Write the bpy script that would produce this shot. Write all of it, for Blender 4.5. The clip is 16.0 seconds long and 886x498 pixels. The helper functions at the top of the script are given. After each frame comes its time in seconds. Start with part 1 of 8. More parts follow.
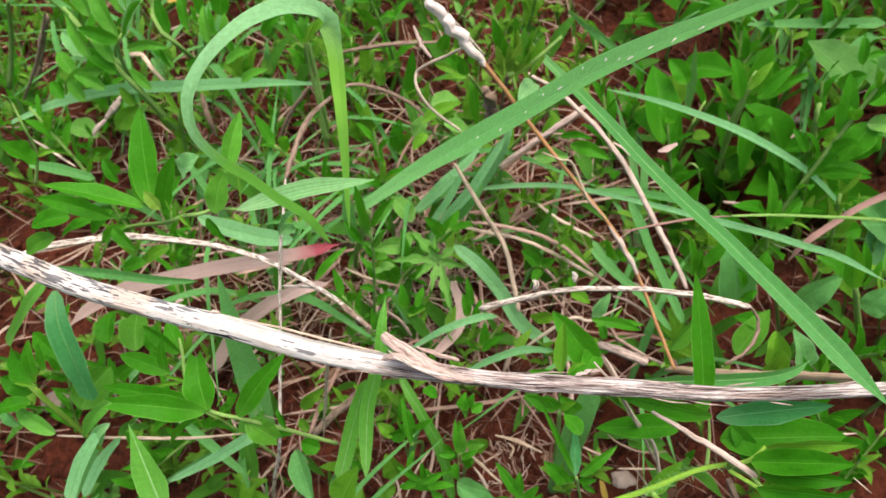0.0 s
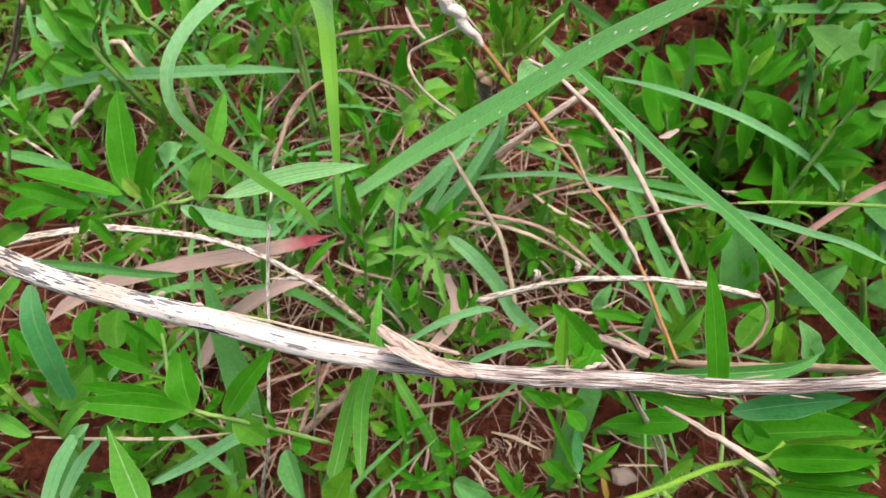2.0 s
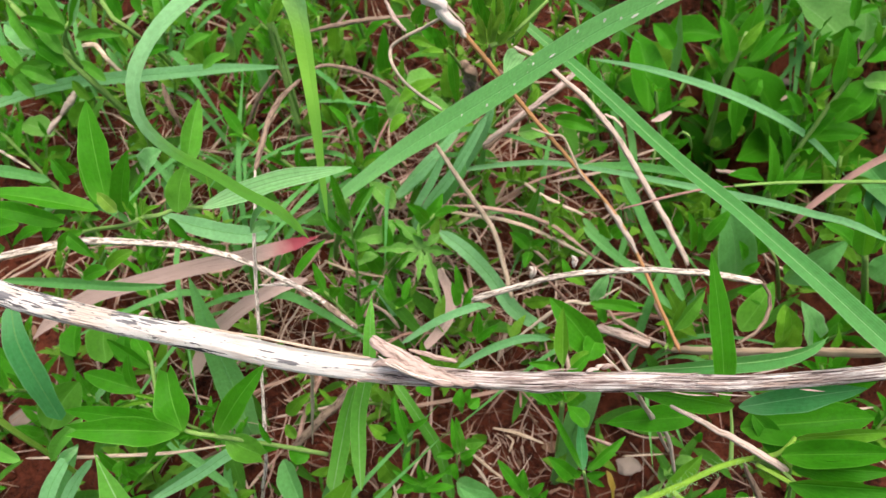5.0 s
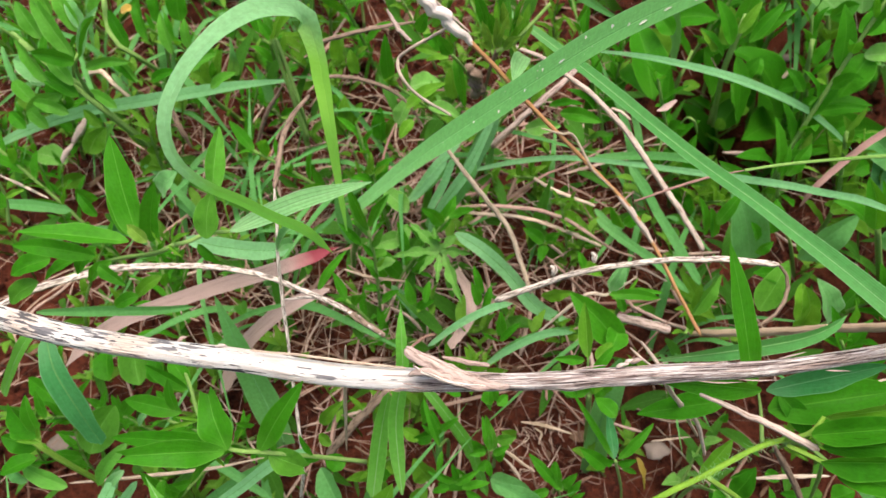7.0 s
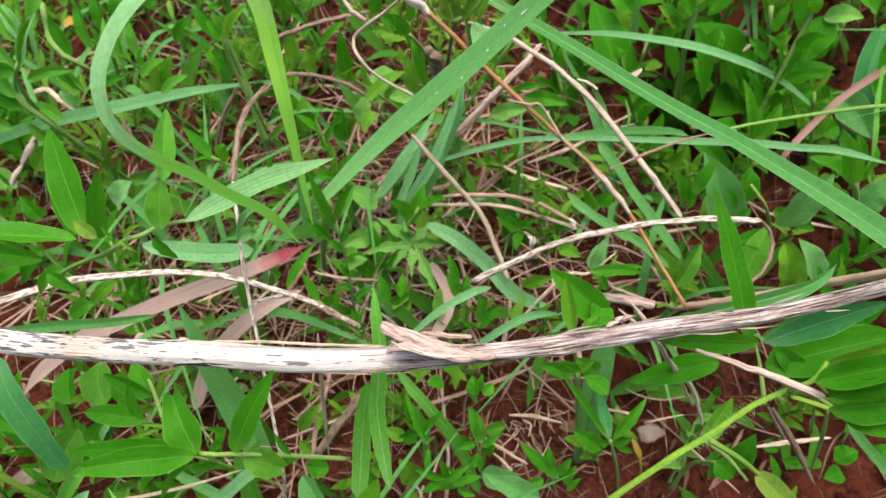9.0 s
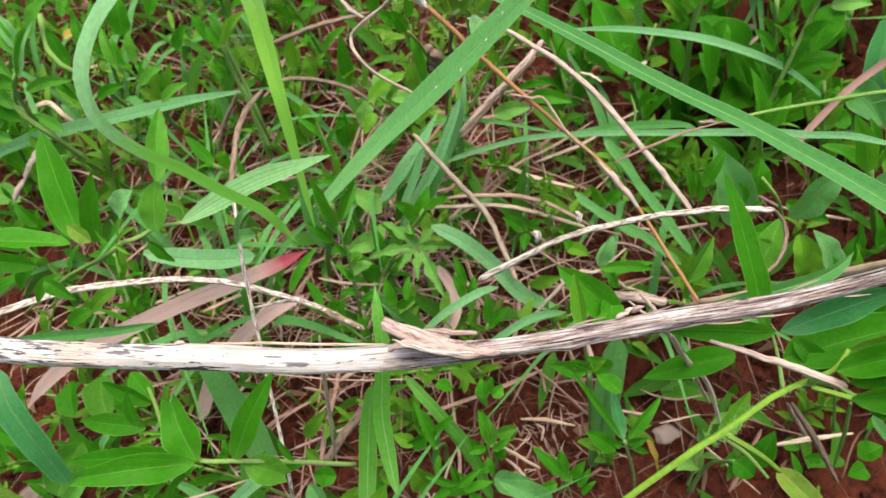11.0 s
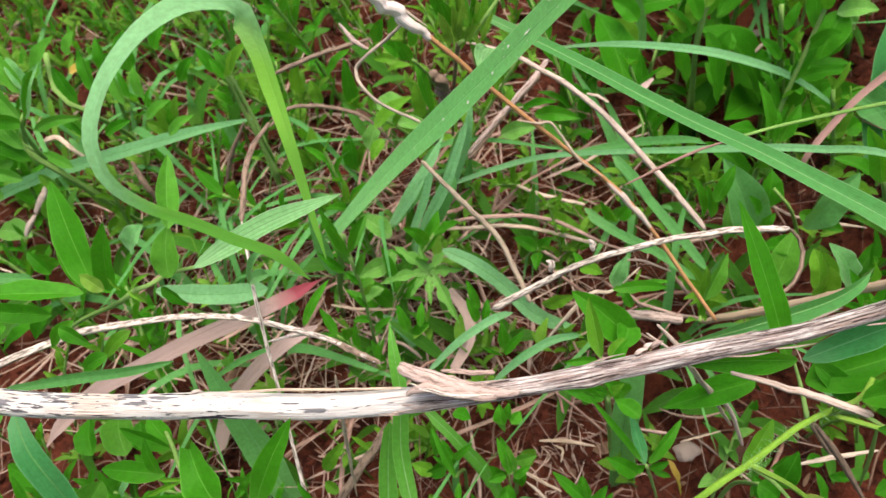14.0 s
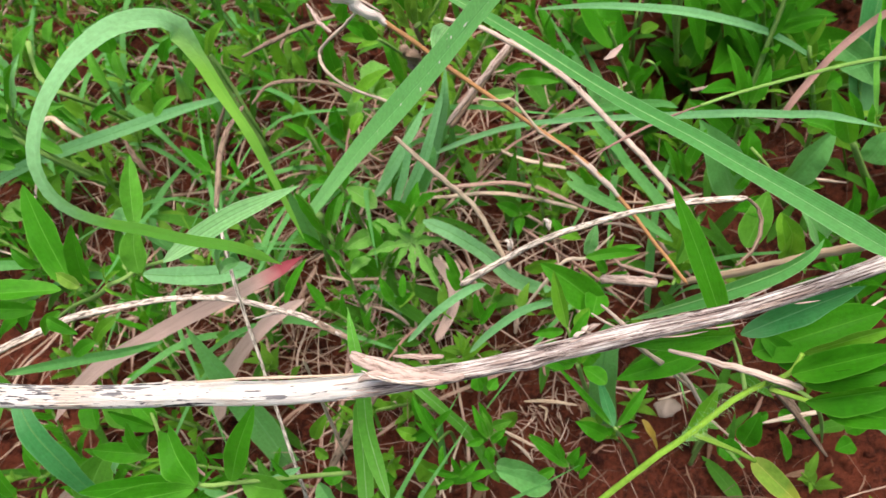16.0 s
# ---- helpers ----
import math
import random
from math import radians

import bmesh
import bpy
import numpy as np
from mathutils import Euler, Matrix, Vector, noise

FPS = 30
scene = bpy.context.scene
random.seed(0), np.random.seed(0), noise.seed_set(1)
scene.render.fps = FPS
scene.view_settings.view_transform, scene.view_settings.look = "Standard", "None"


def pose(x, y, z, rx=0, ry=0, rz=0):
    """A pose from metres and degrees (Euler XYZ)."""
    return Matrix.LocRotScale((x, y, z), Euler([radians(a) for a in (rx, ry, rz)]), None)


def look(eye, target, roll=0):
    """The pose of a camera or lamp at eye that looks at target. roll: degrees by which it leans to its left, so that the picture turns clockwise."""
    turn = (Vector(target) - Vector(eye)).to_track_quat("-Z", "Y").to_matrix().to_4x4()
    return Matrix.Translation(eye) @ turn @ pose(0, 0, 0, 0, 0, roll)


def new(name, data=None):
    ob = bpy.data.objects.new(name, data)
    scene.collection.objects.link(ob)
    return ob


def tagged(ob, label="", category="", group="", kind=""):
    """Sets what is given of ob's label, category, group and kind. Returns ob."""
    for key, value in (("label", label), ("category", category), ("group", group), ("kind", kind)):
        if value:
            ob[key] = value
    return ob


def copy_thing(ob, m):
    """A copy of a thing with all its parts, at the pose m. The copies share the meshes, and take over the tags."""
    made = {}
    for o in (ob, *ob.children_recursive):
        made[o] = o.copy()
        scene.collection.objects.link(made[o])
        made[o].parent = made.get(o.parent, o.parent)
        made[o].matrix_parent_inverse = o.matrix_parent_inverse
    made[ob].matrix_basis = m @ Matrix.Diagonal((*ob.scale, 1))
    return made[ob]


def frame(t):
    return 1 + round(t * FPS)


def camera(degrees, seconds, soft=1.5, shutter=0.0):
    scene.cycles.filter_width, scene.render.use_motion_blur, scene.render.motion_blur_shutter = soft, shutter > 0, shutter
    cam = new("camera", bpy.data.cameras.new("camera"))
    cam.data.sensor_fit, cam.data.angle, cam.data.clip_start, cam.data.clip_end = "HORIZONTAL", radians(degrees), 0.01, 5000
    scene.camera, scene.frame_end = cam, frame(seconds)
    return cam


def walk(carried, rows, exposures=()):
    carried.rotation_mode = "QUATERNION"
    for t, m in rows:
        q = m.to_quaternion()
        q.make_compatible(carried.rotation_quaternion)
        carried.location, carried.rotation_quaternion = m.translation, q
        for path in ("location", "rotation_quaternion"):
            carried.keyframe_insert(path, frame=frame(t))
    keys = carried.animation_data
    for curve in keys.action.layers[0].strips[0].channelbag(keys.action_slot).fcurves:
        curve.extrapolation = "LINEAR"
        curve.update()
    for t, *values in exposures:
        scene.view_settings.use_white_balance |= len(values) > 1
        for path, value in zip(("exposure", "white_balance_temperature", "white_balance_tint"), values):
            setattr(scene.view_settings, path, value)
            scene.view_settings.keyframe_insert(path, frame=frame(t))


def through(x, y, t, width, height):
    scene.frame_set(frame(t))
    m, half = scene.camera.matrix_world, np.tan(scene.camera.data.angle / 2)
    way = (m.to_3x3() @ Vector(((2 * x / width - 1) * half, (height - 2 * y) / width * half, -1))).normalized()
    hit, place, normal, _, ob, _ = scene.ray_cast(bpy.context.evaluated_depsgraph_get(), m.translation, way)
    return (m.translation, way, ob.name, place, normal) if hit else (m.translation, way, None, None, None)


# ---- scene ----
SKY, SUN, EXPOSURE = 0.12, 2.7, 0.91
cam = camera(61.3, 16.0)
PATH = [
    (0, (0.009, 0.004, 0.298), (-0.058, 1.152, -1.338), -4.7),
    (0.5, (0.006, 0.001, 0.297), (-0.068, 1.146, -1.341), -4.8),
    (1, (0.008, 0.002, 0.298), (-0.052, 1.154, -1.336), -4.5),
    (1.5, (0.005, 0.003, 0.293), (-0.054, 1.143, -1.349), -4.7),
    (2, (0.006, 0.008, 0.289), (-0.026, 1.148, -1.354), -3.6),
    (2.5, (0.006, 0.008, 0.288), (-0.017, 1.139, -1.362), -3.6),
    (3, (0.002, 0.008, 0.287), (-0.035, 1.136, -1.364), -4.6),
    (3.5, (0.005, 0.01, 0.289), (-0.017, 1.126, -1.371), -4.5),
    (4, (0.003, 0.01, 0.287), (-0.027, 1.122, -1.376), -5.3),
    (4.2, (0.005, 0.013, 0.286), (-0.016, 1.126, -1.375), -5.0),
    (6.3, (0.008, 0.017, 0.288), (-0.051, 1.105, -1.39), -9.7),
    (6.5, (0.009, 0.018, 0.289), (-0.062, 1.116, -1.381), -10.6),
    (7, (0.003, 0.016, 0.292), (-0.032, 1.104, -1.386), -10.5),
    (7.5, (0.003, 0.011, 0.291), (0.0, 1.128, -1.369), -11.3),
    (8, (0.003, 0.008, 0.288), (0.012, 1.125, -1.372), -11.7),
    (8.5, (0.001, 0.01, 0.282), (0.034, 1.139, -1.368), -10.9),
    (8.7, (0.001, 0.012, 0.28), (0.045, 1.133, -1.376), -10.8),
    (10.8, (0.001, 0.013, 0.274), (0.019, 1.166, -1.36), -13.7),
    (11, (0.002, 0.012, 0.272), (0.028, 1.164, -1.362), -13.5),
    (11.5, (-0.002, 0.01, 0.271), (0.026, 1.166, -1.361), -13.3),
    (12, (-0.001, 0.012, 0.268), (0.069, 1.181, -1.353), -11.8),
    (12.5, (-0.001, 0.014, 0.265), (0.089, 1.19, -1.35), -11.1),
    (13, (0.0, 0.017, 0.266), (0.094, 1.205, -1.339), -11.2),
    (13.5, (-0.001, 0.017, 0.263), (0.093, 1.191, -1.354), -11.5),
    (14, (0.003, 0.018, 0.275), (0.009, 1.187, -1.348), -16.4),
    (14.5, (0.004, 0.013, 0.276), (-0.015, 1.156, -1.366), -17.4),
    (15, (0.013, 0.015, 0.278), (-0.029, 1.119, -1.389), -19.4),
    (15.5, (0.017, 0.016, 0.28), (-0.05, 1.095, -1.403), -21.1),
    (16, (0.02, 0.018, 0.282), (-0.075, 1.086, -1.406), -22.9),
]
walk(cam, [(t, look(eye, target, roll)) for t, eye, target, roll in PATH], exposures=((0, EXPOSURE), (16, EXPOSURE)))

# ---- a small lens close to its subject: the far growth is a little soft ----
cam.data.dof.use_dof, cam.data.dof.focus_distance, cam.data.dof.aperture_fstop = True, 0.15, 47.0

# ---- daylight: bright overcast sky ----
world = bpy.data.worlds.new("sky")
scene.world = world
world.use_nodes = True
wn = world.node_tree
sky = wn.nodes.new("ShaderNodeTexSky")
sky.sky_type, sky.sun_disc = "NISHITA", False
sky.sun_elevation, sky.sun_rotation = radians(81), radians(75)
sky.air_density, sky.dust_density, sky.ozone_density = 1.0, 6.0, 1.0
wn.nodes["Background"].inputs[1].default_value = SKY
wn.links.new(sky.outputs[0], wn.nodes["Background"].inputs[0])
sun = bpy.data.lights.new("sun", "SUN")
sun.energy, sun.angle, sun.color = SUN, radians(50), (1.0, 0.86, 0.73)
sun_ob = new("sun", sun)
sun_ob.matrix_world = look((0.3, 0.18, 2.0), (0, 0.1, 0))


# ---- materials ----
def nodes_of(name):
    m = bpy.data.materials.new(name)
    m.use_nodes = True
    nt = m.node_tree
    return m, nt, nt.nodes["Principled BSDF"], nt.nodes["Material Output"]


def math_node(nt, op, a, b=None, clamp=False):
    n = nt.nodes.new("ShaderNodeMath")
    n.operation, n.use_clamp = op, clamp
    for i, v in enumerate((a, b)):
        if v is None:
            continue
        if isinstance(v, (int, float)):
            n.inputs[i].default_value = v
        else:
            nt.links.new(v, n.inputs[i])
    return n.outputs[0]


def mix(nt, fac, a, b, kind="MIX"):
    n = nt.nodes.new("ShaderNodeMixRGB")
    n.blend_type = kind
    for i, v in enumerate((fac, a, b)):
        if isinstance(v, (int, float)):
            n.inputs[i].default_value = v
        elif isinstance(v, tuple):
            n.inputs[i].default_value = (*v, 1)
        else:
            nt.links.new(v, n.inputs[i])
    return n.outputs[0]


def ramp(nt, fac, stops):
    n = nt.nodes.new("ShaderNodeValToRGB")
    while len(n.color_ramp.elements) < len(stops):
        n.color_ramp.elements.new(0.5)
    for e, (p, c) in zip(n.color_ramp.elements, stops):
        e.position, e.color = p, (*(c if isinstance(c, tuple) else (c, c, c)), 1)
    nt.links.new(fac, n.inputs[0])
    return n.outputs[0]


def noise_of(nt, vec, scale, detail=3.0, rough=0.6):
    n = nt.nodes.new("ShaderNodeTexNoise")
    n.inputs["Scale"].default_value, n.inputs["Detail"].default_value = scale, detail
    n.inputs["Roughness"].default_value = rough
    if vec is not None:
        nt.links.new(vec, n.inputs["Vector"])
    return n.outputs["Fac"]


def scaled(nt, vec, s):
    n = nt.nodes.new("ShaderNodeMapping")
    n.inputs["Scale"].default_value = s
    nt.links.new(vec, n.inputs["Vector"])
    return n.outputs[0]


def bump(nt, bsdf, height, strength, distance):
    n = nt.nodes.new("ShaderNodeBump")
    n.inputs["Strength"].default_value, n.inputs["Distance"].default_value = strength, distance
    nt.links.new(height, n.inputs["Height"])
    nt.links.new(n.outputs[0], bsdf.inputs["Normal"])
    return n.outputs[0]


def leaf_material(name, dark, light, rib, veins="side", gloss=0.42, glow=0.32, tip=None, per_island=False, specks=False, through=(0.26, 0.56, 0.04), backlit_ends=None):
    """Living leaf: midrib, veins, blotches, and light that passes through the blade."""
    m, nt, bsdf, out = nodes_of(name)
    uv = nt.nodes.new("ShaderNodeUVMap").outputs[0]
    sep = nt.nodes.new("ShaderNodeSeparateXYZ")
    nt.links.new(uv, sep.inputs[0])
    u, v = sep.outputs[0], sep.outputs[1]
    pos = nt.nodes.new("ShaderNodeNewGeometry")
    if per_island:
        rnd = pos.outputs["Random Per Island"]
    else:
        rnd = nt.nodes.new("ShaderNodeObjectInfo").outputs["Random"]
    blotch = noise_of(nt, pos.outputs["Position"], 90.0, 4.0)
    grain = noise_of(nt, pos.outputs["Position"], 900.0, 2.0)
    t = math_node(nt, "ADD", math_node(nt, "MULTIPLY", rnd, 0.55), math_node(nt, "MULTIPLY", blotch, 0.5), True)
    col = mix(nt, t, dark, light)
    col = mix(nt, 0.35, col, ramp(nt, grain, [(0.3, 0.25), (0.7, 0.75)]), "OVERLAY")
    off = math_node(nt, "ABSOLUTE", math_node(nt, "SUBTRACT", u, 0.5))
    long = noise_of(nt, scaled(nt, uv, (16.0, 1.6, 1.0)), 1.0, 3.0, 0.6)
    col = mix(nt, math_node(nt, "MULTIPLY", math_node(nt, "SUBTRACT", long, 0.35), 0.9, True), col, mix(nt, 0.38, col, rib))
    col = mix(nt, math_node(nt, "MULTIPLY", math_node(nt, "SUBTRACT", 0.30, v), 1.2, True), col, rib)
    ribm = math_node(nt, "SUBTRACT", 1.0, math_node(nt, "DIVIDE", off, 0.03), True)
    if veins == "side":
        ph = math_node(nt, "ADD", math_node(nt, "MULTIPLY", v, 44.0), math_node(nt, "MULTIPLY", off, -52.0))
    else:
        ph = math_node(nt, "MULTIPLY", u, 62.0 if veins == "along" else 31.4)
    wave = math_node(nt, "SINE", ph)
    if veins == "few":
        line = math_node(nt, "MULTIPLY", math_node(nt, "SUBTRACT", wave, 0.45), 1.1, True)
        col = mix(nt, line, col, tuple(0.45 * c for c in dark))
    col = mix(nt, math_node(nt, "MULTIPLY", math_node(nt, "ADD", wave, 1.0), 0.012 if veins == "side" else 0.03), col, rib)
    col = mix(nt, math_node(nt, "MULTIPLY", ribm, 0.7 if veins == "side" else 0.35), col, rib)
    rim = math_node(nt, "MULTIPLY", math_node(nt, "SUBTRACT", off, 0.455), 26.0, True)
    col = mix(nt, math_node(nt, "MULTIPLY", rim, 0.65), col, rib)
    if tip:
        far = math_node(nt, "MULTIPLY", math_node(nt, "SUBTRACT", math_node(nt, "ADD", v, math_node(nt, "MULTIPLY", blotch, 0.5)), 0.85), 3.0, True)
        col = mix(nt, far, col, tip)
    # lime painted on both ends stands for light shining through the blade
    if backlit_ends:
        lime, v0, v1 = backlit_ends
        near = math_node(nt, "MULTIPLY", math_node(nt, "SUBTRACT", v0, v), 22.0, True)
        far = math_node(nt, "MULTIPLY", math_node(nt, "SUBTRACT", v, v1), 30.0, True)
        col = mix(nt, math_node(nt, "ADD", near, far, True), col, mix(nt, 0.75, col, lime))
    if specks:
        vo = nt.nodes.new("ShaderNodeTexVoronoi")
        nt.links.new(scaled(nt, uv, (9.0, 120.0, 1.0)), vo.inputs["Vector"])
        vo.inputs["Scale"].default_value = 1.0
        pick = nt.nodes.new("ShaderNodeSeparateColor")
        nt.links.new(vo.outputs["Color"], pick.inputs[0])
        near = math_node(nt, "LESS_THAN", vo.outputs["Distance"], 0.2)
        rare = math_node(nt, "GREATER_THAN", pick.outputs[0], 0.93)
        col = mix(nt, math_node(nt, "MULTIPLY", near, rare), col, (0.62, 0.66, 0.48))
    nt.links.new(col, bsdf.inputs["Base Color"])
    rough = math_node(nt, "ADD", gloss, math_node(nt, "MULTIPLY", math_node(nt, "SUBTRACT", blotch, 0.5), 0.3))
    nt.links.new(rough, bsdf.inputs["Roughness"])
    bsdf.inputs["Specular IOR Level"].default_value = 0.06
    height = math_node(nt, "ADD", math_node(nt, "MULTIPLY", wave, 0.05 if veins == "side" else 0.03), math_node(nt, "ADD", math_node(nt, "MULTIPLY", ribm, -0.8), grain))
    nrm = bump(nt, bsdf, height, 0.5, 0.00025)
    tr = nt.nodes.new("ShaderNodeBsdfTranslucent")
    nt.links.new(mix(nt, 0.6, col, through), tr.inputs[0])
    nt.links.new(nrm, tr.inputs["Normal"])
    ms = nt.nodes.new("ShaderNodeMixShader")
    ms.inputs[0].default_value = glow
    nt.links.new(bsdf.outputs[0], ms.inputs[1])
    nt.links.new(tr.outputs[0], ms.inputs[2])
    nt.links.new(ms.outputs[0], out.inputs[0])
    return m


def dry_material(name, pale, tan, brown, stretch=(5.0, 1.0, 1.0), fleck=0.5, rough=0.75, per_island=False, relief=0.0004, tip=None):
    """Dead stalk, bark or straw: fibres along the length, dark flecks, blotches."""
    m, nt, bsdf, out = nodes_of(name)
    uv = nt.nodes.new("ShaderNodeUVMap").outputs[0]
    geo = nt.nodes.new("ShaderNodeNewGeometry")
    if per_island:
        rnd = geo.outputs["Random Per Island"]
    else:
        rnd = nt.nodes.new("ShaderNodeObjectInfo").outputs["Random"]
    fibre = noise_of(nt, scaled(nt, uv, stretch), 14.0, 5.0, 0.7)
    blotch = noise_of(nt, geo.outputs["Position"], 70.0, 3.0)
    t = math_node(nt, "ADD", math_node(nt, "MULTIPLY", rnd, 0.9 if per_island else 0.5), math_node(nt, "MULTIPLY", math_node(nt, "SUBTRACT", blotch, 0.25), 0.8), True)
    col = mix(nt, t, pale, tan)
    dark = ramp(nt, fibre, [(fleck - 0.14, 1.0), (fleck, 0.0)])
    col = mix(nt, math_node(nt, "MULTIPLY", dark, 0.85), col, brown)
    if tip:
        sep = nt.nodes.new("ShaderNodeSeparateXYZ")
        nt.links.new(uv, sep.inputs[0])
        far = math_node(nt, "MULTIPLY", math_node(nt, "SUBTRACT", math_node(nt, "ADD", sep.outputs[1], math_node(nt, "MULTIPLY", blotch, 0.12)), 0.87), 9.0, True)
        col = mix(nt, far, col, tip)
    nt.links.new(col, bsdf.inputs["Base Color"])
    bsdf.inputs["Roughness"].default_value = rough
    bsdf.inputs["Specular IOR Level"].default_value = 0.25
    bump(nt, bsdf, fibre, 0.7, relief)
    return m


def patch_mask(nt, u, v, fuzz, spots):
    """Ragged oval patches: each spot is (u, v, half width round the limb, half length along it)."""
    total = None
    for u0, v0, su, sv in spots:
        du = math_node(nt, "DIVIDE", math_node(nt, "SUBTRACT", u, u0), su)
        dv = math_node(nt, "DIVIDE", math_node(nt, "SUBTRACT", v, v0), sv)
        q = math_node(nt, "ADD", math_node(nt, "MULTIPLY", du, du), math_node(nt, "MULTIPLY", dv, dv))
        q = math_node(nt, "ADD", q, math_node(nt, "MULTIPLY", math_node(nt, "SUBTRACT", fuzz, 0.5), 7.0))
        one = math_node(nt, "MULTIPLY", math_node(nt, "SUBTRACT", 1.0, q), 3.0, True)
        total = one if total is None else math_node(nt, "MAXIMUM", total, one)
    return total


def branch_material():
    """Weathered branch: chalky white bark with grey-black flecks that gives way to bare pinkish fibrous wood."""
    m, nt, bsdf, out = nodes_of("weathered_branch_bark")
    uv = nt.nodes.new("ShaderNodeUVMap").outputs[0]
    sep = nt.nodes.new("ShaderNodeSeparateXYZ")
    nt.links.new(uv, sep.inputs[0])
    u, v = sep.outputs[0], sep.outputs[1]
    fibre = noise_of(nt, scaled(nt, uv, (46.0, 85.0, 1.0)), 1.0, 5.0, 0.66)
    fine = noise_of(nt, scaled(nt, uv, (90.0, 420.0, 1.0)), 1.0, 3.0, 0.6)
    fleck = noise_of(nt, scaled(nt, uv, (27.0, 210.0, 1.0)), 1.0, 3.0, 0.6)
    wide = noise_of(nt, scaled(nt, uv, (6.0, 75.0, 1.0)), 1.0, 3.0, 0.6)
    chalk = mix(nt, ramp(nt, fibre, [(0.34, 0.0), (0.55, 1.0)]), (0.60, 0.56, 0.52), (0.74, 0.725, 0.70))
    chalk = mix(nt, ramp(nt, wide, [(0.50, 0.0), (0.62, 0.6)]), chalk, (0.54, 0.45, 0.38))
    tan = patch_mask(nt, u, v, wide, [(0.25, 0.0385, 0.42, 0.0052), (0.25, 0.012, 0.3, 0.004), (0.45, 0.0, 0.2, 0.004)])
    chalk = mix(nt, math_node(nt, "MULTIPLY", tan, 0.75), chalk, mix(nt, ramp(nt, fibre, [(0.38, 0.0), (0.58, 1.0)]), (0.34, 0.26, 0.21), (0.66, 0.56, 0.47)))
    thin = math_node(nt, "ADD", fleck, math_node(nt, "MULTIPLY", math_node(nt, "SUBTRACT", wide, 0.5), 0.35))
    thin = math_node(nt, "ADD", thin, math_node(nt, "MULTIPLY", math_node(nt, "SUBTRACT", v, 0.055), 1.6))
    chalk = mix(nt, ramp(nt, thin, [(0.385, 1.0), (0.41, 0.0)]), chalk, (0.10, 0.095, 0.10))
    grey = patch_mask(nt, u, v, fleck, [(0.40, 0.0305, 0.055, 0.0042), (0.27, 0.0185, 0.06, 0.0030), (0.43, 0.0465, 0.06, 0.0032), (0.37, 0.0530, 0.05, 0.0030), (0.30, 0.0475, 0.03, 0.0030), (0.22, 0.0850, 0.03, 0.0035)])
    chalk = mix(nt, math_node(nt, "MULTIPLY", grey, 0.92), chalk, mix(nt, fine, (0.05, 0.05, 0.06), (0.26, 0.255, 0.27)))
    black = patch_mask(nt, u, v, fleck, [(0.085, 0.0630, 0.045, 0.0065), (0.44, 0.0550, 0.022, 0.0040), (0.09, 0.0430, 0.02, 0.0020)])
    chalk = mix(nt, black, chalk, (0.035, 0.032, 0.042))
    wood = ramp(nt, fibre, [(0.40, (0.17, 0.12, 0.105)), (0.46, (0.33, 0.26, 0.24)), (0.54, (0.42, 0.345, 0.32)), (0.60, (0.72, 0.67, 0.64))])
    wood = mix(nt, ramp(nt, wide, [(0.40, 0.5), (0.5, 0.0)]), wood, (0.36, 0.275, 0.25))
    wood = mix(nt, ramp(nt, fibre, [(0.385, 1.0), (0.415, 0.0)]), wood, (0.045, 0.03, 0.026))
    crack = noise_of(nt, scaled(nt, uv, (19.0, 62.0, 1.0)), 1.0, 5.0, 0.72)
    wood = mix(nt, ramp(nt, crack, [(0.53, 0.0), (0.555, 0.92)]), wood, (0.80, 0.76, 0.73))
    wood = mix(nt, ramp(nt, crack, [(0.425, 1.0), (0.45, 0.0)]), wood, (0.04, 0.027, 0.024))
    wood = mix(nt, ramp(nt, fine, [(0.34, 0.8), (0.42, 0.0)]), wood, (0.09, 0.062, 0.055))
    edge = math_node(nt, "ADD", v, math_node(nt, "MULTIPLY", math_node(nt, "SUBTRACT", fibre, 0.5), 0.035))
    edge = math_node(nt, "MULTIPLY", math_node(nt, "SUBTRACT", edge, 0.100), 160.0, True)
    col = mix(nt, edge, chalk, wood)
    nt.links.new(col, bsdf.inputs["Base Color"])
    bsdf.inputs["Roughness"].default_value = 0.8
    bsdf.inputs["Specular IOR Level"].default_value = 0.2
    bump(nt, bsdf, math_node(nt, "ADD", fibre, math_node(nt, "MULTIPLY", fine, 0.4)), 1.0, 0.0007)
    return m


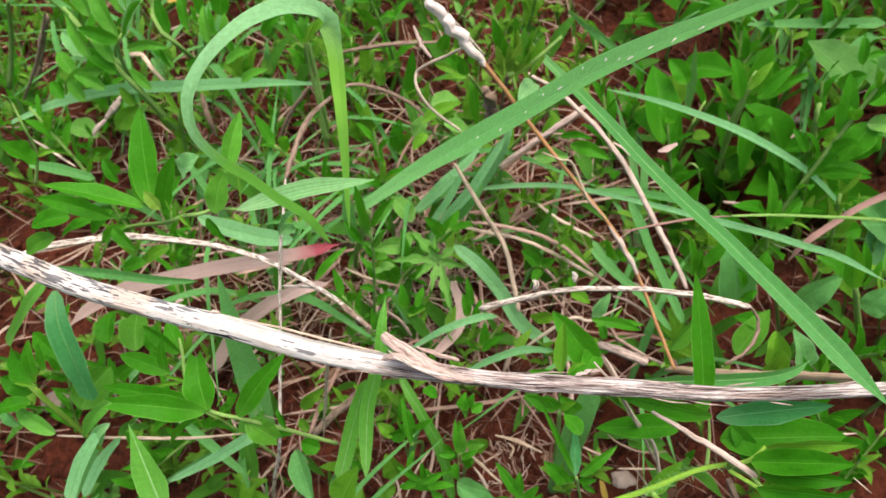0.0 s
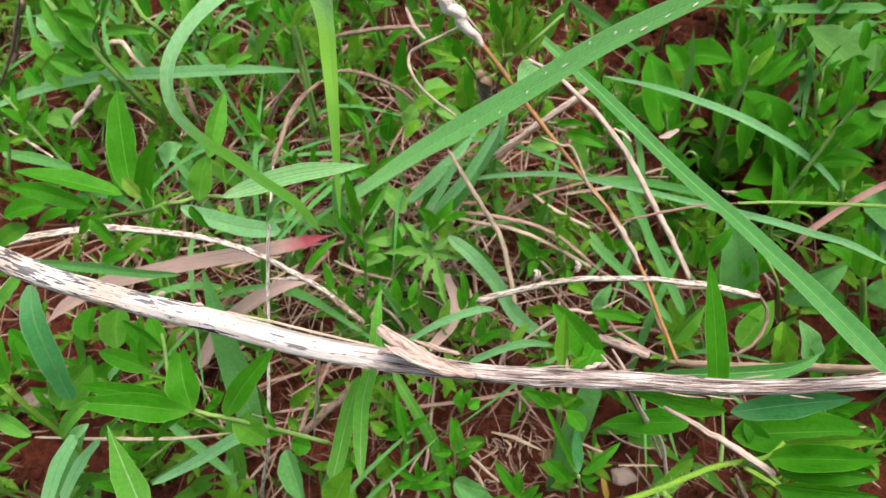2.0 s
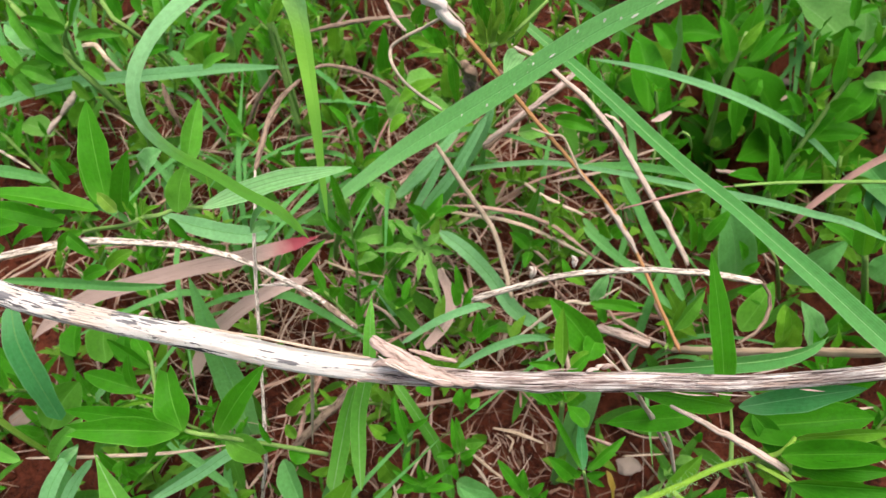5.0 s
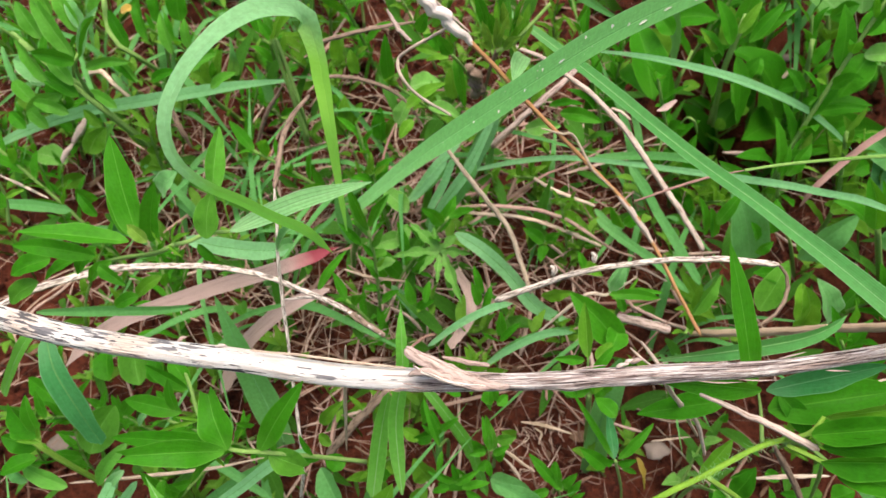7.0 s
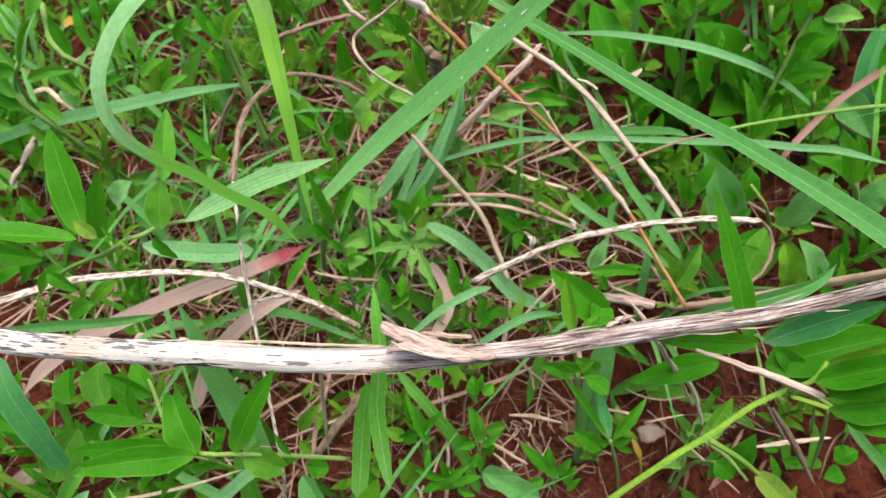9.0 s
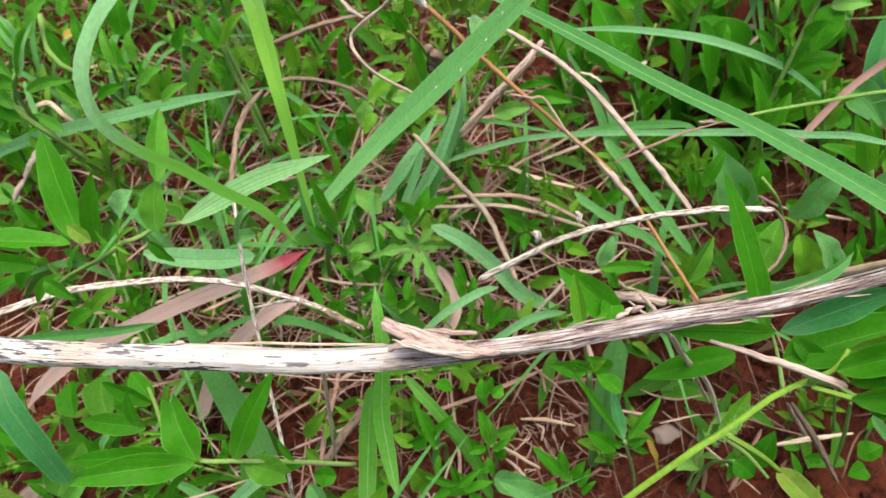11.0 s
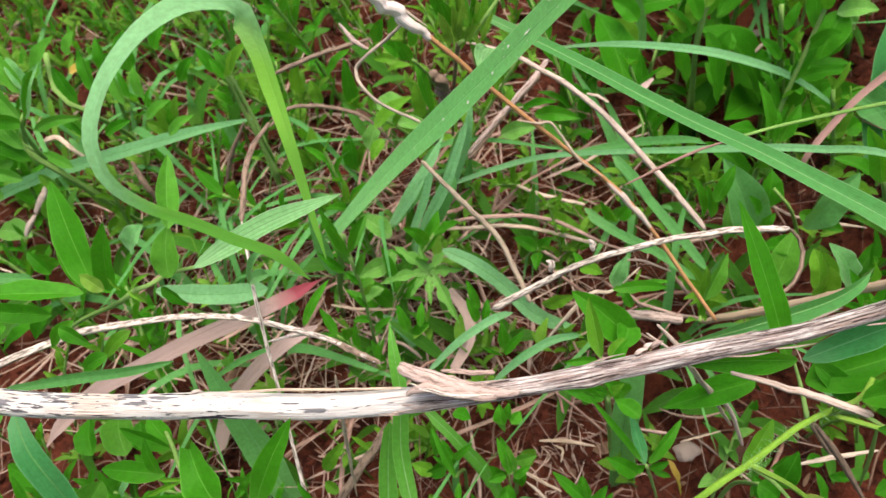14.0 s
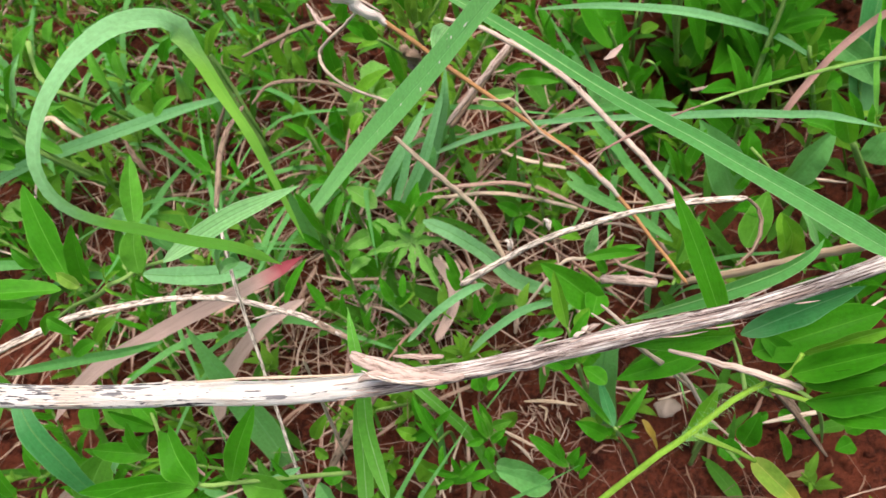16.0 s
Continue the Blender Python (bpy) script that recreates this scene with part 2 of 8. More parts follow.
def soil_material():
    m, nt, bsdf, out = nodes_of("red_soil")
    geo = nt.nodes.new("ShaderNodeNewGeometry")
    a = noise_of(nt, geo.outputs["Position"], 55.0, 6.0, 0.65)
    b = noise_of(nt, geo.outputs["Position"], 380.0, 6.0, 0.75)
    c = noise_of(nt, geo.outputs["Position"], 1500.0, 3.0, 0.7)
    col = mix(nt, ramp(nt, a, [(0.38, 0.0), (0.62, 1.0)]), (0.030, 0.008, 0.005), (0.130, 0.032, 0.016))
    col = mix(nt, ramp(nt, b, [(0.45, 0.0), (0.72, 0.85)]), col, (0.190, 0.050, 0.026))
    col = mix(nt, ramp(nt, c, [(0.64, 0.0), (0.72, 0.4)]), col, (0.20, 0.09, 0.055))
    # crevice shade painted near-black where the bump's coarse noise is low
    col = mix(nt, ramp(nt, b, [(0.30, 0.85), (0.44, 0.0)]), col, (0.012, 0.005, 0.004))
    nt.links.new(col, bsdf.inputs["Base Color"])
    bsdf.inputs["Roughness"].default_value = 0.92
    bsdf.inputs["Specular IOR Level"].default_value = 0.15
    bump(nt, bsdf, math_node(nt, "ADD", b, math_node(nt, "MULTIPLY", c, 0.4)), 1.0, 0.003)
    return m


GRASS = leaf_material("grass_blade_green", (0.060, 0.27, 0.025), (0.12, 0.38, 0.050), (0.24, 0.50, 0.13), "along", 0.4, 0.42)
GRASS_SPOT = leaf_material("grass_blade_speckled", (0.15, 0.50, 0.13), (0.20, 0.60, 0.18), (0.36, 0.70, 0.30), "along", 0.36, 0.48, specks=True, through=(0.45, 0.82, 0.22))
GRASS_PALE = leaf_material("grass_blade_pale_green", (0.19, 0.46, 0.20), (0.26, 0.54, 0.27), (0.36, 0.64, 0.34), "along", 0.42, 0.5, through=(0.48, 0.92, 0.12), backlit_ends=((0.16, 0.58, 0.012), 0.444, 0.668))
GRASS_MIST = leaf_material("grass_blade_grey_green", (0.12, 0.35, 0.13), (0.18, 0.43, 0.19), (0.28, 0.52, 0.27), "along", 0.42, 0.4, through=(0.3, 0.6, 0.15))
GRASS_DEEP = leaf_material("grass_blade_deep_green", (0.035, 0.19, 0.04), (0.065, 0.27, 0.065), (0.32, 0.56, 0.26), "along", 0.4, 0.4, through=(0.3, 0.65, 0.08))
GRASS_DIM = leaf_material("grass_blade_low", (0.048, 0.20, 0.048), (0.110, 0.32, 0.090), (0.18, 0.39, 0.14), "along", 0.45, 0.32)
LEAF = leaf_material("weed_leaf_green", (0.018, 0.135, 0.003), (0.050, 0.26, 0.010), (0.14, 0.38, 0.05), "side", 0.40, 0.36, through=(0.20, 0.56, 0.02))
LEAF_SHARP = leaf_material("weed_leaf_deep_green", (0.012, 0.105, 0.002), (0.036, 0.20, 0.006), (0.09, 0.30, 0.025), "side", 0.46, 0.34, through=(0.14, 0.46, 0.02))
LEAF_PALE = leaf_material("weed_leaf_silvery", (0.085, 0.29, 0.07), (0.14, 0.38, 0.12), (0.40, 0.58, 0.35), "along", 0.42, 0.25)
LEAF_SILVER = leaf_material("broad_leaf_veined", (0.15, 0.39, 0.13), (0.22, 0.48, 0.19), (0.42, 0.64, 0.36), "few", 0.4, 0.36, through=(0.28, 0.6, 0.1))
LEAF_LIME = leaf_material("weed_leaf_lime", (0.060, 0.215, 0.008), (0.11, 0.285, 0.018), (0.21, 0.40, 0.075), "side", 0.42, 0.35)
LEAF_YELLOW = leaf_material("weed_leaf_yellowing", (0.12, 0.26, 0.03), (0.22, 0.34, 0.05), (0.42, 0.42, 0.12), "side", 0.45, 0.3, tip=(0.58, 0.42, 0.06))
LEAF_SMALL = leaf_material("undergrowth_leaf", (0.026, 0.10, 0.004), (0.115, 0.27, 0.020), (0.13, 0.33, 0.045), "side", 0.46, 0.34, through=(0.2, 0.5, 0.02))
STEM = leaf_material("green_stem", (0.13, 0.28, 0.055), (0.23, 0.38, 0.10), (0.28, 0.44, 0.14), "along", 0.5, 0.2, through=(0.2, 0.4, 0.05))
STEM_PALE = leaf_material("hairy_stem_pale_green", (0.14, 0.30, 0.025), (0.21, 0.40, 0.045), (0.30, 0.48, 0.10), "along", 0.5, 0.2, through=(0.3, 0.5, 0.06))
MIDRIB_DIM = leaf_material("dim_midrib", (0.05, 0.20, 0.05), (0.11, 0.31, 0.09), (0.2, 0.4, 0.15), "along", 0.45, 0.2)
MIDRIB = leaf_material("pale_midrib", (0.17, 0.38, 0.12), (0.25, 0.46, 0.17), (0.3, 0.5, 0.2), "along", 0.45, 0.2, through=(0.3, 0.6, 0.1))
STRAW = dry_material("pale_straw", (0.60, 0.51, 0.42), (0.40, 0.30, 0.21), (0.15, 0.09, 0.055), (0.5, 1.1, 1.0), 0.50)
LEAF_DEEP = leaf_material("weed_leaf_mid_green", (0.038, 0.15, 0.010), (0.080, 0.25, 0.022), (0.14, 0.36, 0.06), "side", 0.44, 0.32, through=(0.18, 0.48, 0.03))
LEAF_MID = leaf_material("thicket_leaf_soft_green", (0.035, 0.18, 0.010), (0.085, 0.31, 0.025), (0.18, 0.40, 0.09), "side", 0.42, 0.36, through=(0.25, 0.58, 0.05))
LEAF_BLUE = leaf_material("weed_leaf_bluish", (0.030, 0.19, 0.050), (0.055, 0.25, 0.075), (0.22, 0.45, 0.22), "side", 0.34, 0.3, through=(0.16, 0.48, 0.08))
LEAF_OLIVE = leaf_material("small_olive_leaf", (0.075, 0.18, 0.014), (0.15, 0.28, 0.035), (0.27, 0.40, 0.10), "side", 0.45, 0.3)
STRAW_PINK = dry_material("weathered_straw", (0.52, 0.43, 0.37), (0.36, 0.28, 0.235), (0.17, 0.11, 0.08), (0.5, 1.1, 1.0), 0.50)
STRAW_ORANGE = dry_material("orange_straw", (0.52, 0.27, 0.12), (0.38, 0.19, 0.085), (0.22, 0.11, 0.06), (0.5, 1.1, 1.0), 0.46)
TWIG = dry_material("flecked_twig", (0.80, 0.74, 0.68), (0.62, 0.53, 0.45), (0.06, 0.04, 0.03), (0.5, 1.8, 1.0), 0.56)
TWIG_DARK = dry_material("brown_twig", (0.27, 0.20, 0.15), (0.15, 0.10, 0.07), (0.05, 0.032, 0.024), (0.45, 1.6, 1.0), 0.52)
STALK_TAN = dry_material("tan_stalk", (0.47, 0.35, 0.245), (0.35, 0.245, 0.165), (0.15, 0.09, 0.06), (0.8, 0.35, 1.0), 0.47)
SHEATH_WHITE = dry_material("white_papery_sheath", (0.80, 0.71, 0.67), (0.66, 0.54, 0.49), (0.30, 0.20, 0.17), (2.2, 0.5, 1.0), 0.47)
SHEATH = dry_material("papery_sheath", (0.66, 0.57, 0.51), (0.48, 0.37, 0.31), (0.25, 0.16, 0.13), (1.2, 0.8, 1.0), 0.48)
TAN_LEAF = dry_material("dry_tan_leaf", (0.41, 0.312, 0.28), (0.30, 0.215, 0.19), (0.17, 0.11, 0.085), (3.0, 0.25, 1.0), 0.5, 0.6, relief=0.0002)
RED_TIPPED = dry_material("dry_tan_leaf_red_tip", (0.41, 0.312, 0.28), (0.30, 0.215, 0.19), (0.17, 0.11, 0.08), (3.0, 0.25, 1.0), 0.5, 0.6, relief=0.0002, tip=(0.20, 0.03, 0.045))
ROSE_LEAF = dry_material("rosy_dry_blade", (0.30, 0.18, 0.155), (0.21, 0.12, 0.10), (0.09, 0.05, 0.04), (3.0, 0.25, 1.0), 0.48, 0.55, relief=0.0002)
LITTER = dry_material("dry_litter", (0.56, 0.44, 0.365), (0.25, 0.145, 0.115), (0.06, 0.036, 0.027), (0.5, 0.8, 1.0), 0.48, per_island=True)
LITTER_MID = dry_material("pinkish_straw_litter", (0.54, 0.42, 0.355), (0.26, 0.15, 0.12), (0.07, 0.042, 0.032), (0.5, 0.8, 1.0), 0.48, per_island=True)
YELLOW = leaf_material("yellow_leaf", (0.40, 0.25, 0.04), (0.48, 0.32, 0.07), (0.5, 0.4, 0.15), "side", 0.5, 0.3)
STONE = dry_material("grey_stone", (0.22, 0.18, 0.155), (0.16, 0.125, 0.105), (0.09, 0.065, 0.05), (3.0, 3.0, 1.0), 0.42)
BRANCH = branch_material()
SOIL = soil_material()


# ---- shapes ----
def spline(pts, n):
    """n points evenly spread along a smooth curve through pts."""
    p = np.array(pts, float)
    if len(p) == 2:
        p = np.array([p[0], (p[0] + p[1]) / 2, p[1]])
    q = np.vstack([2 * p[0] - p[1], p, 2 * p[-1] - p[-2]])
    out = []
    for i in range(1, len(q) - 2):
        a, b, c, d = q[i - 1:i + 3]
        for t in np.linspace(0, 1, 12, endpoint=False):
            out.append(0.5 * (2 * b + (c - a) * t + (2 * a - 5 * b + 4 * c - d) * t * t + (3 * b - a - 3 * c + d) * t ** 3))
    out.append(p[-1])
    out = np.array(out)
    s = np.r_[0, np.cumsum(np.linalg.norm(np.diff(out, axis=0), axis=1))]
    u = np.linspace(0, s[-1], n)
    return np.stack([np.interp(u, s, out[:, k]) for k in range(3)], -1), s[-1]


def mesh_of(name, verts, faces, uvs, mat):
    me = bpy.data.meshes.new(name)
    me.from_pydata([tuple(v) for v in verts], [], faces)
    layer = me.uv_layers.new(name="UVMap")
    idx = np.empty(len(me.loops), dtype=np.int32)
    me.loops.foreach_get("vertex_index", idx)
    layer.data.foreach_set("uv", np.asarray(uvs, np.float32)[idx].ravel())
    me.polygons.foreach_set("use_smooth", np.ones(len(me.polygons), dtype=bool))
    me.materials.append(mat)
    return me


def unit(v):
    return v / max(np.linalg.norm(v), 1e-9)


def blade_data(pts, width, profile, n=20, across=4, fold=0.25, facing=(0.0, -0.5, 0.87), twist=0.0, ruffle=0.0, seed=0):
    """A leaf or grass blade along pts: profile(s) gives its share of the width, fold its V, twist turns it along the way."""
    c, length = spline(pts, n)
    r = np.random.RandomState(seed)
    ph = r.uniform(0, 6.28, 3)
    tang = np.gradient(c, axis=0)
    verts, uvs, faces = [], [], []
    ws = width if isinstance(width, (list, tuple)) else [width, width]
    fs = np.atleast_2d(np.array(facing, float))
    knots = np.linspace(0, 1, len(ws))
    if len(ws) == len(pts):
        knots = np.r_[0, np.cumsum(np.linalg.norm(np.diff(np.array(pts, float), axis=0), axis=1))]
        knots = knots / knots[-1]
    for i in range(n):
        s = i / (n - 1)
        t = unit(tang[i])
        f = fs[0] if len(fs) == 1 else np.array([np.interp(s, np.linspace(0, 1, len(fs)), fs[:, q]) for q in range(3)])
        side = unit(np.cross(t, f))
        up = unit(np.cross(side, t))
        a = radians(twist) * s
        side, up = side * math.cos(a) + up * math.sin(a), up * math.cos(a) - side * math.sin(a)
        w = np.interp(s, knots, ws) * profile(s) / 2
        for k in range(across + 1):
            e = 2 * k / across - 1
            lift = abs(e) * w * fold + ruffle * w * math.sin(s * 17 + ph[0] + (2 if e > 0 else 0)) * e * e
            verts.append(c[i] + side * (e * w * (1 + 0.04 * math.sin(s * 11 + ph[1] * e))) + up * lift)
            uvs.append((k / across, s))
    m = across + 1
    for i in range(n - 1):
        for k in range(across):
            faces.append((i * m + k, i * m + k + 1, (i + 1) * m + k + 1, (i + 1) * m + k))
    return verts, faces, uvs


def tube_data(pts, radius, n=14, sides=7, rough=0.0, seed=0, knots=0.0):
    """A stalk along pts; radius is one number or a list from start to end."""
    c, length = spline(pts, n)
    r = np.random.RandomState(seed)
    rs0 = max(radius) if isinstance(radius, (list, tuple)) else radius
    if rough > 0.09 and n > 8:
        w0 = r.normal(0, rs0 * rough * 0.9, (n // 3 + 3, 3))
        w1 = np.stack([np.interp(np.linspace(0, n // 3 + 2, n), np.arange(n // 3 + 3), w0[:, k]) for k in range(3)], -1)
        c = c + w1 * np.minimum(1, np.minimum(np.arange(n), np.arange(n)[::-1]) / 3.0)[:, None]
    tang = np.gradient(c, axis=0)
    rs = radius if isinstance(radius, (list, tuple)) else [radius, radius]
    f = np.array((0.31, 0.2, 0.93))
    verts, uvs, faces = [], [], []
    jit = r.uniform(-1, 1, (n, sides))
    ridge = r.uniform(-1, 1, sides)
    for i in range(n):
        t = unit(tang[i])
        side = unit(np.cross(t, f))
        up = np.cross(side, t)
        w = np.interp(i / (n - 1), np.linspace(0, 1, len(rs)), rs)
        if rough > 0.09 and i in (0, n - 1):
            w *= 0.45
        for k in range(sides + 1):
            a = 2 * math.pi * k / sides
            g = w * (1 + rough * (0.6 * jit[i, k % sides] + 0.6 * ridge[k % sides]))
            verts.append(c[i] + (side * math.cos(a) + up * math.sin(a)) * g)
            uvs.append((k / sides, length * i / (n - 1) if knots else length * 10 * i / (n - 1)))
    m = sides + 1
    for i in range(n - 1):
        for k in range(sides):
            faces.append((i * m + k, i * m + k + 1, (i + 1) * m + k + 1, (i + 1) * m + k))
    for ring, flip in ((0, True), (n - 1, False)):
        mid = len(verts)
        verts.append(c[ring])
        uvs.append((0.5, 0.0 if ring == 0 else length))
        for k in range(sides):
            tri = (ring * m + k, ring * m + k + 1, mid)
            faces.append(tri[::-1] if flip else tri)
    return verts, faces, uvs


def lance(s):
    return max(0.015, (s + 0.004) ** 0.62 * (1.001 - s) ** 0.88 / 0.366)


def ovate(s):
    return max(0.02, math.sin(math.pi * (s * 0.98 + 0.01) ** 0.74) ** 0.95)


def cut_off(s):
    return max(0.05, min(1.0, math.sin(math.pi * min(0.5, s * 0.9 + 0.02)) ** 0.7) * (1.0 - 0.66 * (max(0.0, s - 0.35) / 0.65) ** 1.5))


def lobed(s):
    return max(0.04, ovate(s) * (0.45 + 0.55 * abs(math.sin(s * 3 * math.pi + 0.3))))


def strap(s):
    return max(0.03, min(1.0, 0.72 + 1.2 * s, ((1 - s) / 0.28) ** 0.65))


def band(s):
    return max(0.08, min(1.0, 0.3 + 11 * s, 14 * (1 - s) + 0.08))


def point(s):
    return max(0.03, min(1.0, 0.6 + 1.5 * s, ((1 - s) / 0.55) ** 0.8))


SEED = [100]


def part(name, data, mat, parent, label=""):
    """One mesh under a thing; data holds places in the world, the mesh lies about the thing's base."""
    o = np.array(parent["base"])
    v, f, u = data
    ob = new(name, mesh_of(name, [np.asarray(p) - o for p in v], f, u, mat))
    ob.parent = parent
    return tagged(ob, label)


def thing(name, base, label, category, group=""):
    e = new(name)
    e.location = base
    e.empty_display_size = 0.01
    e["base"] = tuple(float(b) for b in base)
    return tagged(e, label, category, group)


def solid(name, data, mat, label, category, group="", kind=""):
    """A thing of one mesh, with its origin at its first place."""
    v, f, u = data
    o = np.asarray(v[0], float)
    ob = new(name, mesh_of(name, [np.asarray(p) - o for p in v], f, u, mat))
    ob.location = o
    return tagged(ob, label, category, group, kind)


def seed():
    SEED[0] += 1
    return SEED[0]


def leaf(plant, a, b, width, mat=None, arch=0.12, shape=lance, fold=0.5, facing=(0.0, -0.5, 0.87), twist=0.0, name="leaf", label="", notch=0.0):
    """A leaf from its foot a to its tip b, arched upwards by a share of its length."""
    a, b = np.array(a, float), np.array(b, float)
    L = np.linalg.norm(b - a)
    mid = (a + b) / 2 + np.array((0, -0.25, 0.97)) * L * arch
    q = seed()
    facing = unit(np.array(facing, float) + np.random.RandomState(q).normal(0, 0.28, 3))
    data = blade_data([a, mid, b], width, (lambda s: cut_off(s)) if notch else shape, 18, 6, fold, facing, twist, 0.10, q)
    if notch:
        d = unit(b - a) * L * notch
        for i, (u, v) in enumerate(data[2]):
            data[0][i] = data[0][i] + d * (abs(2 * u - 1) ** 1.3) * max(0.0, v - 0.75) * 4
    return part(name, data, mat or LEAF, plant, label)


def stem(plant, pts, radius, mat=None, name="stem", label=""):
    return part(name, tube_data(pts, radius, 6 + 3 * len(pts), 7, 0.05, seed()), mat or STEM, plant, label)


def blade(pts, width, label, mat=None, shape=strap, fold=0.22, facing=(0.0, -0.5, 0.87), twist=0.0, n=40, category="grass", name="grass_shoot", plant=None, bit="blade"):
    """A grass blade: a part of a plant, or a shoot of its own."""
    e = plant or thing(name, pts[0], label, category)
    ob = part(bit, blade_data(pts, width, shape, n, 6, fold, facing, twist, 0.05, seed()), mat or GRASS, e, label if plant else "")
    ob["base"] = e["base"]
    wide = max(width) if isinstance(width, (list, tuple)) else width
    if wide > 0.0032 and category == "grass" and not plant:
        ws = [wide * 0.028, wide * 0.026, wide * 0.02, wide * 0.006]
        part("midrib", tube_data(pts, ws, n, 6), MIDRIB if mat in (GRASS, GRASS_DEEP) else MIDRIB_DIM, ob, "pale midrib")
    return ob


def stalk(pts, radius, label, mat=None, name="dry_stalk", category="dry stalk", rough=0.12):
    if not isinstance(radius, (list, tuple)):
        radius = [radius * 0.55, radius, radius * 0.95, radius * 0.4]
    return solid(name, tube_data(pts, radius, 14 + 6 * len(pts), 9, rough, seed()), mat or STRAW, label, category)


def strap_long(s):
    return max(0.05, min(1.0, 0.75 + 1.0 * s))


LEAF_PALE_DIM = leaf_material("blotched_soft_leaf", (0.05, 0.17, 0.03), (0.10, 0.26, 0.06), (0.18, 0.36, 0.12), "side", 0.5, 0.3)
SCAR = dry_material("chewed_leaf_scar", (0.80, 0.84, 0.70), (0.70, 0.72, 0.52), (0.45, 0.40, 0.20), (0.6, 0.6, 1.0), 0.4)
# dark green with the shade of the gaps put into the colour
LEAF_SHADED = leaf_material("shaded_low_leaf", (0.012, 0.070, 0.005), (0.055, 0.19, 0.02), (0.09, 0.24, 0.04), "side", 0.5, 0.3, per_island=True)
SCRAP = dry_material("dead_leaf_scrap", (0.22, 0.135, 0.085), (0.11, 0.06, 0.038), (0.05, 0.03, 0.02), (2.0, 0.3, 1.0), 0.5, per_island=True)
THATCH = dry_material("tan_thatch", (0.54, 0.42, 0.33), (0.28, 0.18, 0.13), (0.10, 0.06, 0.04), (0.5, 0.8, 1.0), 0.48, per_island=True)
LITTER_DARK = dry_material("dark_litter", (0.30, 0.19, 0.14), (0.14, 0.08, 0.055), (0.04, 0.025, 0.018), (0.5, 0.8, 1.0), 0.48, per_island=True)
LEAF_FINE = leaf_material("fine_undergrowth_leaf", (0.045, 0.14, 0.010), (0.145, 0.31, 0.030), (0.15, 0.33, 0.07), "side", 0.45, 0.3, per_island=True)
LEAF_LOBED = leaf_material("lobed_leaf_soft_green", (0.085, 0.27, 0.035), (0.15, 0.37, 0.07), (0.28, 0.44, 0.18), "side", 0.5, 0.3)


TWIG_BARE = dry_material("bare_wood", (0.50, 0.395, 0.35), (0.37, 0.275, 0.24), (0.13, 0.085, 0.068), (0.7, 1.6, 1.0), 0.53)


# ---- the ground: one sheet of red soil, fine near the camera, coarse far off ----
def height(x, y):
    p = Vector((x, y, 0.0))
    near = math.exp(-((x / 0.6) ** 2 + ((y - 0.2) / 0.7) ** 2))
    # two hollows added on the right to put the soil in deeper shade
    dip = 0.070 * math.exp(-((x - 0.155) ** 2 + (y - 0.255) ** 2) / 0.0022) + 0.022 * math.exp(-((x - 0.10) ** 2 + (y - 0.08) ** 2) / 0.0030)
    return -dip + 0.009 * noise.noise(p * 16) * near + 0.006 * abs(noise.noise(p * 60)) * near + 0.0045 * noise.noise(p * 150) * near + 0.002 * noise.noise(p * 330) * near + 0.05 * noise.noise(p * 1.1) * (1 - near) - 0.004


def ground():
    inner = np.linspace(-0.42, 0.42, 301)
    outer = 0.42 + np.geomspace(0.02, 60, 26)
    xs = np.r_[-outer[::-1], inner, outer]
    ys = xs + 0.22
    n = len(xs)
    verts = [(x, y, height(x, y)) for y in ys for x in xs]
    faces = [(j * n + i, j * n + i + 1, (j + 1) * n + i + 1, (j + 1) * n + i) for j in range(n - 1) for i in range(n - 1)]
    ob = new("ground", mesh_of("ground", verts, faces, [(v[0], v[1]) for v in verts], SOIL))
    tagged(ob, "bare reddish-brown crumbly soil", "soil", kind="structure")


ground()


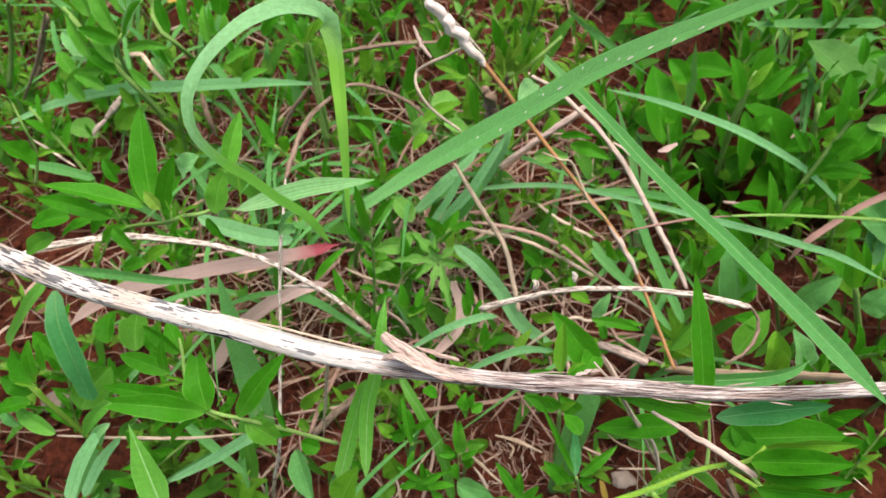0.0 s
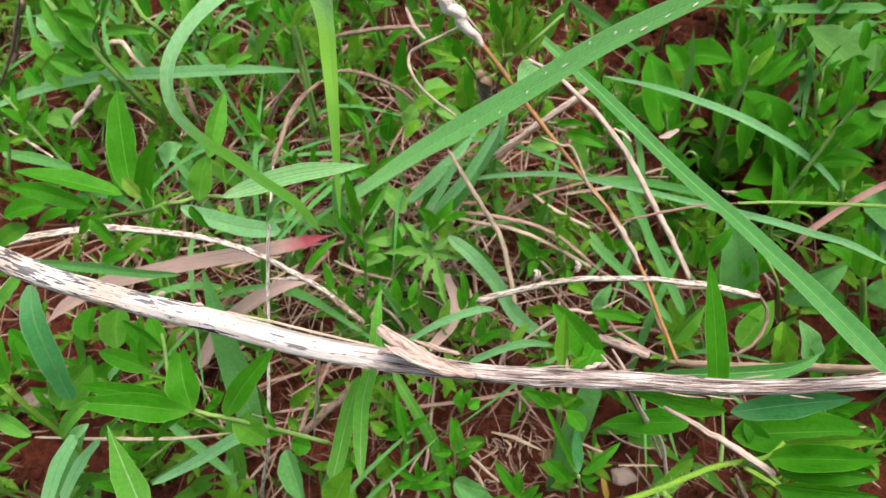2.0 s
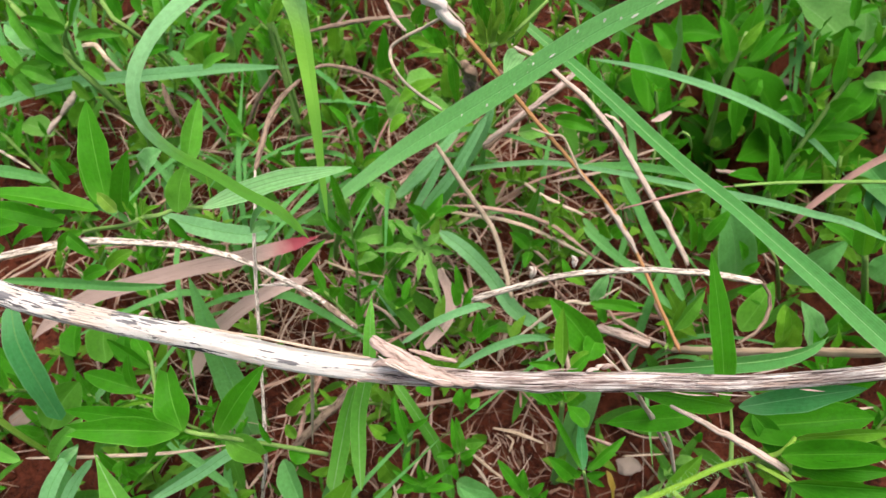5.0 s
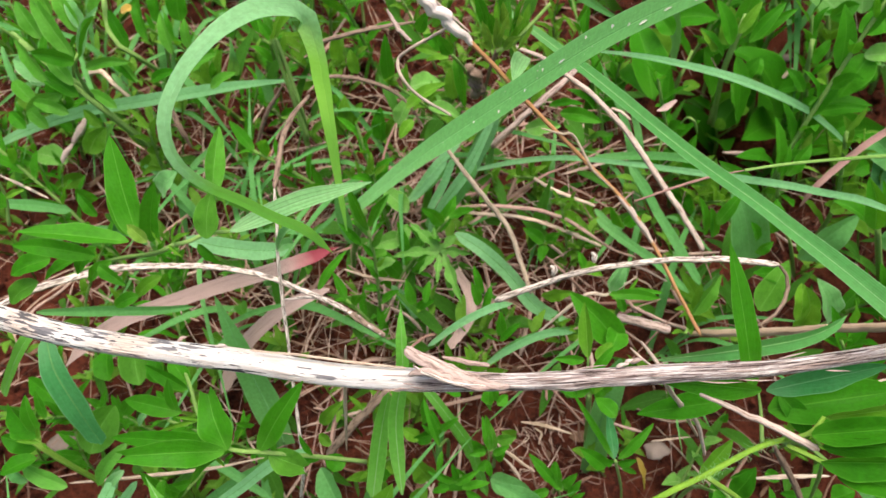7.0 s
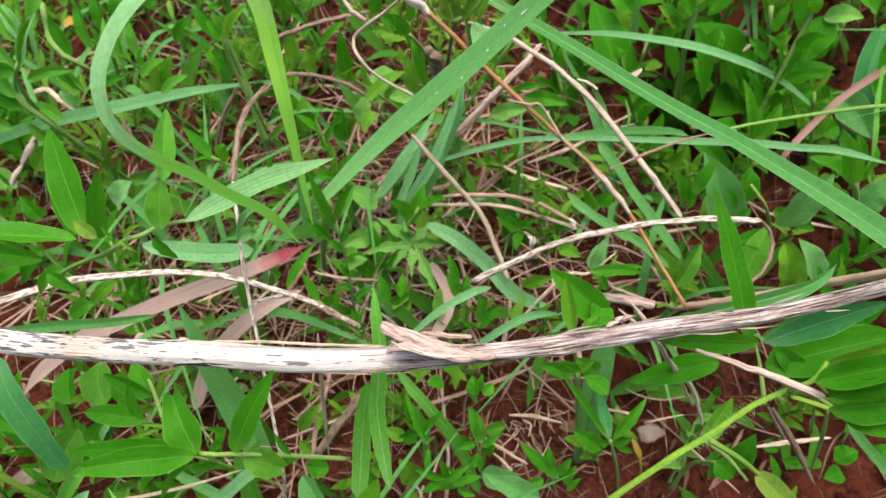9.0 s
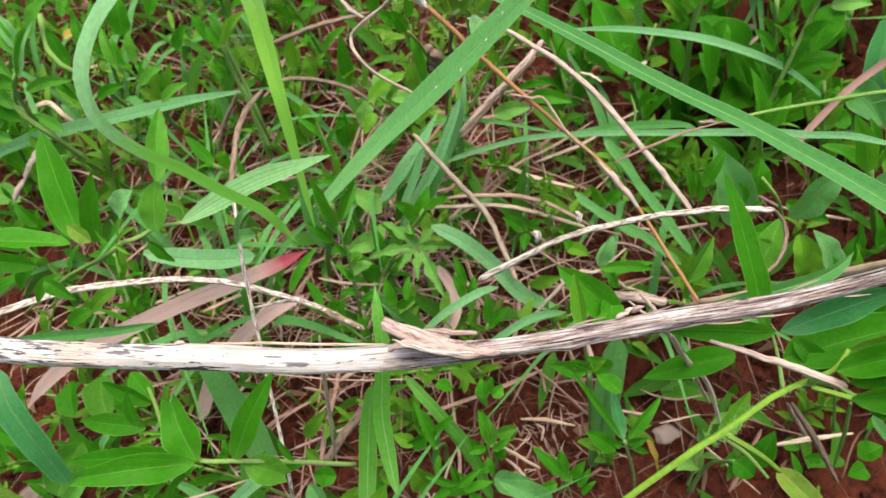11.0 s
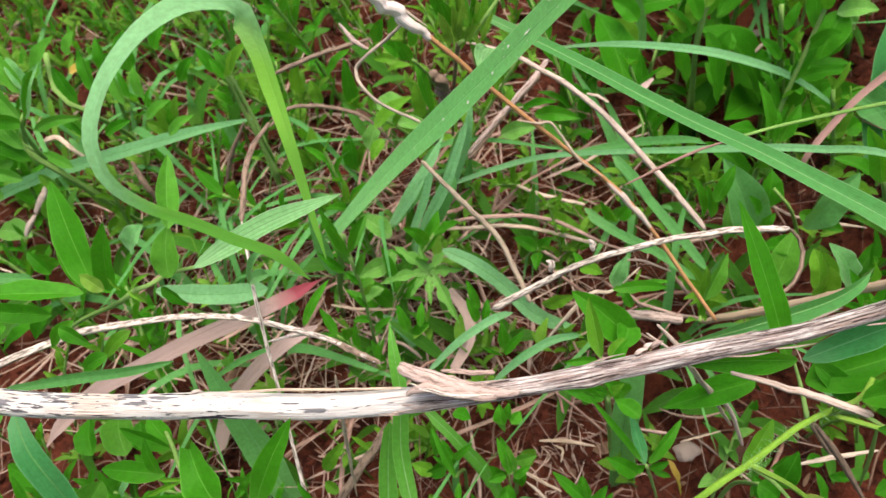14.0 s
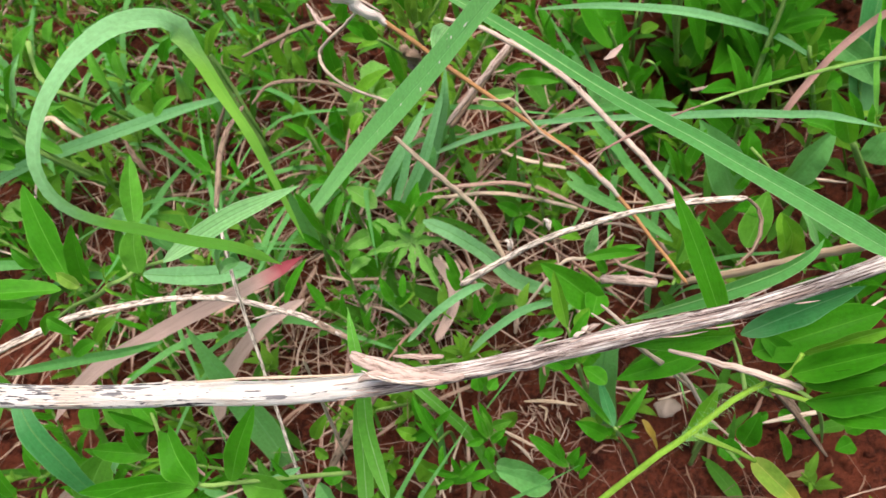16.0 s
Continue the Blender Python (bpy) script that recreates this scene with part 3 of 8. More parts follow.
# ---- the weathered branch ----
def branch(line):
    c, length = spline(line, 420)
    ext = np.vstack([c[0] - (c[1] - c[0]) * np.arange(80, 0, -1)[:, None], c, c[-1] + (c[-1] - c[-2]) * np.arange(1, 101)[:, None]])
    n, sides = len(ext), 56
    tang = np.gradient(ext, axis=0)
    verts, uvs, faces = [], [], []
    run = np.r_[0, np.cumsum(np.linalg.norm(np.diff(ext, axis=0), axis=1))]
    start = run[80]
    for i in range(n):
        t = unit(tang[i])
        side = unit(np.cross(t, np.array((0.0, -0.5, 0.87))))
        up = np.cross(side, t)
        d = run[i] - start
        r = np.interp(d, (-0.05, 0, 0.03, 0.07, 0.105, 0.122, 0.142, 0.152, 0.175, 0.26), (0.0027, 0.0027, 0.00255, 0.0025, 0.0024, 0.0018, 0.0017, 0.00185, 0.0015, 0.00145))
        fib = np.interp(d, (0.095, 0.115, 0.15, 0.18), (0.05, 0.12, 0.13, 0.08))
        for k in range(sides + 1):
            a = 2 * math.pi * (k % sides) / sides
            p = Vector((math.cos(a) * 2.0, math.sin(a) * 2.0, d * 38))
            q = Vector((math.cos(a) * 5.5, math.sin(a) * 5.5, d * 30))
            h = Vector((math.cos(a) * 12.0, math.sin(a) * 12.0, d * 60))
            knot = 0.34 * math.exp(-((d - 0.1355) / 0.0028) ** 2 - ((a - 0.5) / 0.7) ** 2) + 0.22 * math.exp(-((d - 0.002) / 0.004) ** 2 - ((a - 1.2) / 0.9) ** 2)
            g = r * (1 + fib * noise.noise(p) * 1.3 + fib * 1.1 * noise.noise(q) + fib * 0.7 * noise.noise(h) + knot)
            verts.append(ext[i] + (side * math.cos(a) + up * math.sin(a)) * g)
            uvs.append((k / sides, d))
    m = sides + 1
    for i in range(n - 1):
        for k in range(sides):
            faces.append((i * m + k, i * m + k + 1, (i + 1) * m + k + 1, (i + 1) * m + k))
    e = thing("dead_branch", c[0], "weathered dead branch, white flecked bark and bare fibrous wood", "branch")
    part("bark", (verts, faces, uvs), BRANCH, e)
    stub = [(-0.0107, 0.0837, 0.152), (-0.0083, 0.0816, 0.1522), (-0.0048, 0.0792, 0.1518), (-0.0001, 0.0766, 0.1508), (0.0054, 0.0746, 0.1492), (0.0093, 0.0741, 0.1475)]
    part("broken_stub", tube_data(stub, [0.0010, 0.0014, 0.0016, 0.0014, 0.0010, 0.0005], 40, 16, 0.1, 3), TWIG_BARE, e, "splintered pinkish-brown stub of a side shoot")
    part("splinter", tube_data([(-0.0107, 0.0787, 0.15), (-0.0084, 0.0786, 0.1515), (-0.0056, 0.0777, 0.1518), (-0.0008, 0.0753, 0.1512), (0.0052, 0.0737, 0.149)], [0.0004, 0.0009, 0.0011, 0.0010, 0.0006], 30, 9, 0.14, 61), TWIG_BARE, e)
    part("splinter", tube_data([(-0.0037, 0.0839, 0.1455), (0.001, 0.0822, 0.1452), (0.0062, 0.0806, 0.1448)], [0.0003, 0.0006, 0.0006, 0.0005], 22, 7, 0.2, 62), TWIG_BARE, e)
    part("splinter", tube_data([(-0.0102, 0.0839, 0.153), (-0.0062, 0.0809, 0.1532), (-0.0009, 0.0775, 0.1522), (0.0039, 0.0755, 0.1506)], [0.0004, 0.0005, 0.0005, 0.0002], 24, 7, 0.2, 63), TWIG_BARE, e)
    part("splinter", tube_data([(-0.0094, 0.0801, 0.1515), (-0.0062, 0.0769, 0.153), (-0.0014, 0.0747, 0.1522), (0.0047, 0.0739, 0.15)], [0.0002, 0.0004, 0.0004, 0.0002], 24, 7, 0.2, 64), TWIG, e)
    r = np.random.RandomState(4)
    for k in range(26):
        i = int(r.uniform(190, 410))
        j = min(419, i + r.randint(6, 18))
        a = r.uniform(-1.3, 1.3)
        t = unit(c[j] - c[i])
        side = unit(np.cross(t, np.array((0.0, -0.5, 0.87))))
        up = np.cross(side, t)
        o = (up * math.cos(a) + side * math.sin(a))
        p = [c[i] + o * 0.0020, (c[i] + c[j]) / 2 + o * 0.0025, c[j] + o * r.uniform(0.0022, 0.0034)]
        part("bark_splinter", tube_data(p, [0.00012, 0.00018, 0.00005], 8, 5, 0.3, k), TWIG_BARE, e)
    for k, line in enumerate(([(0.0332, 0.0749, 0.1475), (0.034, 0.075, 0.149), (0.035, 0.0752, 0.1492)], [(0.0345, 0.0749, 0.148), (0.0357, 0.0749, 0.149), (0.0371, 0.075, 0.1488)], [(-0.0525, 0.0935, 0.1475), (-0.0509, 0.0933, 0.1485), (-0.0497, 0.093, 0.1482)], [(-0.0611, 0.0961, 0.1478), (-0.0598, 0.0966, 0.1485), (-0.0589, 0.0967, 0.1484)], [(0.0314, 0.0745, 0.148), (0.0327, 0.0745, 0.149), (0.0338, 0.0743, 0.149)])):
        part("bark_scale", tube_data(line, [0.0004, 0.0005, 0.0001], 8, 6, 0.3, 80 + k), TWIG_BARE if k % 2 else SHEATH, e)
    return e, c


def stone(place, size, label):
    bm = bmesh.new()
    bmesh.ops.create_icosphere(bm, subdivisions=3, radius=1.0)
    verts = []
    for v in bm.verts:
        p = v.co * (1 + 0.35 * noise.noise(v.co * 1.3 + Vector(place) * 90) + 0.1 * noise.noise(v.co * 4))
        verts.append(np.array(place) + np.array((p.x, p.y * 0.8, p.z * 0.45)) * size / 2)
    faces = [tuple(w.index for w in f.verts) for f in bm.faces]
    bm.free()
    solid("stone", (verts, faces, [(v[0] * 40, v[1] * 40) for v in verts]), STONE, label, "stone")


def hairs(plant, line):
    """Fine stiff hairs on a stem, too many to count."""
    r = np.random.RandomState(6)
    c, _ = spline(line, 160)
    V, Fa, U = [], [], []
    for k in range(150):
        p = c[r.randint(159)]
        d = unit(r.normal(0, 1, 3))
        v, f, u = tube_data([p + d * 0.0008, p + d * 0.0015, p + d * r.uniform(0.0018, 0.0026)], [0.000045, 0.00002], 3, 3)
        o = len(V)
        V += list(v)
        U += list(u)
        Fa += [tuple(q + o for q in t) for t in f]
    tagged(part("hairs", (V, Fa, U), LEAF_PALE, plant, "fine pale hairs"), kind="stuff")



# ---- the branch, stalks, blades and weeds in the foreground ----
BRANCH_LINE = [(-0.1077, 0.1109, 0.1498), (-0.0871, 0.1024, 0.1479), (-0.0668, 0.0957, 0.1468), (-0.0471, 0.0900, 0.1462), (-0.0283, 0.0841, 0.1452), (-0.0098, 0.0798, 0.1451), (0.0082, 0.0762, 0.1451), (0.0258, 0.0739, 0.1458), (0.0430, 0.0720, 0.1465), (0.0598, 0.0699, 0.1469), (0.0763, 0.0691, 0.1479), (0.0925, 0.0688, 0.1491)]
tall_grass = thing("grass_plant", (-0.030, 0.175, 0.0), "tall grass plant with one looped and one speckled broad blade", "grass")
blade([(-0.0307, 0.1547, 0.0973), (-0.0281, 0.1532, 0.1182), (-0.0256, 0.1509, 0.1372), (-0.0233, 0.1477, 0.1549), (-0.0201, 0.1379, 0.1765), (-0.0182, 0.1326, 0.1915), (-0.0187, 0.1302, 0.2023), (-0.0239, 0.1261, 0.2078), (-0.0294, 0.1210, 0.2095), (-0.0344, 0.1162, 0.2089), (-0.0388, 0.1118, 0.2066), (-0.0421, 0.1077, 0.2026), (-0.0424, 0.1044, 0.1968), (-0.0397, 0.1037, 0.1900), (-0.0362, 0.1058, 0.1815), (-0.0335, 0.1101, 0.1691), (-0.0309, 0.1181, 0.1513), (-0.0305, 0.1296, 0.1237)], [0.0017, 0.0026, 0.0036, 0.0045, 0.0050, 0.0048, 0.0044, 0.0042, 0.0041, 0.0038, 0.0035, 0.0031, 0.0025, 0.0021, 0.0021, 0.0023, 0.0025, 0.0016], "green grass blade arched over in a wide loop", GRASS_PALE, shape=band, n=90, facing=[(-0.55, -0.78, 0.25), (-0.55, -0.78, 0.25), (-0.55, -0.78, 0.25), (-0.55, -0.78, 0.25), (-0.55, -0.78, 0.25), (-0.55, -0.78, 0.25), (-0.55, -0.78, 0.25), (-0.55, -0.78, 0.25), (-0.55, -0.78, 0.25), (-0.55, -0.78, 0.25), (-0.55, -0.78, 0.25), (-0.36, -0.79, 0.37), (0.55, -0.10, 0.80), (-0.10, -0.40, 0.88), (-0.36, -0.34, 0.87), (-0.40, -0.35, 0.80), (-0.32, -0.73, 0.47), (0.21, -0.86, 0.08), (0.70, -0.58, -0.08), (0.80, -0.45, 0.20), (0.65, -0.45, 0.50), (0.45, -0.50, 0.75), (0.35, -0.55, 0.80), (0.35, -0.55, 0.80), (0.35, -0.55, 0.80), (0.35, -0.55, 0.80)], plant=tall_grass)
speckled = blade([(-0.0255, 0.1627, 0.0993), (-0.0053, 0.1584, 0.1217), (0.0124, 0.1498, 0.1441), (0.0263, 0.1386, 0.1663), (0.0363, 0.1256, 0.1877), (0.0429, 0.1109, 0.2070), (0.0463, 0.0955, 0.2241), (0.0468, 0.0808, 0.2393), (0.0472, 0.0676, 0.2529)], [0.0052, 0.0068, 0.0073, 0.0069, 0.0063, 0.0054, 0.0046, 0.0039, 0.0031], "broad pale-green grass blade with chewed spots", GRASS_SPOT, fold=0.16, shape=strap_long, facing=[(0.12, -0.32, 0.94), (0.07, -0.35, 0.93), (0.02, -0.37, 0.93), (-0.04, -0.40, 0.92), (-0.10, -0.42, 0.90), (-0.16, -0.44, 0.88), (-0.23, -0.46, 0.86), (-0.30, -0.47, 0.83), (-0.40, -0.48, 0.78)], plant=tall_grass)


def scar(ob, v, u, long, wide):
    """A chewed scar lying on a blade, at v along and u across it."""
    rows, cols = len(ob.data.vertices) // 7, 7
    grid = np.array([w.co for w in ob.data.vertices]).reshape(rows, cols, 3) + np.array(ob["base"])

    def at(v, u):
        a, b = v * (rows - 1), u * (cols - 1)
        i, j = min(int(a), rows - 2), min(int(b), cols - 2)
        a, b = a - i, b - j
        return (grid[i, j] * (1 - a) + grid[i + 1, j] * a) * (1 - b) + (grid[i, j + 1] * (1 - a) + grid[i + 1, j + 1] * a) * b

    up = unit(np.cross(at(v, u + 0.1) - at(v, u - 0.1), at(v + 0.02, u) - at(v - 0.02, u)))
    up = up if up[2] > 0 else -up
    mid = at(v, u)
    way = unit(at(v + 0.02, u) - at(v - 0.02, u))
    pts = [mid + way * long * q + up * 0.00018 for q in (-0.5, 0.0, 0.5)]
    part("chewed_scar", blade_data(pts, wide, lance, 8, 2, 0.1, tuple(up), 0, 0.3, seed()), SCAR, ob, "pale chewed scar")


for v, u, long, wide in ((0.66, 0.72, 0.0030, 0.0007), (0.70, 0.66, 0.0026, 0.0005), (0.50, 0.42, 0.0028, 0.0005), (0.60, 0.28, 0.0012, 0.0008), (0.63, 0.50, 0.0010, 0.0006), (0.55, 0.16, 0.0010, 0.0007), (0.46, 0.30, 0.0010, 0.0006), (0.36, 0.78, 0.0010, 0.0009), (0.42, 0.62, 0.0011, 0.0006), (0.30, 0.55, 0.0010, 0.0006), (0.75, 0.80, 0.0016, 0.0009), (0.80, 0.75, 0.0022, 0.0008)):
    scar(speckled, v, u, long, wide)
stem(tall_grass, [(-0.0254, 0.1628, 0.0950), (-0.0307, 0.1750, 0.0700), (-0.0360, 0.1804, 0.0500), (-0.0402, 0.1896, 0.0300), (-0.0459, 0.1972, 0.0000)], [0.00156, 0.00087])
leaf(tall_grass, (-0.0268, 0.1667, 0.0750), (-0.0291, 0.1707, 0.1000), 0.0046, GRASS, arch=0.03, name="blade")
leaf(tall_grass, (-0.0248, 0.1691, 0.0800), (-0.0163, 0.1731, 0.0900), 0.0036, GRASS, arch=0.03, name="blade")
leaf(tall_grass, (-0.0358, 0.1752, 0.0600), (-0.0353, 0.1812, 0.0900), 0.0049, GRASS_DIM, arch=0.03, name="blade")
# long blade
blade([(0.0286, 0.2060, 0.1335), (0.0347, 0.1867, 0.1394), (0.0424, 0.1626, 0.1468), (0.0487, 0.1424, 0.1526), (0.0540, 0.1254, 0.1571), (0.0592, 0.1114, 0.1605), (0.0645, 0.0997, 0.1630), (0.0693, 0.0894, 0.1642), (0.0743, 0.0805, 0.1643), (0.0794, 0.0724, 0.1633), (0.0871, 0.0604, 0.1617)], [0.0019, 0.0028, 0.0033, 0.0034, 0.0033, 0.0034, 0.0035, 0.0037, 0.0039, 0.0043, 0.0048], "long green grass blade with a raised midrib", GRASS_DEEP, fold=0.3, shape=band)
stalk([(0.0002, 0.1715, 0.1742), (0.0091, 0.1704, 0.1630), (0.0178, 0.1675, 0.1510), (0.0266, 0.1634, 0.1386), (0.0362, 0.1586, 0.1260), (0.0464, 0.1528, 0.1134), (0.0569, 0.1462, 0.1007), (0.0649, 0.1377, 0.0875), (0.0716, 0.1274, 0.0737), (0.0786, 0.1164, 0.0602)], [0.00055, 0.00058, 0.00065, 0.00062, 0.00058, 0.00054, 0.00055, 0.00057, 0.00058, 0.00059], "orange-brown dead grass stalk", STRAW_ORANGE)
sheath_a = solid("dry_sheath", tube_data([(0.0002, 0.1715, 0.1742), (0.0046, 0.1709, 0.1686), (0.0091, 0.1704, 0.1630), (0.0160, 0.1681, 0.1534)], [0.0013, 0.0018, 0.0016, 0.0007], 30, 12, 0.22, seed()), SHEATH_WHITE, "papery pinkish sheath round the orange stalk", "dry sheath")
for side, up in ((0.0011, 0.0006), (-0.0010, 0.0009), (0.0004, 0.0015), (-0.0002, 0.0013)):
    stalk([(0.0002 + side, 0.1715, 0.1742 + up), (0.0046 + side * 1.3, 0.1709, 0.1686 + up * 1.2), (0.0091 + side * 1.2, 0.1704, 0.1630 + up), (0.0140 + side * 1.5, 0.1688, 0.1562 + up * 1.5)], [0.00016, 0.00028, 0.00030, 0.00012], "thin papery fibre of the dry sheath", STRAW_PINK, name="dry_fibre", category="fibre", rough=0.25)
sheath_b = solid("dry_sheath", tube_data([(0.0543, 0.1478, 0.1038), (0.0585, 0.1445, 0.0980), (0.0649, 0.1377, 0.0875)], [0.0006, 0.0010, 0.0009, 0.0005], 14, 8, 0.25, seed()), SHEATH, "grey papery sheath at the stalk's lower joint", "dry sheath")
stalk([(0.0308, 0.2033, 0.1193), (0.0409, 0.1978, 0.1160), (0.0496, 0.1907, 0.1115), (0.0574, 0.1831, 0.1066), (0.0639, 0.1748, 0.1011), (0.0692, 0.1660, 0.0951), (0.0743, 0.1572, 0.0889), (0.0791, 0.1483, 0.0827), (0.0835, 0.1394, 0.0762)], [0.00053, 0.00072, 0.00085, 0.00092, 0.00092, 0.00078], "bleached flecked straw stalk leaning over", STRAW_PINK, rough=0.16)
stalk([(0.0117, 0.1185, 0.1026), (0.0247, 0.1173, 0.1105), (0.0370, 0.1152, 0.1175), (0.0501, 0.1157, 0.1165), (0.0632, 0.1155, 0.1149), (0.0763, 0.1143, 0.1126), (0.0892, 0.1122, 0.1097)], [0.00099, 0.00083, 0.00074, 0.00075, 0.00075, 0.00087, 0.00082], "pale flecked twig bent in an arch", TWIG, name="arched_twig", category="twig")
stalk([(0.0892, 0.1122, 0.1097), (0.0920, 0.1105, 0.1053), (0.0912, 0.1065, 0.1025), (0.0875, 0.1025, 0.0999), (0.0819, 0.1003, 0.0985)], [0.00043, 0.00055, 0.00055, 0.00038], "dark knobbly bent end of the arched twig", TWIG_DARK, name="arched_twig", category="twig", rough=0.2)
stalk([(-0.1461, 0.1418, 0.105), (-0.1352, 0.1401, 0.108), (-0.1276, 0.1416, 0.1096), (-0.1175, 0.1482, 0.1043), (-0.1052, 0.1523, 0.1005), (-0.0912, 0.1525, 0.0973), (-0.0761, 0.1504, 0.0960), (-0.0608, 0.1449, 0.0957), (-0.0462, 0.1362, 0.0967), (-0.0325, 0.1253, 0.0992), (-0.0207, 0.1125, 0.1033)], [0.00084, 0.00108, 0.00112, 0.00095, 0.00087, 0.00075, 0.00066], "flecked dead twig curving across the weeds", TWIG, name="dead_twig", category="twig")
stalk([(-0.0549, 0.1404, 0.0850), (-0.0470, 0.1400, 0.0850), (-0.0380, 0.1319, 0.0950), (-0.0315, 0.1264, 0.0950)], 0.00055, "thin forked dead twig", TWIG, name="dead_twig", category="twig")
stalk([(-0.0325, 0.1253, 0.0992), (-0.0266, 0.1189, 0.1013), (-0.0207, 0.1125, 0.1033)], [0.00083, 0.00093, 0.00068], "rough dark end of the dead twig", TWIG_DARK, name="dead_twig", category="twig", rough=0.2)
stalk([(0.0483, 0.0697, 0.1390), (0.0595, 0.0627, 0.1370), (0.0691, 0.0552, 0.1360)], [0.00038, 0.00071, 0.00081], "pale broken straw lying across the weed", STRAW_PINK)
stalk([(-0.0271, 0.0980, 0.1300), (-0.0355, 0.1019, 0.0900), (-0.0455, 0.1030, 0.0400)], 0.00052, "thin pale straw standing under the branch", STRAW)
stalk([(-0.0465, 0.1546, 0.1240), (-0.0469, 0.1444, 0.1200), (-0.0494, 0.1387, 0.1100), (-0.0523, 0.1223, 0.0900), (-0.0557, 0.0976, 0.0620), (-0.0643, 0.0929, 0.0300), (-0.0735, 0.0904, -0.0040)], [0.00053, 0.00052, 0.00047, 0.00057, 0.00062, 0.00076], "thin upright pinkish straw with a joint", TWIG, rough=0.2)
stalk([(-0.0465, 0.1546, 0.1240), (-0.0444, 0.1757, 0.1220), (-0.0408, 0.1881, 0.1200), (-0.0366, 0.1963, 0.1180)], [0.00065, 0.00087, 0.00084, 0.00053], "brown arched dead stem", TWIG_DARK)
stalk([(-0.0463, 0.2369, 0.0800), (-0.0370, 0.2440, 0.0800), (-0.0203, 0.2471, 0.0700), (-0.0093, 0.2450, 0.0600), (-0.0030, 0.2379, 0.0500)], 0.00083, "brown dead stem arching low", TWIG_DARK)
stalk([(0.0052, 0.1813, 0.0980), (0.0129, 0.1740, 0.0850), (0.0198, 0.1695, 0.0720), (0.0232, 0.1658, 0.0660), (0.0259, 0.1574, 0.0550), (0.0279, 0.1499, 0.0460)], [0.00068, 0.00093, 0.00093, 0.00088], "pale straw leaning towards the soil", STRAW)
stalk([(-0.0442, 0.2525, 0.0900), (-0.0320, 0.2487, 0.0950), (-0.0172, 0.2447, 0.1000), (0.0018, 0.2446, 0.1000)], 0.00092, "grey dead stem arching behind the blades", TWIG_DARK)
stalk([(-0.0010, 0.1925, 0.0500), (0.0241, 0.1884, 0.0500), (0.0458, 0.1824, 0.0450), (0.0631, 0.1673, 0.0400), (0.0727, 0.1646, 0.0350)], 0.00086, "pinkish dead stem lying low", LITTER)
stalk([(0.0324, 0.1579, 0.1280), (0.0383, 0.1572, 0.1250), (0.0418, 0.1564, 0.1240), (0.0466, 0.1500, 0.1150), (0.0536, 0.1484, 0.1050)], 0.00041, "thin broken straw hanging on the stalk", STRAW)
stalk([(0.0272, 0.1358, 0.0400), (0.0444, 0.1380, 0.0600), (0.0526, 0.1372, 0.0600), (0.0631, 0.1399, 0.0650)], 0.00062, "thin pale straw among the weeds", STRAW)
stalk([(0.0421, 0.0753, 0.1380), (0.0486, 0.0761, 0.1200), (0.0573, 0.0755, 0.1000), (0.0623, 0.0725, 0.0800)], [0.00039, 0.00057, 0.00056, 0.00044], "thin pale straw hanging under the branch", STRAW)
stalk([(0.0437, 0.0743, 0.1350), (0.0521, 0.0760, 0.1100), (0.0619, 0.0781, 0.0800)], [0.00031, 0.00049, 0.00039], "thin pale straw hanging under the branch", STRAW)
stalk([(0.0817, 0.1280, 0.0377), (0.0857, 0.1236, 0.0456), (0.0923, 0.1161, 0.0589), (0.0979, 0.1091, 0.0714), (0.1027, 0.1029, 0.0836), (0.1067, 0.0970, 0.0951), (0.1099, 0.0915, 0.1059), (0.1124, 0.0871, 0.1146)], [0.00092, 0.00133, 0.00136, 0.00138, 0.0013, 0.00132, 0.00125, 0.00118], "tan dead stalk lying behind the branch", STALK_TAN, name="dead_stalk")
stalk([(-0.1386, 0.1031, 0.0500), (-0.1136, 0.1015, 0.0500), (-0.0884, 0.0989, 0.0550), (-0.0685, 0.0981, 0.0600)], 0.00059, "pale straw lying on the soil", STRAW)
stalk([(-0.0548, 0.1070, 0.0300), (-0.0421, 0.1131, 0.0400), (-0.0298, 0.1203, 0.0500)], 0.00091, "brown dead stem leaning low", TWIG_DARK)
stalk([(-0.2144, 0.2848, 0.0400), (-0.1909, 0.2829, 0.0700), (-0.1704, 0.2760, 0.1000)], 0.00090, "thin brown dead stem standing", TWIG_DARK)
stalk([(0.0565, 0.1400, 0.1100), (0.0777, 0.1454, 0.1080), (0.0934, 0.1484, 0.1050)], 0.00042, "thin rosy grass stem", ROSE_LEAF)
stalk([(0.0934, 0.1484, 0.1050), (0.1062, 0.1497, 0.1030), (0.1244, 0.1505, 0.1000), (0.1435, 0.1481, 0.1000), (0.1576, 0.1436, 0.1000)], [0.00042, 0.00049, 0.00055, 0.00061, 0.00060], "thin green grass stem", STEM, rough=0.05, name="grass_stalk", category="grass")
blade([(-0.0197, 0.0674, 0.1050), (-0.0189, 0.0748, 0.1130), (-0.0178, 0.0807, 0.1200), (-0.0156, 0.0847, 0.1270), (-0.0134, 0.0884, 0.1340), (-0.0125, 0.0931, 0.1390), (-0.0116, 0.1003, 0.1420)], [0.0016, 0.0036, 0.0038, 0.0034, 0.0030, 0.0025, 0.0004], "upright green grass blade crossing behind the branch", GRASS, fold=0.35, shape=band)
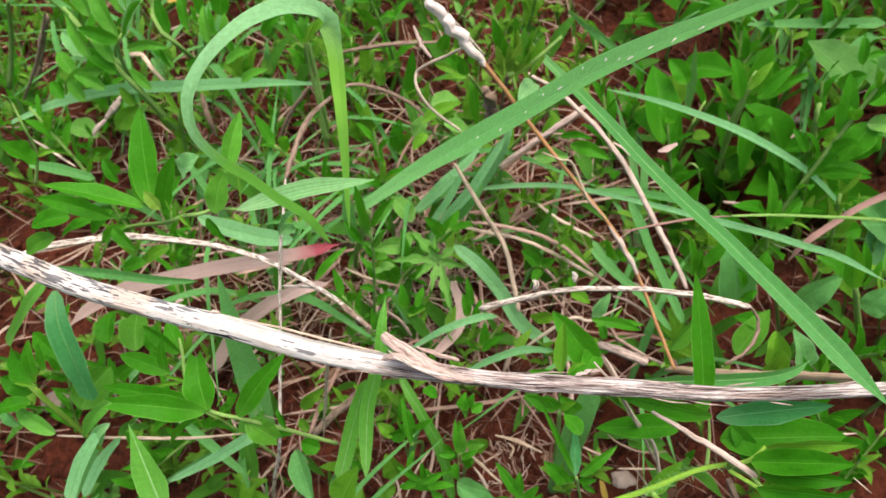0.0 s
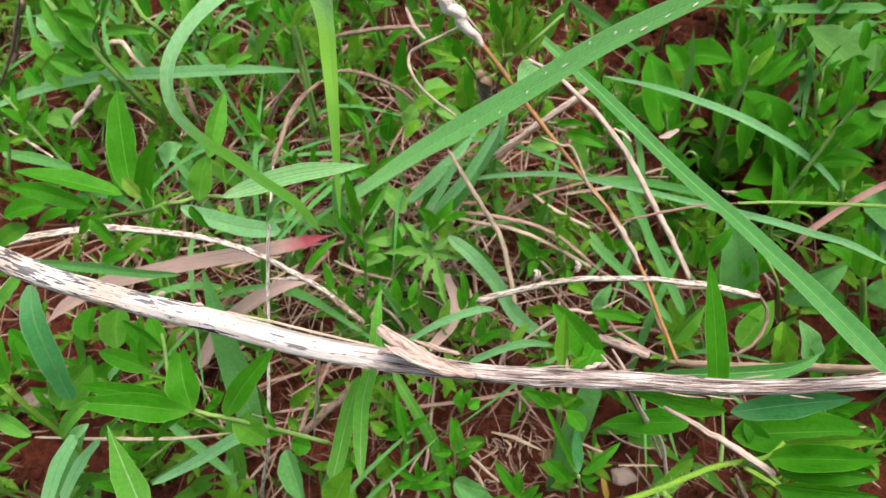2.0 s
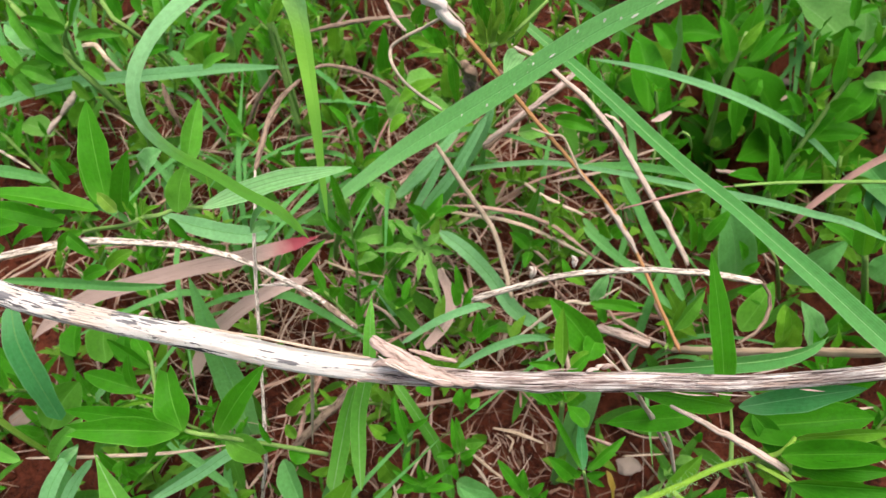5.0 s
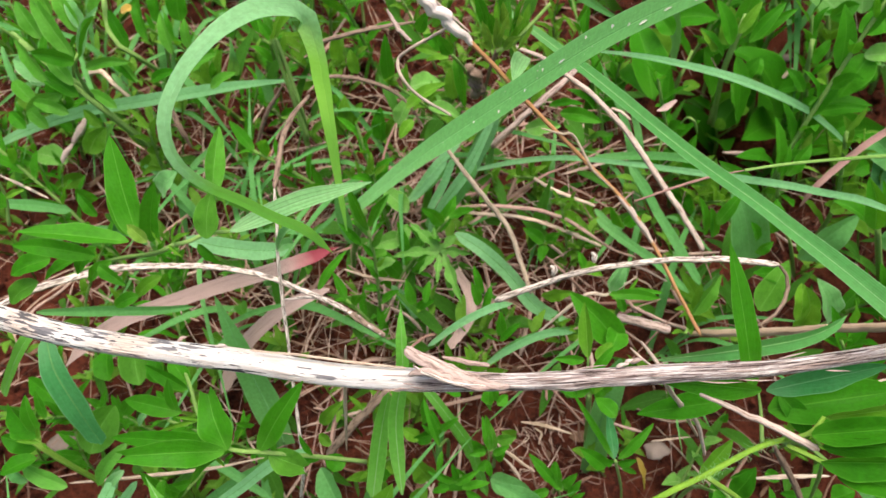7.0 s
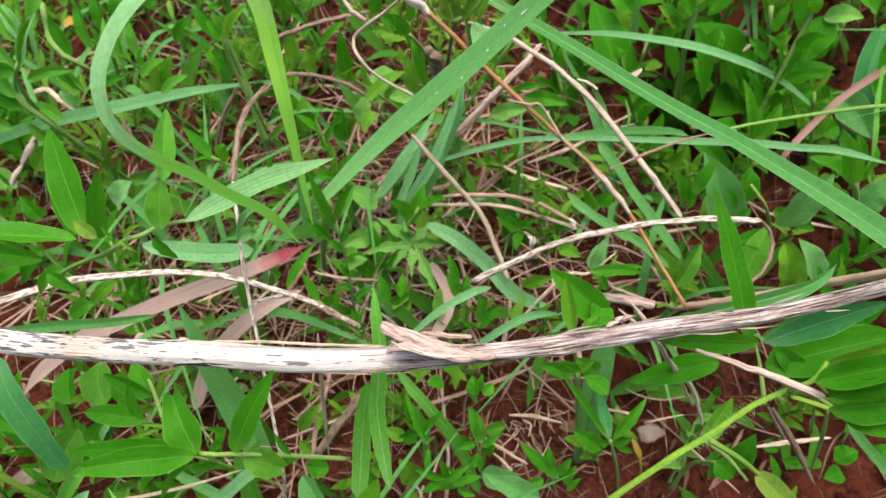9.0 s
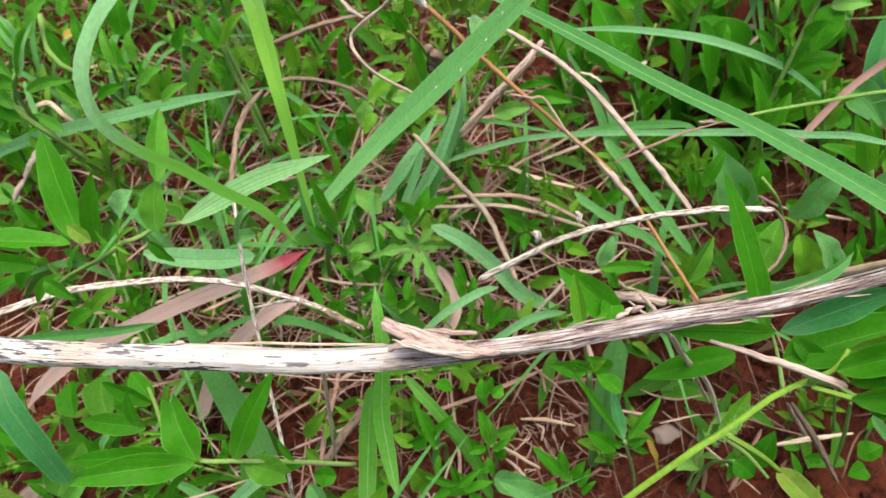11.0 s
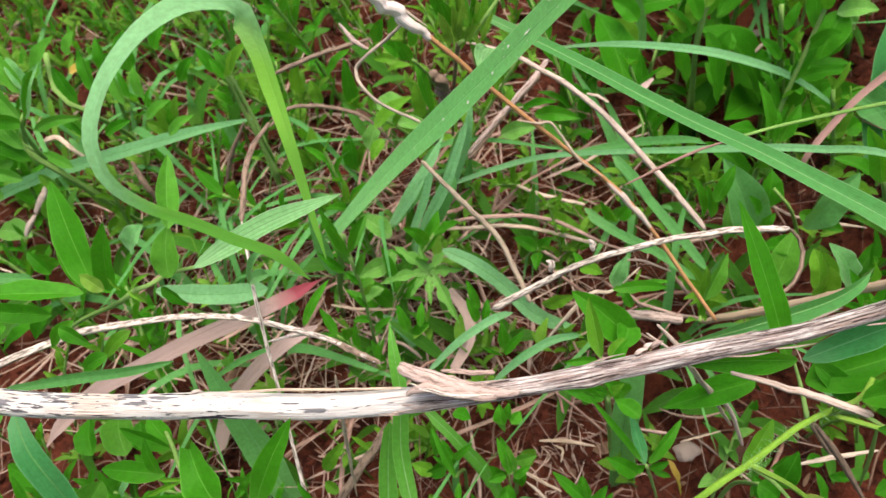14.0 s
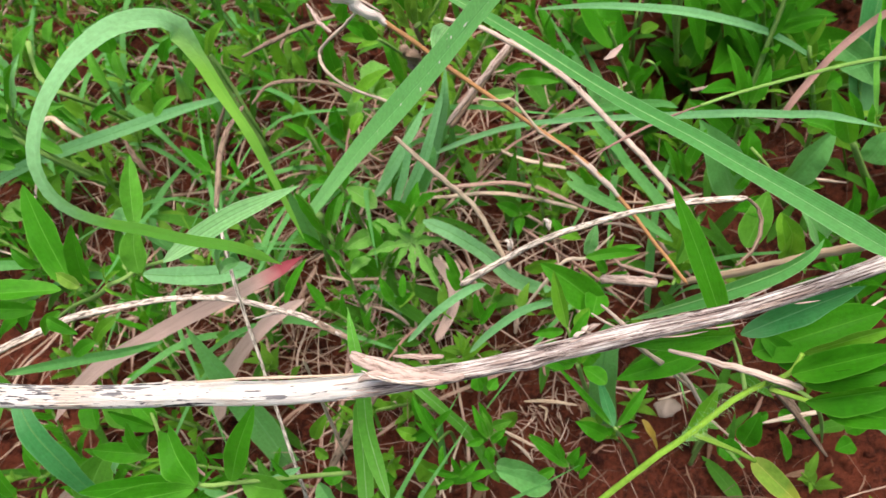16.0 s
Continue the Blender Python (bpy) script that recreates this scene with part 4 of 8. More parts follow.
blade([(-0.0302, 0.0735, 0.0850), (-0.0263, 0.0823, 0.0950), (-0.0229, 0.0875, 0.1050), (-0.0195, 0.0906, 0.1150)], [0.0040, 0.0046, 0.0040, 0.0026], "broad soft green grass blade", GRASS, shape=band)
blade([(-0.1239, 0.1318, 0.1000), (-0.1223, 0.1224, 0.0950), (-0.1195, 0.1140, 0.0850), (-0.1180, 0.1070, 0.0700)], [0.0050, 0.0080, 0.0084, 0.0056], "blue-green strap-shaped grass blade", LEAF_BLUE, shape=band)
blade([(-0.0728, 0.1160, 0.0200), (-0.0753, 0.1279, 0.0400), (-0.0773, 0.1387, 0.0650), (-0.0798, 0.1491, 0.0800)], [0.0120, 0.0109, 0.0076, 0.0054], "green blade bending up under the branch", GRASS_DIM, shape=strap)
blade([(-0.0639, 0.0549, 0.1250), (-0.0662, 0.0613, 0.1320), (-0.0678, 0.0658, 0.1370), (-0.0693, 0.0695, 0.1400)], [0.0074, 0.0072, 0.0052, 0.0026], "bright green pointed grass blade", GRASS, shape=point)
blade([(-0.1433, 0.0901, 0.0200), (-0.1304, 0.0968, 0.0400), (-0.1165, 0.1027, 0.0600)], [0.0050, 0.0058, 0.0052], "light green grass blade", GRASS_DIM, shape=strap)
blade([(-0.1081, 0.0958, 0.0200), (-0.0867, 0.0995, 0.0350), (-0.0678, 0.1031, 0.0450)], [0.0029, 0.0036, 0.0027], "pale green blade lying low", GRASS_DIM, shape=strap)
blade([(-0.1618, 0.1349, 0.0600), (-0.1385, 0.1326, 0.0900), (-0.1276, 0.1363, 0.1000)], [0.0039, 0.0041, 0.0037], "light green grass blade", GRASS, shape=band)
blade([(-0.0864, 0.0793, 0.0700), (-0.0721, 0.0840, 0.0750), (-0.0597, 0.0888, 0.0800), (-0.0483, 0.0914, 0.0800)], [0.0016, 0.0032, 0.0034, 0.0020], "pale green grass blade lying low", GRASS_MIST, shape=band)
blade([(-0.1086, 0.0692, 0.0850), (-0.1042, 0.0782, 0.0920), (-0.1006, 0.0833, 0.0950), (-0.0976, 0.0882, 0.0960)], [0.0036, 0.0042, 0.0034, 0.0014], "pale mint grass blade leaning up", GRASS_MIST, shape=band)
blade([(-0.1098, 0.0737, 0.0750), (-0.1045, 0.0829, 0.0800), (-0.0979, 0.0881, 0.0850)], [0.0028, 0.0034, 0.0016], "silvery narrow grass blade", GRASS_MIST, shape=band)
blade([(-0.0992, 0.1116, 0.0450), (-0.0898, 0.1042, 0.0450), (-0.0789, 0.0958, 0.0450), (-0.0706, 0.0892, 0.0450)], [0.0020, 0.0036, 0.0034, 0.0018], "soft green grass blade lying on the soil", GRASS_DIM, shape=band)
blade([(-0.0069, 0.1885, 0.0400), (0.0012, 0.1908, 0.0550), (0.0126, 0.1946, 0.0700), (0.0249, 0.2056, 0.0850)], [0.0034, 0.0040, 0.0038, 0.0022], "pale grass blade standing behind the speckled one", GRASS_MIST, shape=band)
blade([(-0.0053, 0.1918, 0.0500), (0.0015, 0.1953, 0.0600), (0.0078, 0.2007, 0.0700)], [0.0028, 0.0032, 0.0024], "narrow pale grass blade", GRASS_MIST, shape=band)
blade([(-0.0123, 0.2020, 0.0450), (-0.0017, 0.2041, 0.0550), (0.0048, 0.2080, 0.0600)], [0.0026, 0.0030, 0.0018], "narrow grey-green grass blade", GRASS_MIST, shape=band)
stalk([(0.0228, 0.2076, 0.0650), (0.0354, 0.2101, 0.0750), (0.0478, 0.2120, 0.0850), (0.0590, 0.2179, 0.0900)], [0.00085, 0.00105, 0.00110, 0.00095], "mauve-brown dead stem behind the blades", TWIG_BARE)
blade([(-0.1896, 0.2399, 0.0700), (-0.1683, 0.2453, 0.0750), (-0.1412, 0.2465, 0.0800), (-0.1114, 0.2475, 0.0800), (-0.0788, 0.2584, 0.0700), (-0.0538, 0.2668, 0.0600)], [0.0023, 0.0043, 0.0049, 0.0052, 0.0048, 0.0039], "long grey-green grass blade arching behind", GRASS_MIST, shape=strap)
blade([(0.0739, 0.2559, 0.0600), (0.0892, 0.2320, 0.0750), (0.1038, 0.2174, 0.0800), (0.1190, 0.2062, 0.0800), (0.1394, 0.1993, 0.0700), (0.1522, 0.1953, 0.0600), (0.1671, 0.1931, 0.0440)], [0.0011, 0.0024, 0.0028, 0.0033, 0.0030, 0.0023, 0.0010], "grey-green grass blade arching to the soil", GRASS_MIST, shape=band)
blade([(0.0089, 0.2084, 0.0500), (0.0309, 0.2016, 0.0600), (0.0477, 0.1920, 0.0700), (0.0663, 0.1773, 0.0800), (0.0847, 0.1613, 0.0900), (0.1036, 0.1450, 0.1000), (0.1135, 0.1354, 0.1050), (0.1186, 0.1283, 0.1100), (0.1260, 0.1161, 0.1150)], [0.0015, 0.0020, 0.0020, 0.0018, 0.0021, 0.0023, 0.0022, 0.0021], "long pale-green grass blade", GRASS_MIST, shape=band)
blade([(0.1338, 0.1667, 0.0500), (0.1371, 0.1684, 0.0580), (0.1456, 0.1723, 0.0640), (0.1563, 0.1766, 0.0700), (0.1684, 0.1795, 0.0750), (0.1774, 0.1795, 0.0800)], [0.0012, 0.0022, 0.0025, 0.0024, 0.0026, 0.0026], "rosy dead grass blade", ROSE_LEAF, shape=band, category="dead leaf", name="dead_grass")
blade([(-0.1448, 0.1459, 0.0530), (-0.1367, 0.1498, 0.0580), (-0.1202, 0.1542, 0.0650), (-0.1040, 0.1546, 0.0700), (-0.0840, 0.1552, 0.0750), (-0.0645, 0.1577, 0.0760), (-0.0511, 0.1612, 0.0750), (-0.0442, 0.1628, 0.0750), (-0.0382, 0.1652, 0.0740)], [0.0018, 0.0046, 0.0054, 0.0056, 0.0053, 0.0050, 0.0048, 0.0042, 0.0017], "dry tan curved grass leaf with a dark red tip", RED_TIPPED, shape=band, fold=0.15, category="dead leaf", name="dead_leaf")
blade([(-0.0449, 0.1569, 0.0600), (-0.0563, 0.1540, 0.0600), (-0.0687, 0.1507, 0.0550), (-0.0824, 0.1451, 0.0450), (-0.0944, 0.1365, 0.0300)], [0.0029, 0.0046, 0.0055, 0.0056, 0.0049], "second dry tan leaf lying under the branch", TAN_LEAF, shape=band, category="dead leaf", name="dead_leaf")
blade([(-0.1283, 0.1407, 0.1000), (-0.1085, 0.1377, 0.1000), (-0.0928, 0.1378, 0.0950), (-0.0821, 0.1401, 0.0900)], [0.0017, 0.0032, 0.0028, 0.0013], "narrow dark green grass blade", GRASS_DIM, shape=band, fold=0.6)
blade([(-0.0830, 0.1483, 0.0600), (-0.0717, 0.1490, 0.0650), (-0.0591, 0.1476, 0.0700)], [0.0014, 0.0021, 0.0014], "narrow green grass blade", GRASS_DIM, shape=band)
blade([(-0.0825, 0.1598, 0.1000), (-0.0732, 0.1583, 0.0950), (-0.0611, 0.1574, 0.0900), (-0.0530, 0.1598, 0.0850)], [0.0034, 0.0058, 0.0061, 0.0041], "grey-green blade under the weed", GRASS_MIST, shape=band)
blade([(0.0514, 0.2473, 0.1100), (0.0588, 0.2280, 0.1150), (0.0678, 0.2138, 0.1150), (0.0769, 0.2079, 0.1100)], [0.0027, 0.0037, 0.0035, 0.0019], "short grey-green grass blade", GRASS_DIM, shape=point, facing=(0.0, -0.95, 0.25))
blade([(0.1190, 0.2706, 0.0300), (0.1178, 0.2731, 0.0500), (0.1151, 0.2735, 0.0700)], [0.0045, 0.0050, 0.0034], "upright grey-green grass blade", GRASS_DIM, shape=point, facing=(0.0, -0.95, 0.25))
blade([(0.0037, 0.1726, 0.0600), (0.0123, 0.1633, 0.0600), (0.0209, 0.1572, 0.0500), (0.0281, 0.1491, 0.0400), (0.0359, 0.1475, 0.0300), (0.0418, 0.1447, 0.0300)], [0.0039, 0.0050, 0.0056, 0.0054, 0.0046, 0.0021], "soft green grass blade bent to the soil", GRASS_MIST, shape=band)
blade([(-0.0111, 0.1234, 0.0700), (0.0011, 0.1260, 0.0780), (0.0119, 0.1285, 0.0800), (0.0185, 0.1299, 0.0780)], [0.0014, 0.0024, 0.0026, 0.0012], "narrow green grass blade arching over the litter", GRASS_MIST, shape=band)
blade([(0.0061, 0.1177, 0.0600), (0.0145, 0.1193, 0.0660), (0.0266, 0.1212, 0.0700), (0.0368, 0.1212, 0.0680)], [0.0012, 0.0024, 0.0026, 0.0014], "narrow green grass blade arching low", GRASS_MIST, shape=band)
blade([(0.0018, 0.1721, 0.0350), (0.0053, 0.1591, 0.0350), (0.0036, 0.1491, 0.0350), (-0.0068, 0.1396, 0.0300)], [0.0030, 0.0042, 0.0044, 0.0030], "pinkish dead grass leaf lying low", TAN_LEAF, shape=band, category="dead leaf", name="dead_grass")
blade([(0.0095, 0.1292, 0.0400), (0.0194, 0.1294, 0.0500), (0.0307, 0.1313, 0.0500), (0.0403, 0.1362, 0.0400)], [0.0012, 0.0020, 0.0022, 0.0015], "narrow green grass blade", GRASS_DIM, shape=band)
blade([(0.0421, 0.0963, -0.0150), (0.0432, 0.1010, 0.0150), (0.0455, 0.1048, 0.0400), (0.0509, 0.1131, 0.0600)], [0.0094, 0.0096, 0.0090, 0.0072], "broad light-green blade in the shade", GRASS_DIM, shape=band)
blade([(-0.0164, 0.1181, 0.0600), (-0.0104, 0.1094, 0.0500), (-0.0047, 0.1028, 0.0300), (-0.0033, 0.0990, 0.0200)], [0.0029, 0.0035, 0.0037, 0.0029], "soft green grass blade", GRASS, shape=band)
blade([(0.0503, 0.0923, 0.1050), (0.0653, 0.0879, 0.1140), (0.0811, 0.0880, 0.1140), (0.0901, 0.0898, 0.1120), (0.0956, 0.0915, 0.1120), (0.0998, 0.0939, 0.1120)], [0.0011, 0.0040, 0.0046, 0.0040, 0.0026, 0.0003], "wide green leaf lying behind the branch", GRASS_DEEP, shape=band, fold=0.4, facing=(0.0, -0.75, 0.65))
blade([(-0.0023, 0.2065, 0.0200), (0.0087, 0.2080, 0.0400), (0.0170, 0.2080, 0.0600), (0.0245, 0.2062, 0.0800), (0.0290, 0.2126, 0.0900)], [0.0035, 0.0057, 0.0063, 0.0054, 0.0035], "faint green blade behind the straw", GRASS_MIST, shape=strap)
blade([(-0.0137, 0.2059, 0.0400), (-0.0008, 0.2131, 0.0500), (0.0093, 0.2236, 0.0500), (0.0182, 0.2367, 0.0500)], [0.0027, 0.0036, 0.0037, 0.0027], "grey-green grass blade leaning low", GRASS_MIST, shape=strap)
blade([(0.0584, 0.1755, 0.0500), (0.0659, 0.1643, 0.0500), (0.0771, 0.1547, 0.0450), (0.0862, 0.1428, 0.0400)], [0.0027, 0.0033, 0.0033, 0.0023], "grey-green blade leaning over the soil", GRASS_DIM, shape=band)
blade([(0.1462, 0.2960, 0.0600), (0.1694, 0.2889, 0.0650), (0.2017, 0.2804, 0.0700)], [0.0022, 0.0046, 0.0052], "dark green grass blade", GRASS_DIM, shape=band)
blade([(0.0743, 0.1911, 0.0600), (0.0785, 0.1832, 0.0550), (0.0817, 0.1745, 0.0500)], [0.0024, 0.0037, 0.0030], "grey-green grass blade leaning low", GRASS_DIM, shape=band)


tall_weed = thing("leafy_weed", (-0.1200, 0.1700, 0.0000), "tall thin-stemmed weed with narrow leaves", "weed")
stem(tall_weed, [(-0.1211, 0.1517, 0.1300), (-0.1170, 0.1547, 0.1400), (-0.1161, 0.1557, 0.1500), (-0.1181, 0.1598, 0.1550), (-0.1174, 0.1576, 0.1600)], [0.00054, 0.00030])
leaf(tall_weed, (-0.1156, 0.1502, 0.1400), (-0.1204, 0.1486, 0.1500), 0.0076, LEAF_SHARP)
leaf(tall_weed, (-0.1165, 0.1532, 0.1400), (-0.1114, 0.1552, 0.1400), 0.0018, LEAF_LIME)
stem(tall_weed, [(-0.1227, 0.2442, 0.0600), (-0.1270, 0.2428, 0.0800), (-0.1259, 0.2369, 0.1000), (-0.1218, 0.2324, 0.1150), (-0.1183, 0.2327, 0.1200)], [0.00107, 0.00060])
leaf(tall_weed, (-0.1203, 0.2313, 0.1180), (-0.1322, 0.2306, 0.1250), 0.0054, LEAF_SHARP, arch=0.05)
leaf(tall_weed, (-0.1181, 0.2305, 0.1200), (-0.1017, 0.2250, 0.1400), 0.0038, LEAF)
stem(tall_weed, [(-0.1327, 0.2486, 0.0900), (-0.1452, 0.2568, 0.1000), (-0.1509, 0.2591, 0.1100), (-0.1552, 0.2583, 0.1200)], [0.00093, 0.00052])
stem(tall_weed, [(-0.2070, 0.2739, 0.0600), (-0.1895, 0.2720, 0.0900), (-0.1702, 0.2570, 0.1200)], [0.00135, 0.00075])
stem(tall_weed, [(-0.0559, 0.2501, 0.0400), (-0.0561, 0.2524, 0.0600), (-0.0568, 0.2552, 0.0800), (-0.0563, 0.2545, 0.0950)], [0.00116, 0.00065])
leaf(tall_weed, (-0.0562, 0.2557, 0.0920), (-0.0496, 0.2549, 0.1050), 0.0054, LEAF_LIME)
leaf(tall_weed, (-0.0571, 0.2570, 0.0920), (-0.0607, 0.2608, 0.1000), 0.0038, LEAF)



hairy_weed = thing("hairy_weed", (0.0563, 0.0765, 0.0000), "hairy-stemmed weed with broad smooth green leaves", "weed")
stem(hairy_weed, [(0.0029, 0.0402, 0.0000), (0.0069, 0.0462, 0.0748), (0.0206, 0.0494, 0.1100), (0.0389, 0.0536, 0.1250), (0.0433, 0.0546, 0.1267), (0.0470, 0.0554, 0.1281), (0.0507, 0.0564, 0.1294), (0.0543, 0.0575, 0.1307), (0.0580, 0.0585, 0.1317), (0.0619, 0.0591, 0.1323), (0.0658, 0.0594, 0.1326)], [0.00075, 0.00072, 0.00070, 0.00068, 0.00072, 0.00066, 0.00056], STEM_PALE)
hairs(hairy_weed, [(0.0433, 0.0546, 0.1267), (0.0470, 0.0554, 0.1281), (0.0507, 0.0564, 0.1294), (0.0543, 0.0575, 0.1307), (0.0580, 0.0585, 0.1317), (0.0619, 0.0591, 0.1323), (0.0658, 0.0594, 0.1326)])
stem(hairy_weed, [(0.0615, 0.0606, 0.1280), (0.0627, 0.0661, 0.1300), (0.0627, 0.0699, 0.1330)], [0.00052, 0.00029])
stem(hairy_weed, [(0.0648, 0.0598, 0.1300), (0.0676, 0.0564, 0.1350), (0.0699, 0.0517, 0.1370)], [0.00066, 0.00037])
stem(hairy_weed, [(0.0544, 0.0605, 0.1050), (0.0588, 0.0573, 0.1000), (0.0607, 0.0517, 0.1000)], [0.00062, 0.00034])

leaf(hairy_weed, (0.0631, 0.0699, 0.134), (0.0406, 0.0725, 0.142), 0.0049, LEAF, arch=0.05)
leaf(hairy_weed, (0.0641, 0.0697, 0.134), (0.0861, 0.0677, 0.144), 0.0057, LEAF_BLUE, arch=0.06, fold=0.25)
leaf(hairy_weed, (0.0615, 0.0702, 0.134), (0.0584, 0.0931, 0.159), 0.0050, LEAF, arch=0.04, fold=0.25)
leaf(hairy_weed, (0.0702, 0.0715, 0.115), (0.0985, 0.0697, 0.12), 0.0109, LEAF_SHARP, arch=0.05)
leaf(hairy_weed, (0.073, 0.074, 0.118), (0.0789, 0.0651, 0.11), 0.0050, LEAF_SHARP)
leaf(hairy_weed, (0.0618, 0.0763, 0.112), (0.0397, 0.0753, 0.115), 0.0062, LEAF_SHARP, arch=0.05)
leaf(hairy_weed, (0.071, 0.0603, 0.14), (0.0854, 0.0567, 0.15), 0.0034, LEAF_LIME, fold=0.5)
leaf(hairy_weed, (0.0676, 0.0576, 0.139), (0.0845, 0.0535, 0.148), 0.0056, LEAF_SHARP, fold=0.8, arch=0.05)
leaf(hairy_weed, (0.0696, 0.0555, 0.137), (0.0838, 0.0506, 0.146), 0.0044, LEAF_SHARP)
leaf(hairy_weed, (0.0677, 0.0524, 0.138), (0.0833, 0.0476, 0.145), 0.0058, LEAF_SHARP, fold=0.8, arch=0.05)
leaf(hairy_weed, (0.0705, 0.0504, 0.136), (0.0826, 0.0419, 0.142), 0.0050, LEAF_SHARP, arch=0.05)
leaf(hairy_weed, (0.0496, 0.0582, 0.115), (0.0584, 0.0646, 0.12), 0.0040, LEAF_LIME, arch=0.02)
leaf(hairy_weed, (0.0634, 0.053, 0.1), (0.0678, 0.0391, 0.104), 0.0053, LEAF_YELLOW, arch=0.02)
stem(hairy_weed, [(0.0645, 0.0589, 0.1335), (0.0679, 0.0584, 0.138), (0.071, 0.0605, 0.14)], [0.00056, 0.00046], STEM_PALE)
stem(hairy_weed, [(0.0646, 0.0578, 0.133), (0.0687, 0.0523, 0.137), (0.0709, 0.0501, 0.136)], [0.00056, 0.00046], STEM_PALE)
stem(hairy_weed, [(0.0679, 0.0584, 0.138), (0.0695, 0.0556, 0.137)], [0.00036, 0.00030], STEM_PALE)
stem(hairy_weed, [(0.05, 0.0571, 0.12), (0.0578, 0.0543, 0.11), (0.0637, 0.0524, 0.1)], [0.00064, 0.00054], STEM_PALE)

mid_weed = thing("broad_weed", (0.0473, 0.1289, 0.0000), "small weed with a pointed narrow leaf and a broad leaf", "weed")
stem(mid_weed, [(0.0403, 0.1053, 0.0200), (0.0372, 0.1011, 0.0600), (0.0357, 0.1022, 0.0900)], [0.00064, 0.00036])
leaf(mid_weed, (0.0357, 0.1022, 0.0900), (0.0372, 0.1157, 0.0990), 0.0044, LEAF_LIME, arch=0.02)
leaf(mid_weed, (0.0491, 0.1109, 0.0750), (0.0352, 0.1243, 0.0900), 0.0095, LEAF, arch=0.1)
leaf(mid_weed, (0.0379, 0.1015, 0.0900), (0.0432, 0.1048, 0.0920), 0.0034, LEAF_LIME)
leaf(mid_weed, (0.0345, 0.1016, 0.0900), (0.0259, 0.1028, 0.0920), 0.0030, LEAF)
leaf(mid_weed, (0.0418, 0.0982, 0.0700), (0.0357, 0.0998, 0.0800), 0.0060, LEAF, shape=ovate)
leaf(mid_weed, (0.0353, 0.0976, 0.0750), (0.0251, 0.1001, 0.0800), 0.0048, LEAF)
leaf(mid_weed, (0.0508, 0.1321, 0.0700), (0.0683, 0.1300, 0.0650), 0.0037, LEAF)
leaf(mid_weed, (0.0515, 0.1328, 0.0700), (0.0566, 0.1365, 0.0800), 0.0044, LEAF_PALE)
leaf(mid_weed, (0.1088, 0.1108, 0.0700), (0.1034, 0.1141, 0.0900), 0.0053, LEAF_LIME, shape=strap)
leaf(mid_weed, (0.1251, 0.1184, 0.0500), (0.1179, 0.1260, 0.0700), 0.0105, LEAF_PALE, shape=ovate)


pair_weed = thing("upright_weed", (0.1388, 0.1891, 0.0300), "upright weed with pointed leaves on a single stem", "weed")
stem(pair_weed, [(0.1224, 0.1667, 0.0600), (0.1160, 0.1628, 0.0800)], [0.00081, 0.00045])
leaf(pair_weed, (0.1160, 0.1628, 0.0800), (0.1123, 0.1711, 0.1000), 0.0045, LEAF)
leaf(pair_weed, (0.1182, 0.1610, 0.0800), (0.1254, 0.1656, 0.0900), 0.0048, LEAF)
leaf(pair_weed, (0.1162, 0.1611, 0.0800), (0.1185, 0.1668, 0.0900), 0.0027, LEAF_SHARP)



crown_weed = thing("leafy_weed", (-0.0658, 0.1346, 0.0), "leafy weed with bright green lance-shaped leaves in a crown", "weed")
stem(crown_weed, [(-0.0632, 0.1219, 0.149), (-0.0597, 0.1222, 0.149), (-0.0556, 0.1236, 0.149), (-0.0499, 0.1233, 0.149)], [0.00054, 0.00043], STEM)
stem(crown_weed, [(-0.0632, 0.1219, 0.149), (-0.0724, 0.1268, 0.14), (-0.1004, 0.1487, 0.11), (-0.1526, 0.1881, 0.05)], [0.00061, 0.00049], STEM)
stem(crown_weed, [(-0.0552, 0.1218, 0.15), (-0.0529, 0.126, 0.15), (-0.0521, 0.1259, 0.151)], [0.00033, 0.00027], STEM)
leaf(crown_weed, (-0.0639, 0.1226, 0.149), (-0.0604, 0.1237, 0.155), 0.0012, LEAF_LIME)
leaf(crown_weed, (-0.0637, 0.1218, 0.15), (-0.0574, 0.1209, 0.154), 0.0012, LEAF_LIME)
leaf(crown_weed, (-0.0666, 0.1229, 0.149), (-0.0681, 0.1249, 0.152), 0.0008, LEAF_LIME)
leaf(crown_weed, (-0.0649, 0.122, 0.149), (-0.0618, 0.1191, 0.147), 0.0010, LEAF_LIME)
leaf(crown_weed, (-0.0719, 0.1241, 0.15), (-0.0738, 0.1439, 0.1660), 0.0078, LEAF, arch=0.04, fold=0.25)
leaf(crown_weed, (-0.0699, 0.1247, 0.148), (-0.0614, 0.1275, 0.166), 0.0048, LEAF_SHARP, arch=0.04)
leaf(crown_weed, (-0.0687, 0.1217, 0.152), (-0.0727, 0.1255, 0.155), 0.0031, LEAF_OLIVE, shape=ovate)
leaf(crown_weed, (-0.0732, 0.1226, 0.152), (-0.096, 0.1244, 0.16), 0.0052, LEAF, arch=0.05)
leaf(crown_weed, (-0.077, 0.1291, 0.146), (-0.0789, 0.1402, 0.155), 0.0040, LEAF, arch=0.05)
leaf(crown_weed, (-0.0894, 0.1417, 0.14), (-0.0928, 0.1464, 0.145), 0.0031, LEAF_SHARP)
leaf(crown_weed, (-0.0856, 0.1259, 0.144), (-0.104, 0.1287, 0.15), 0.0046, LEAF_SHARP)
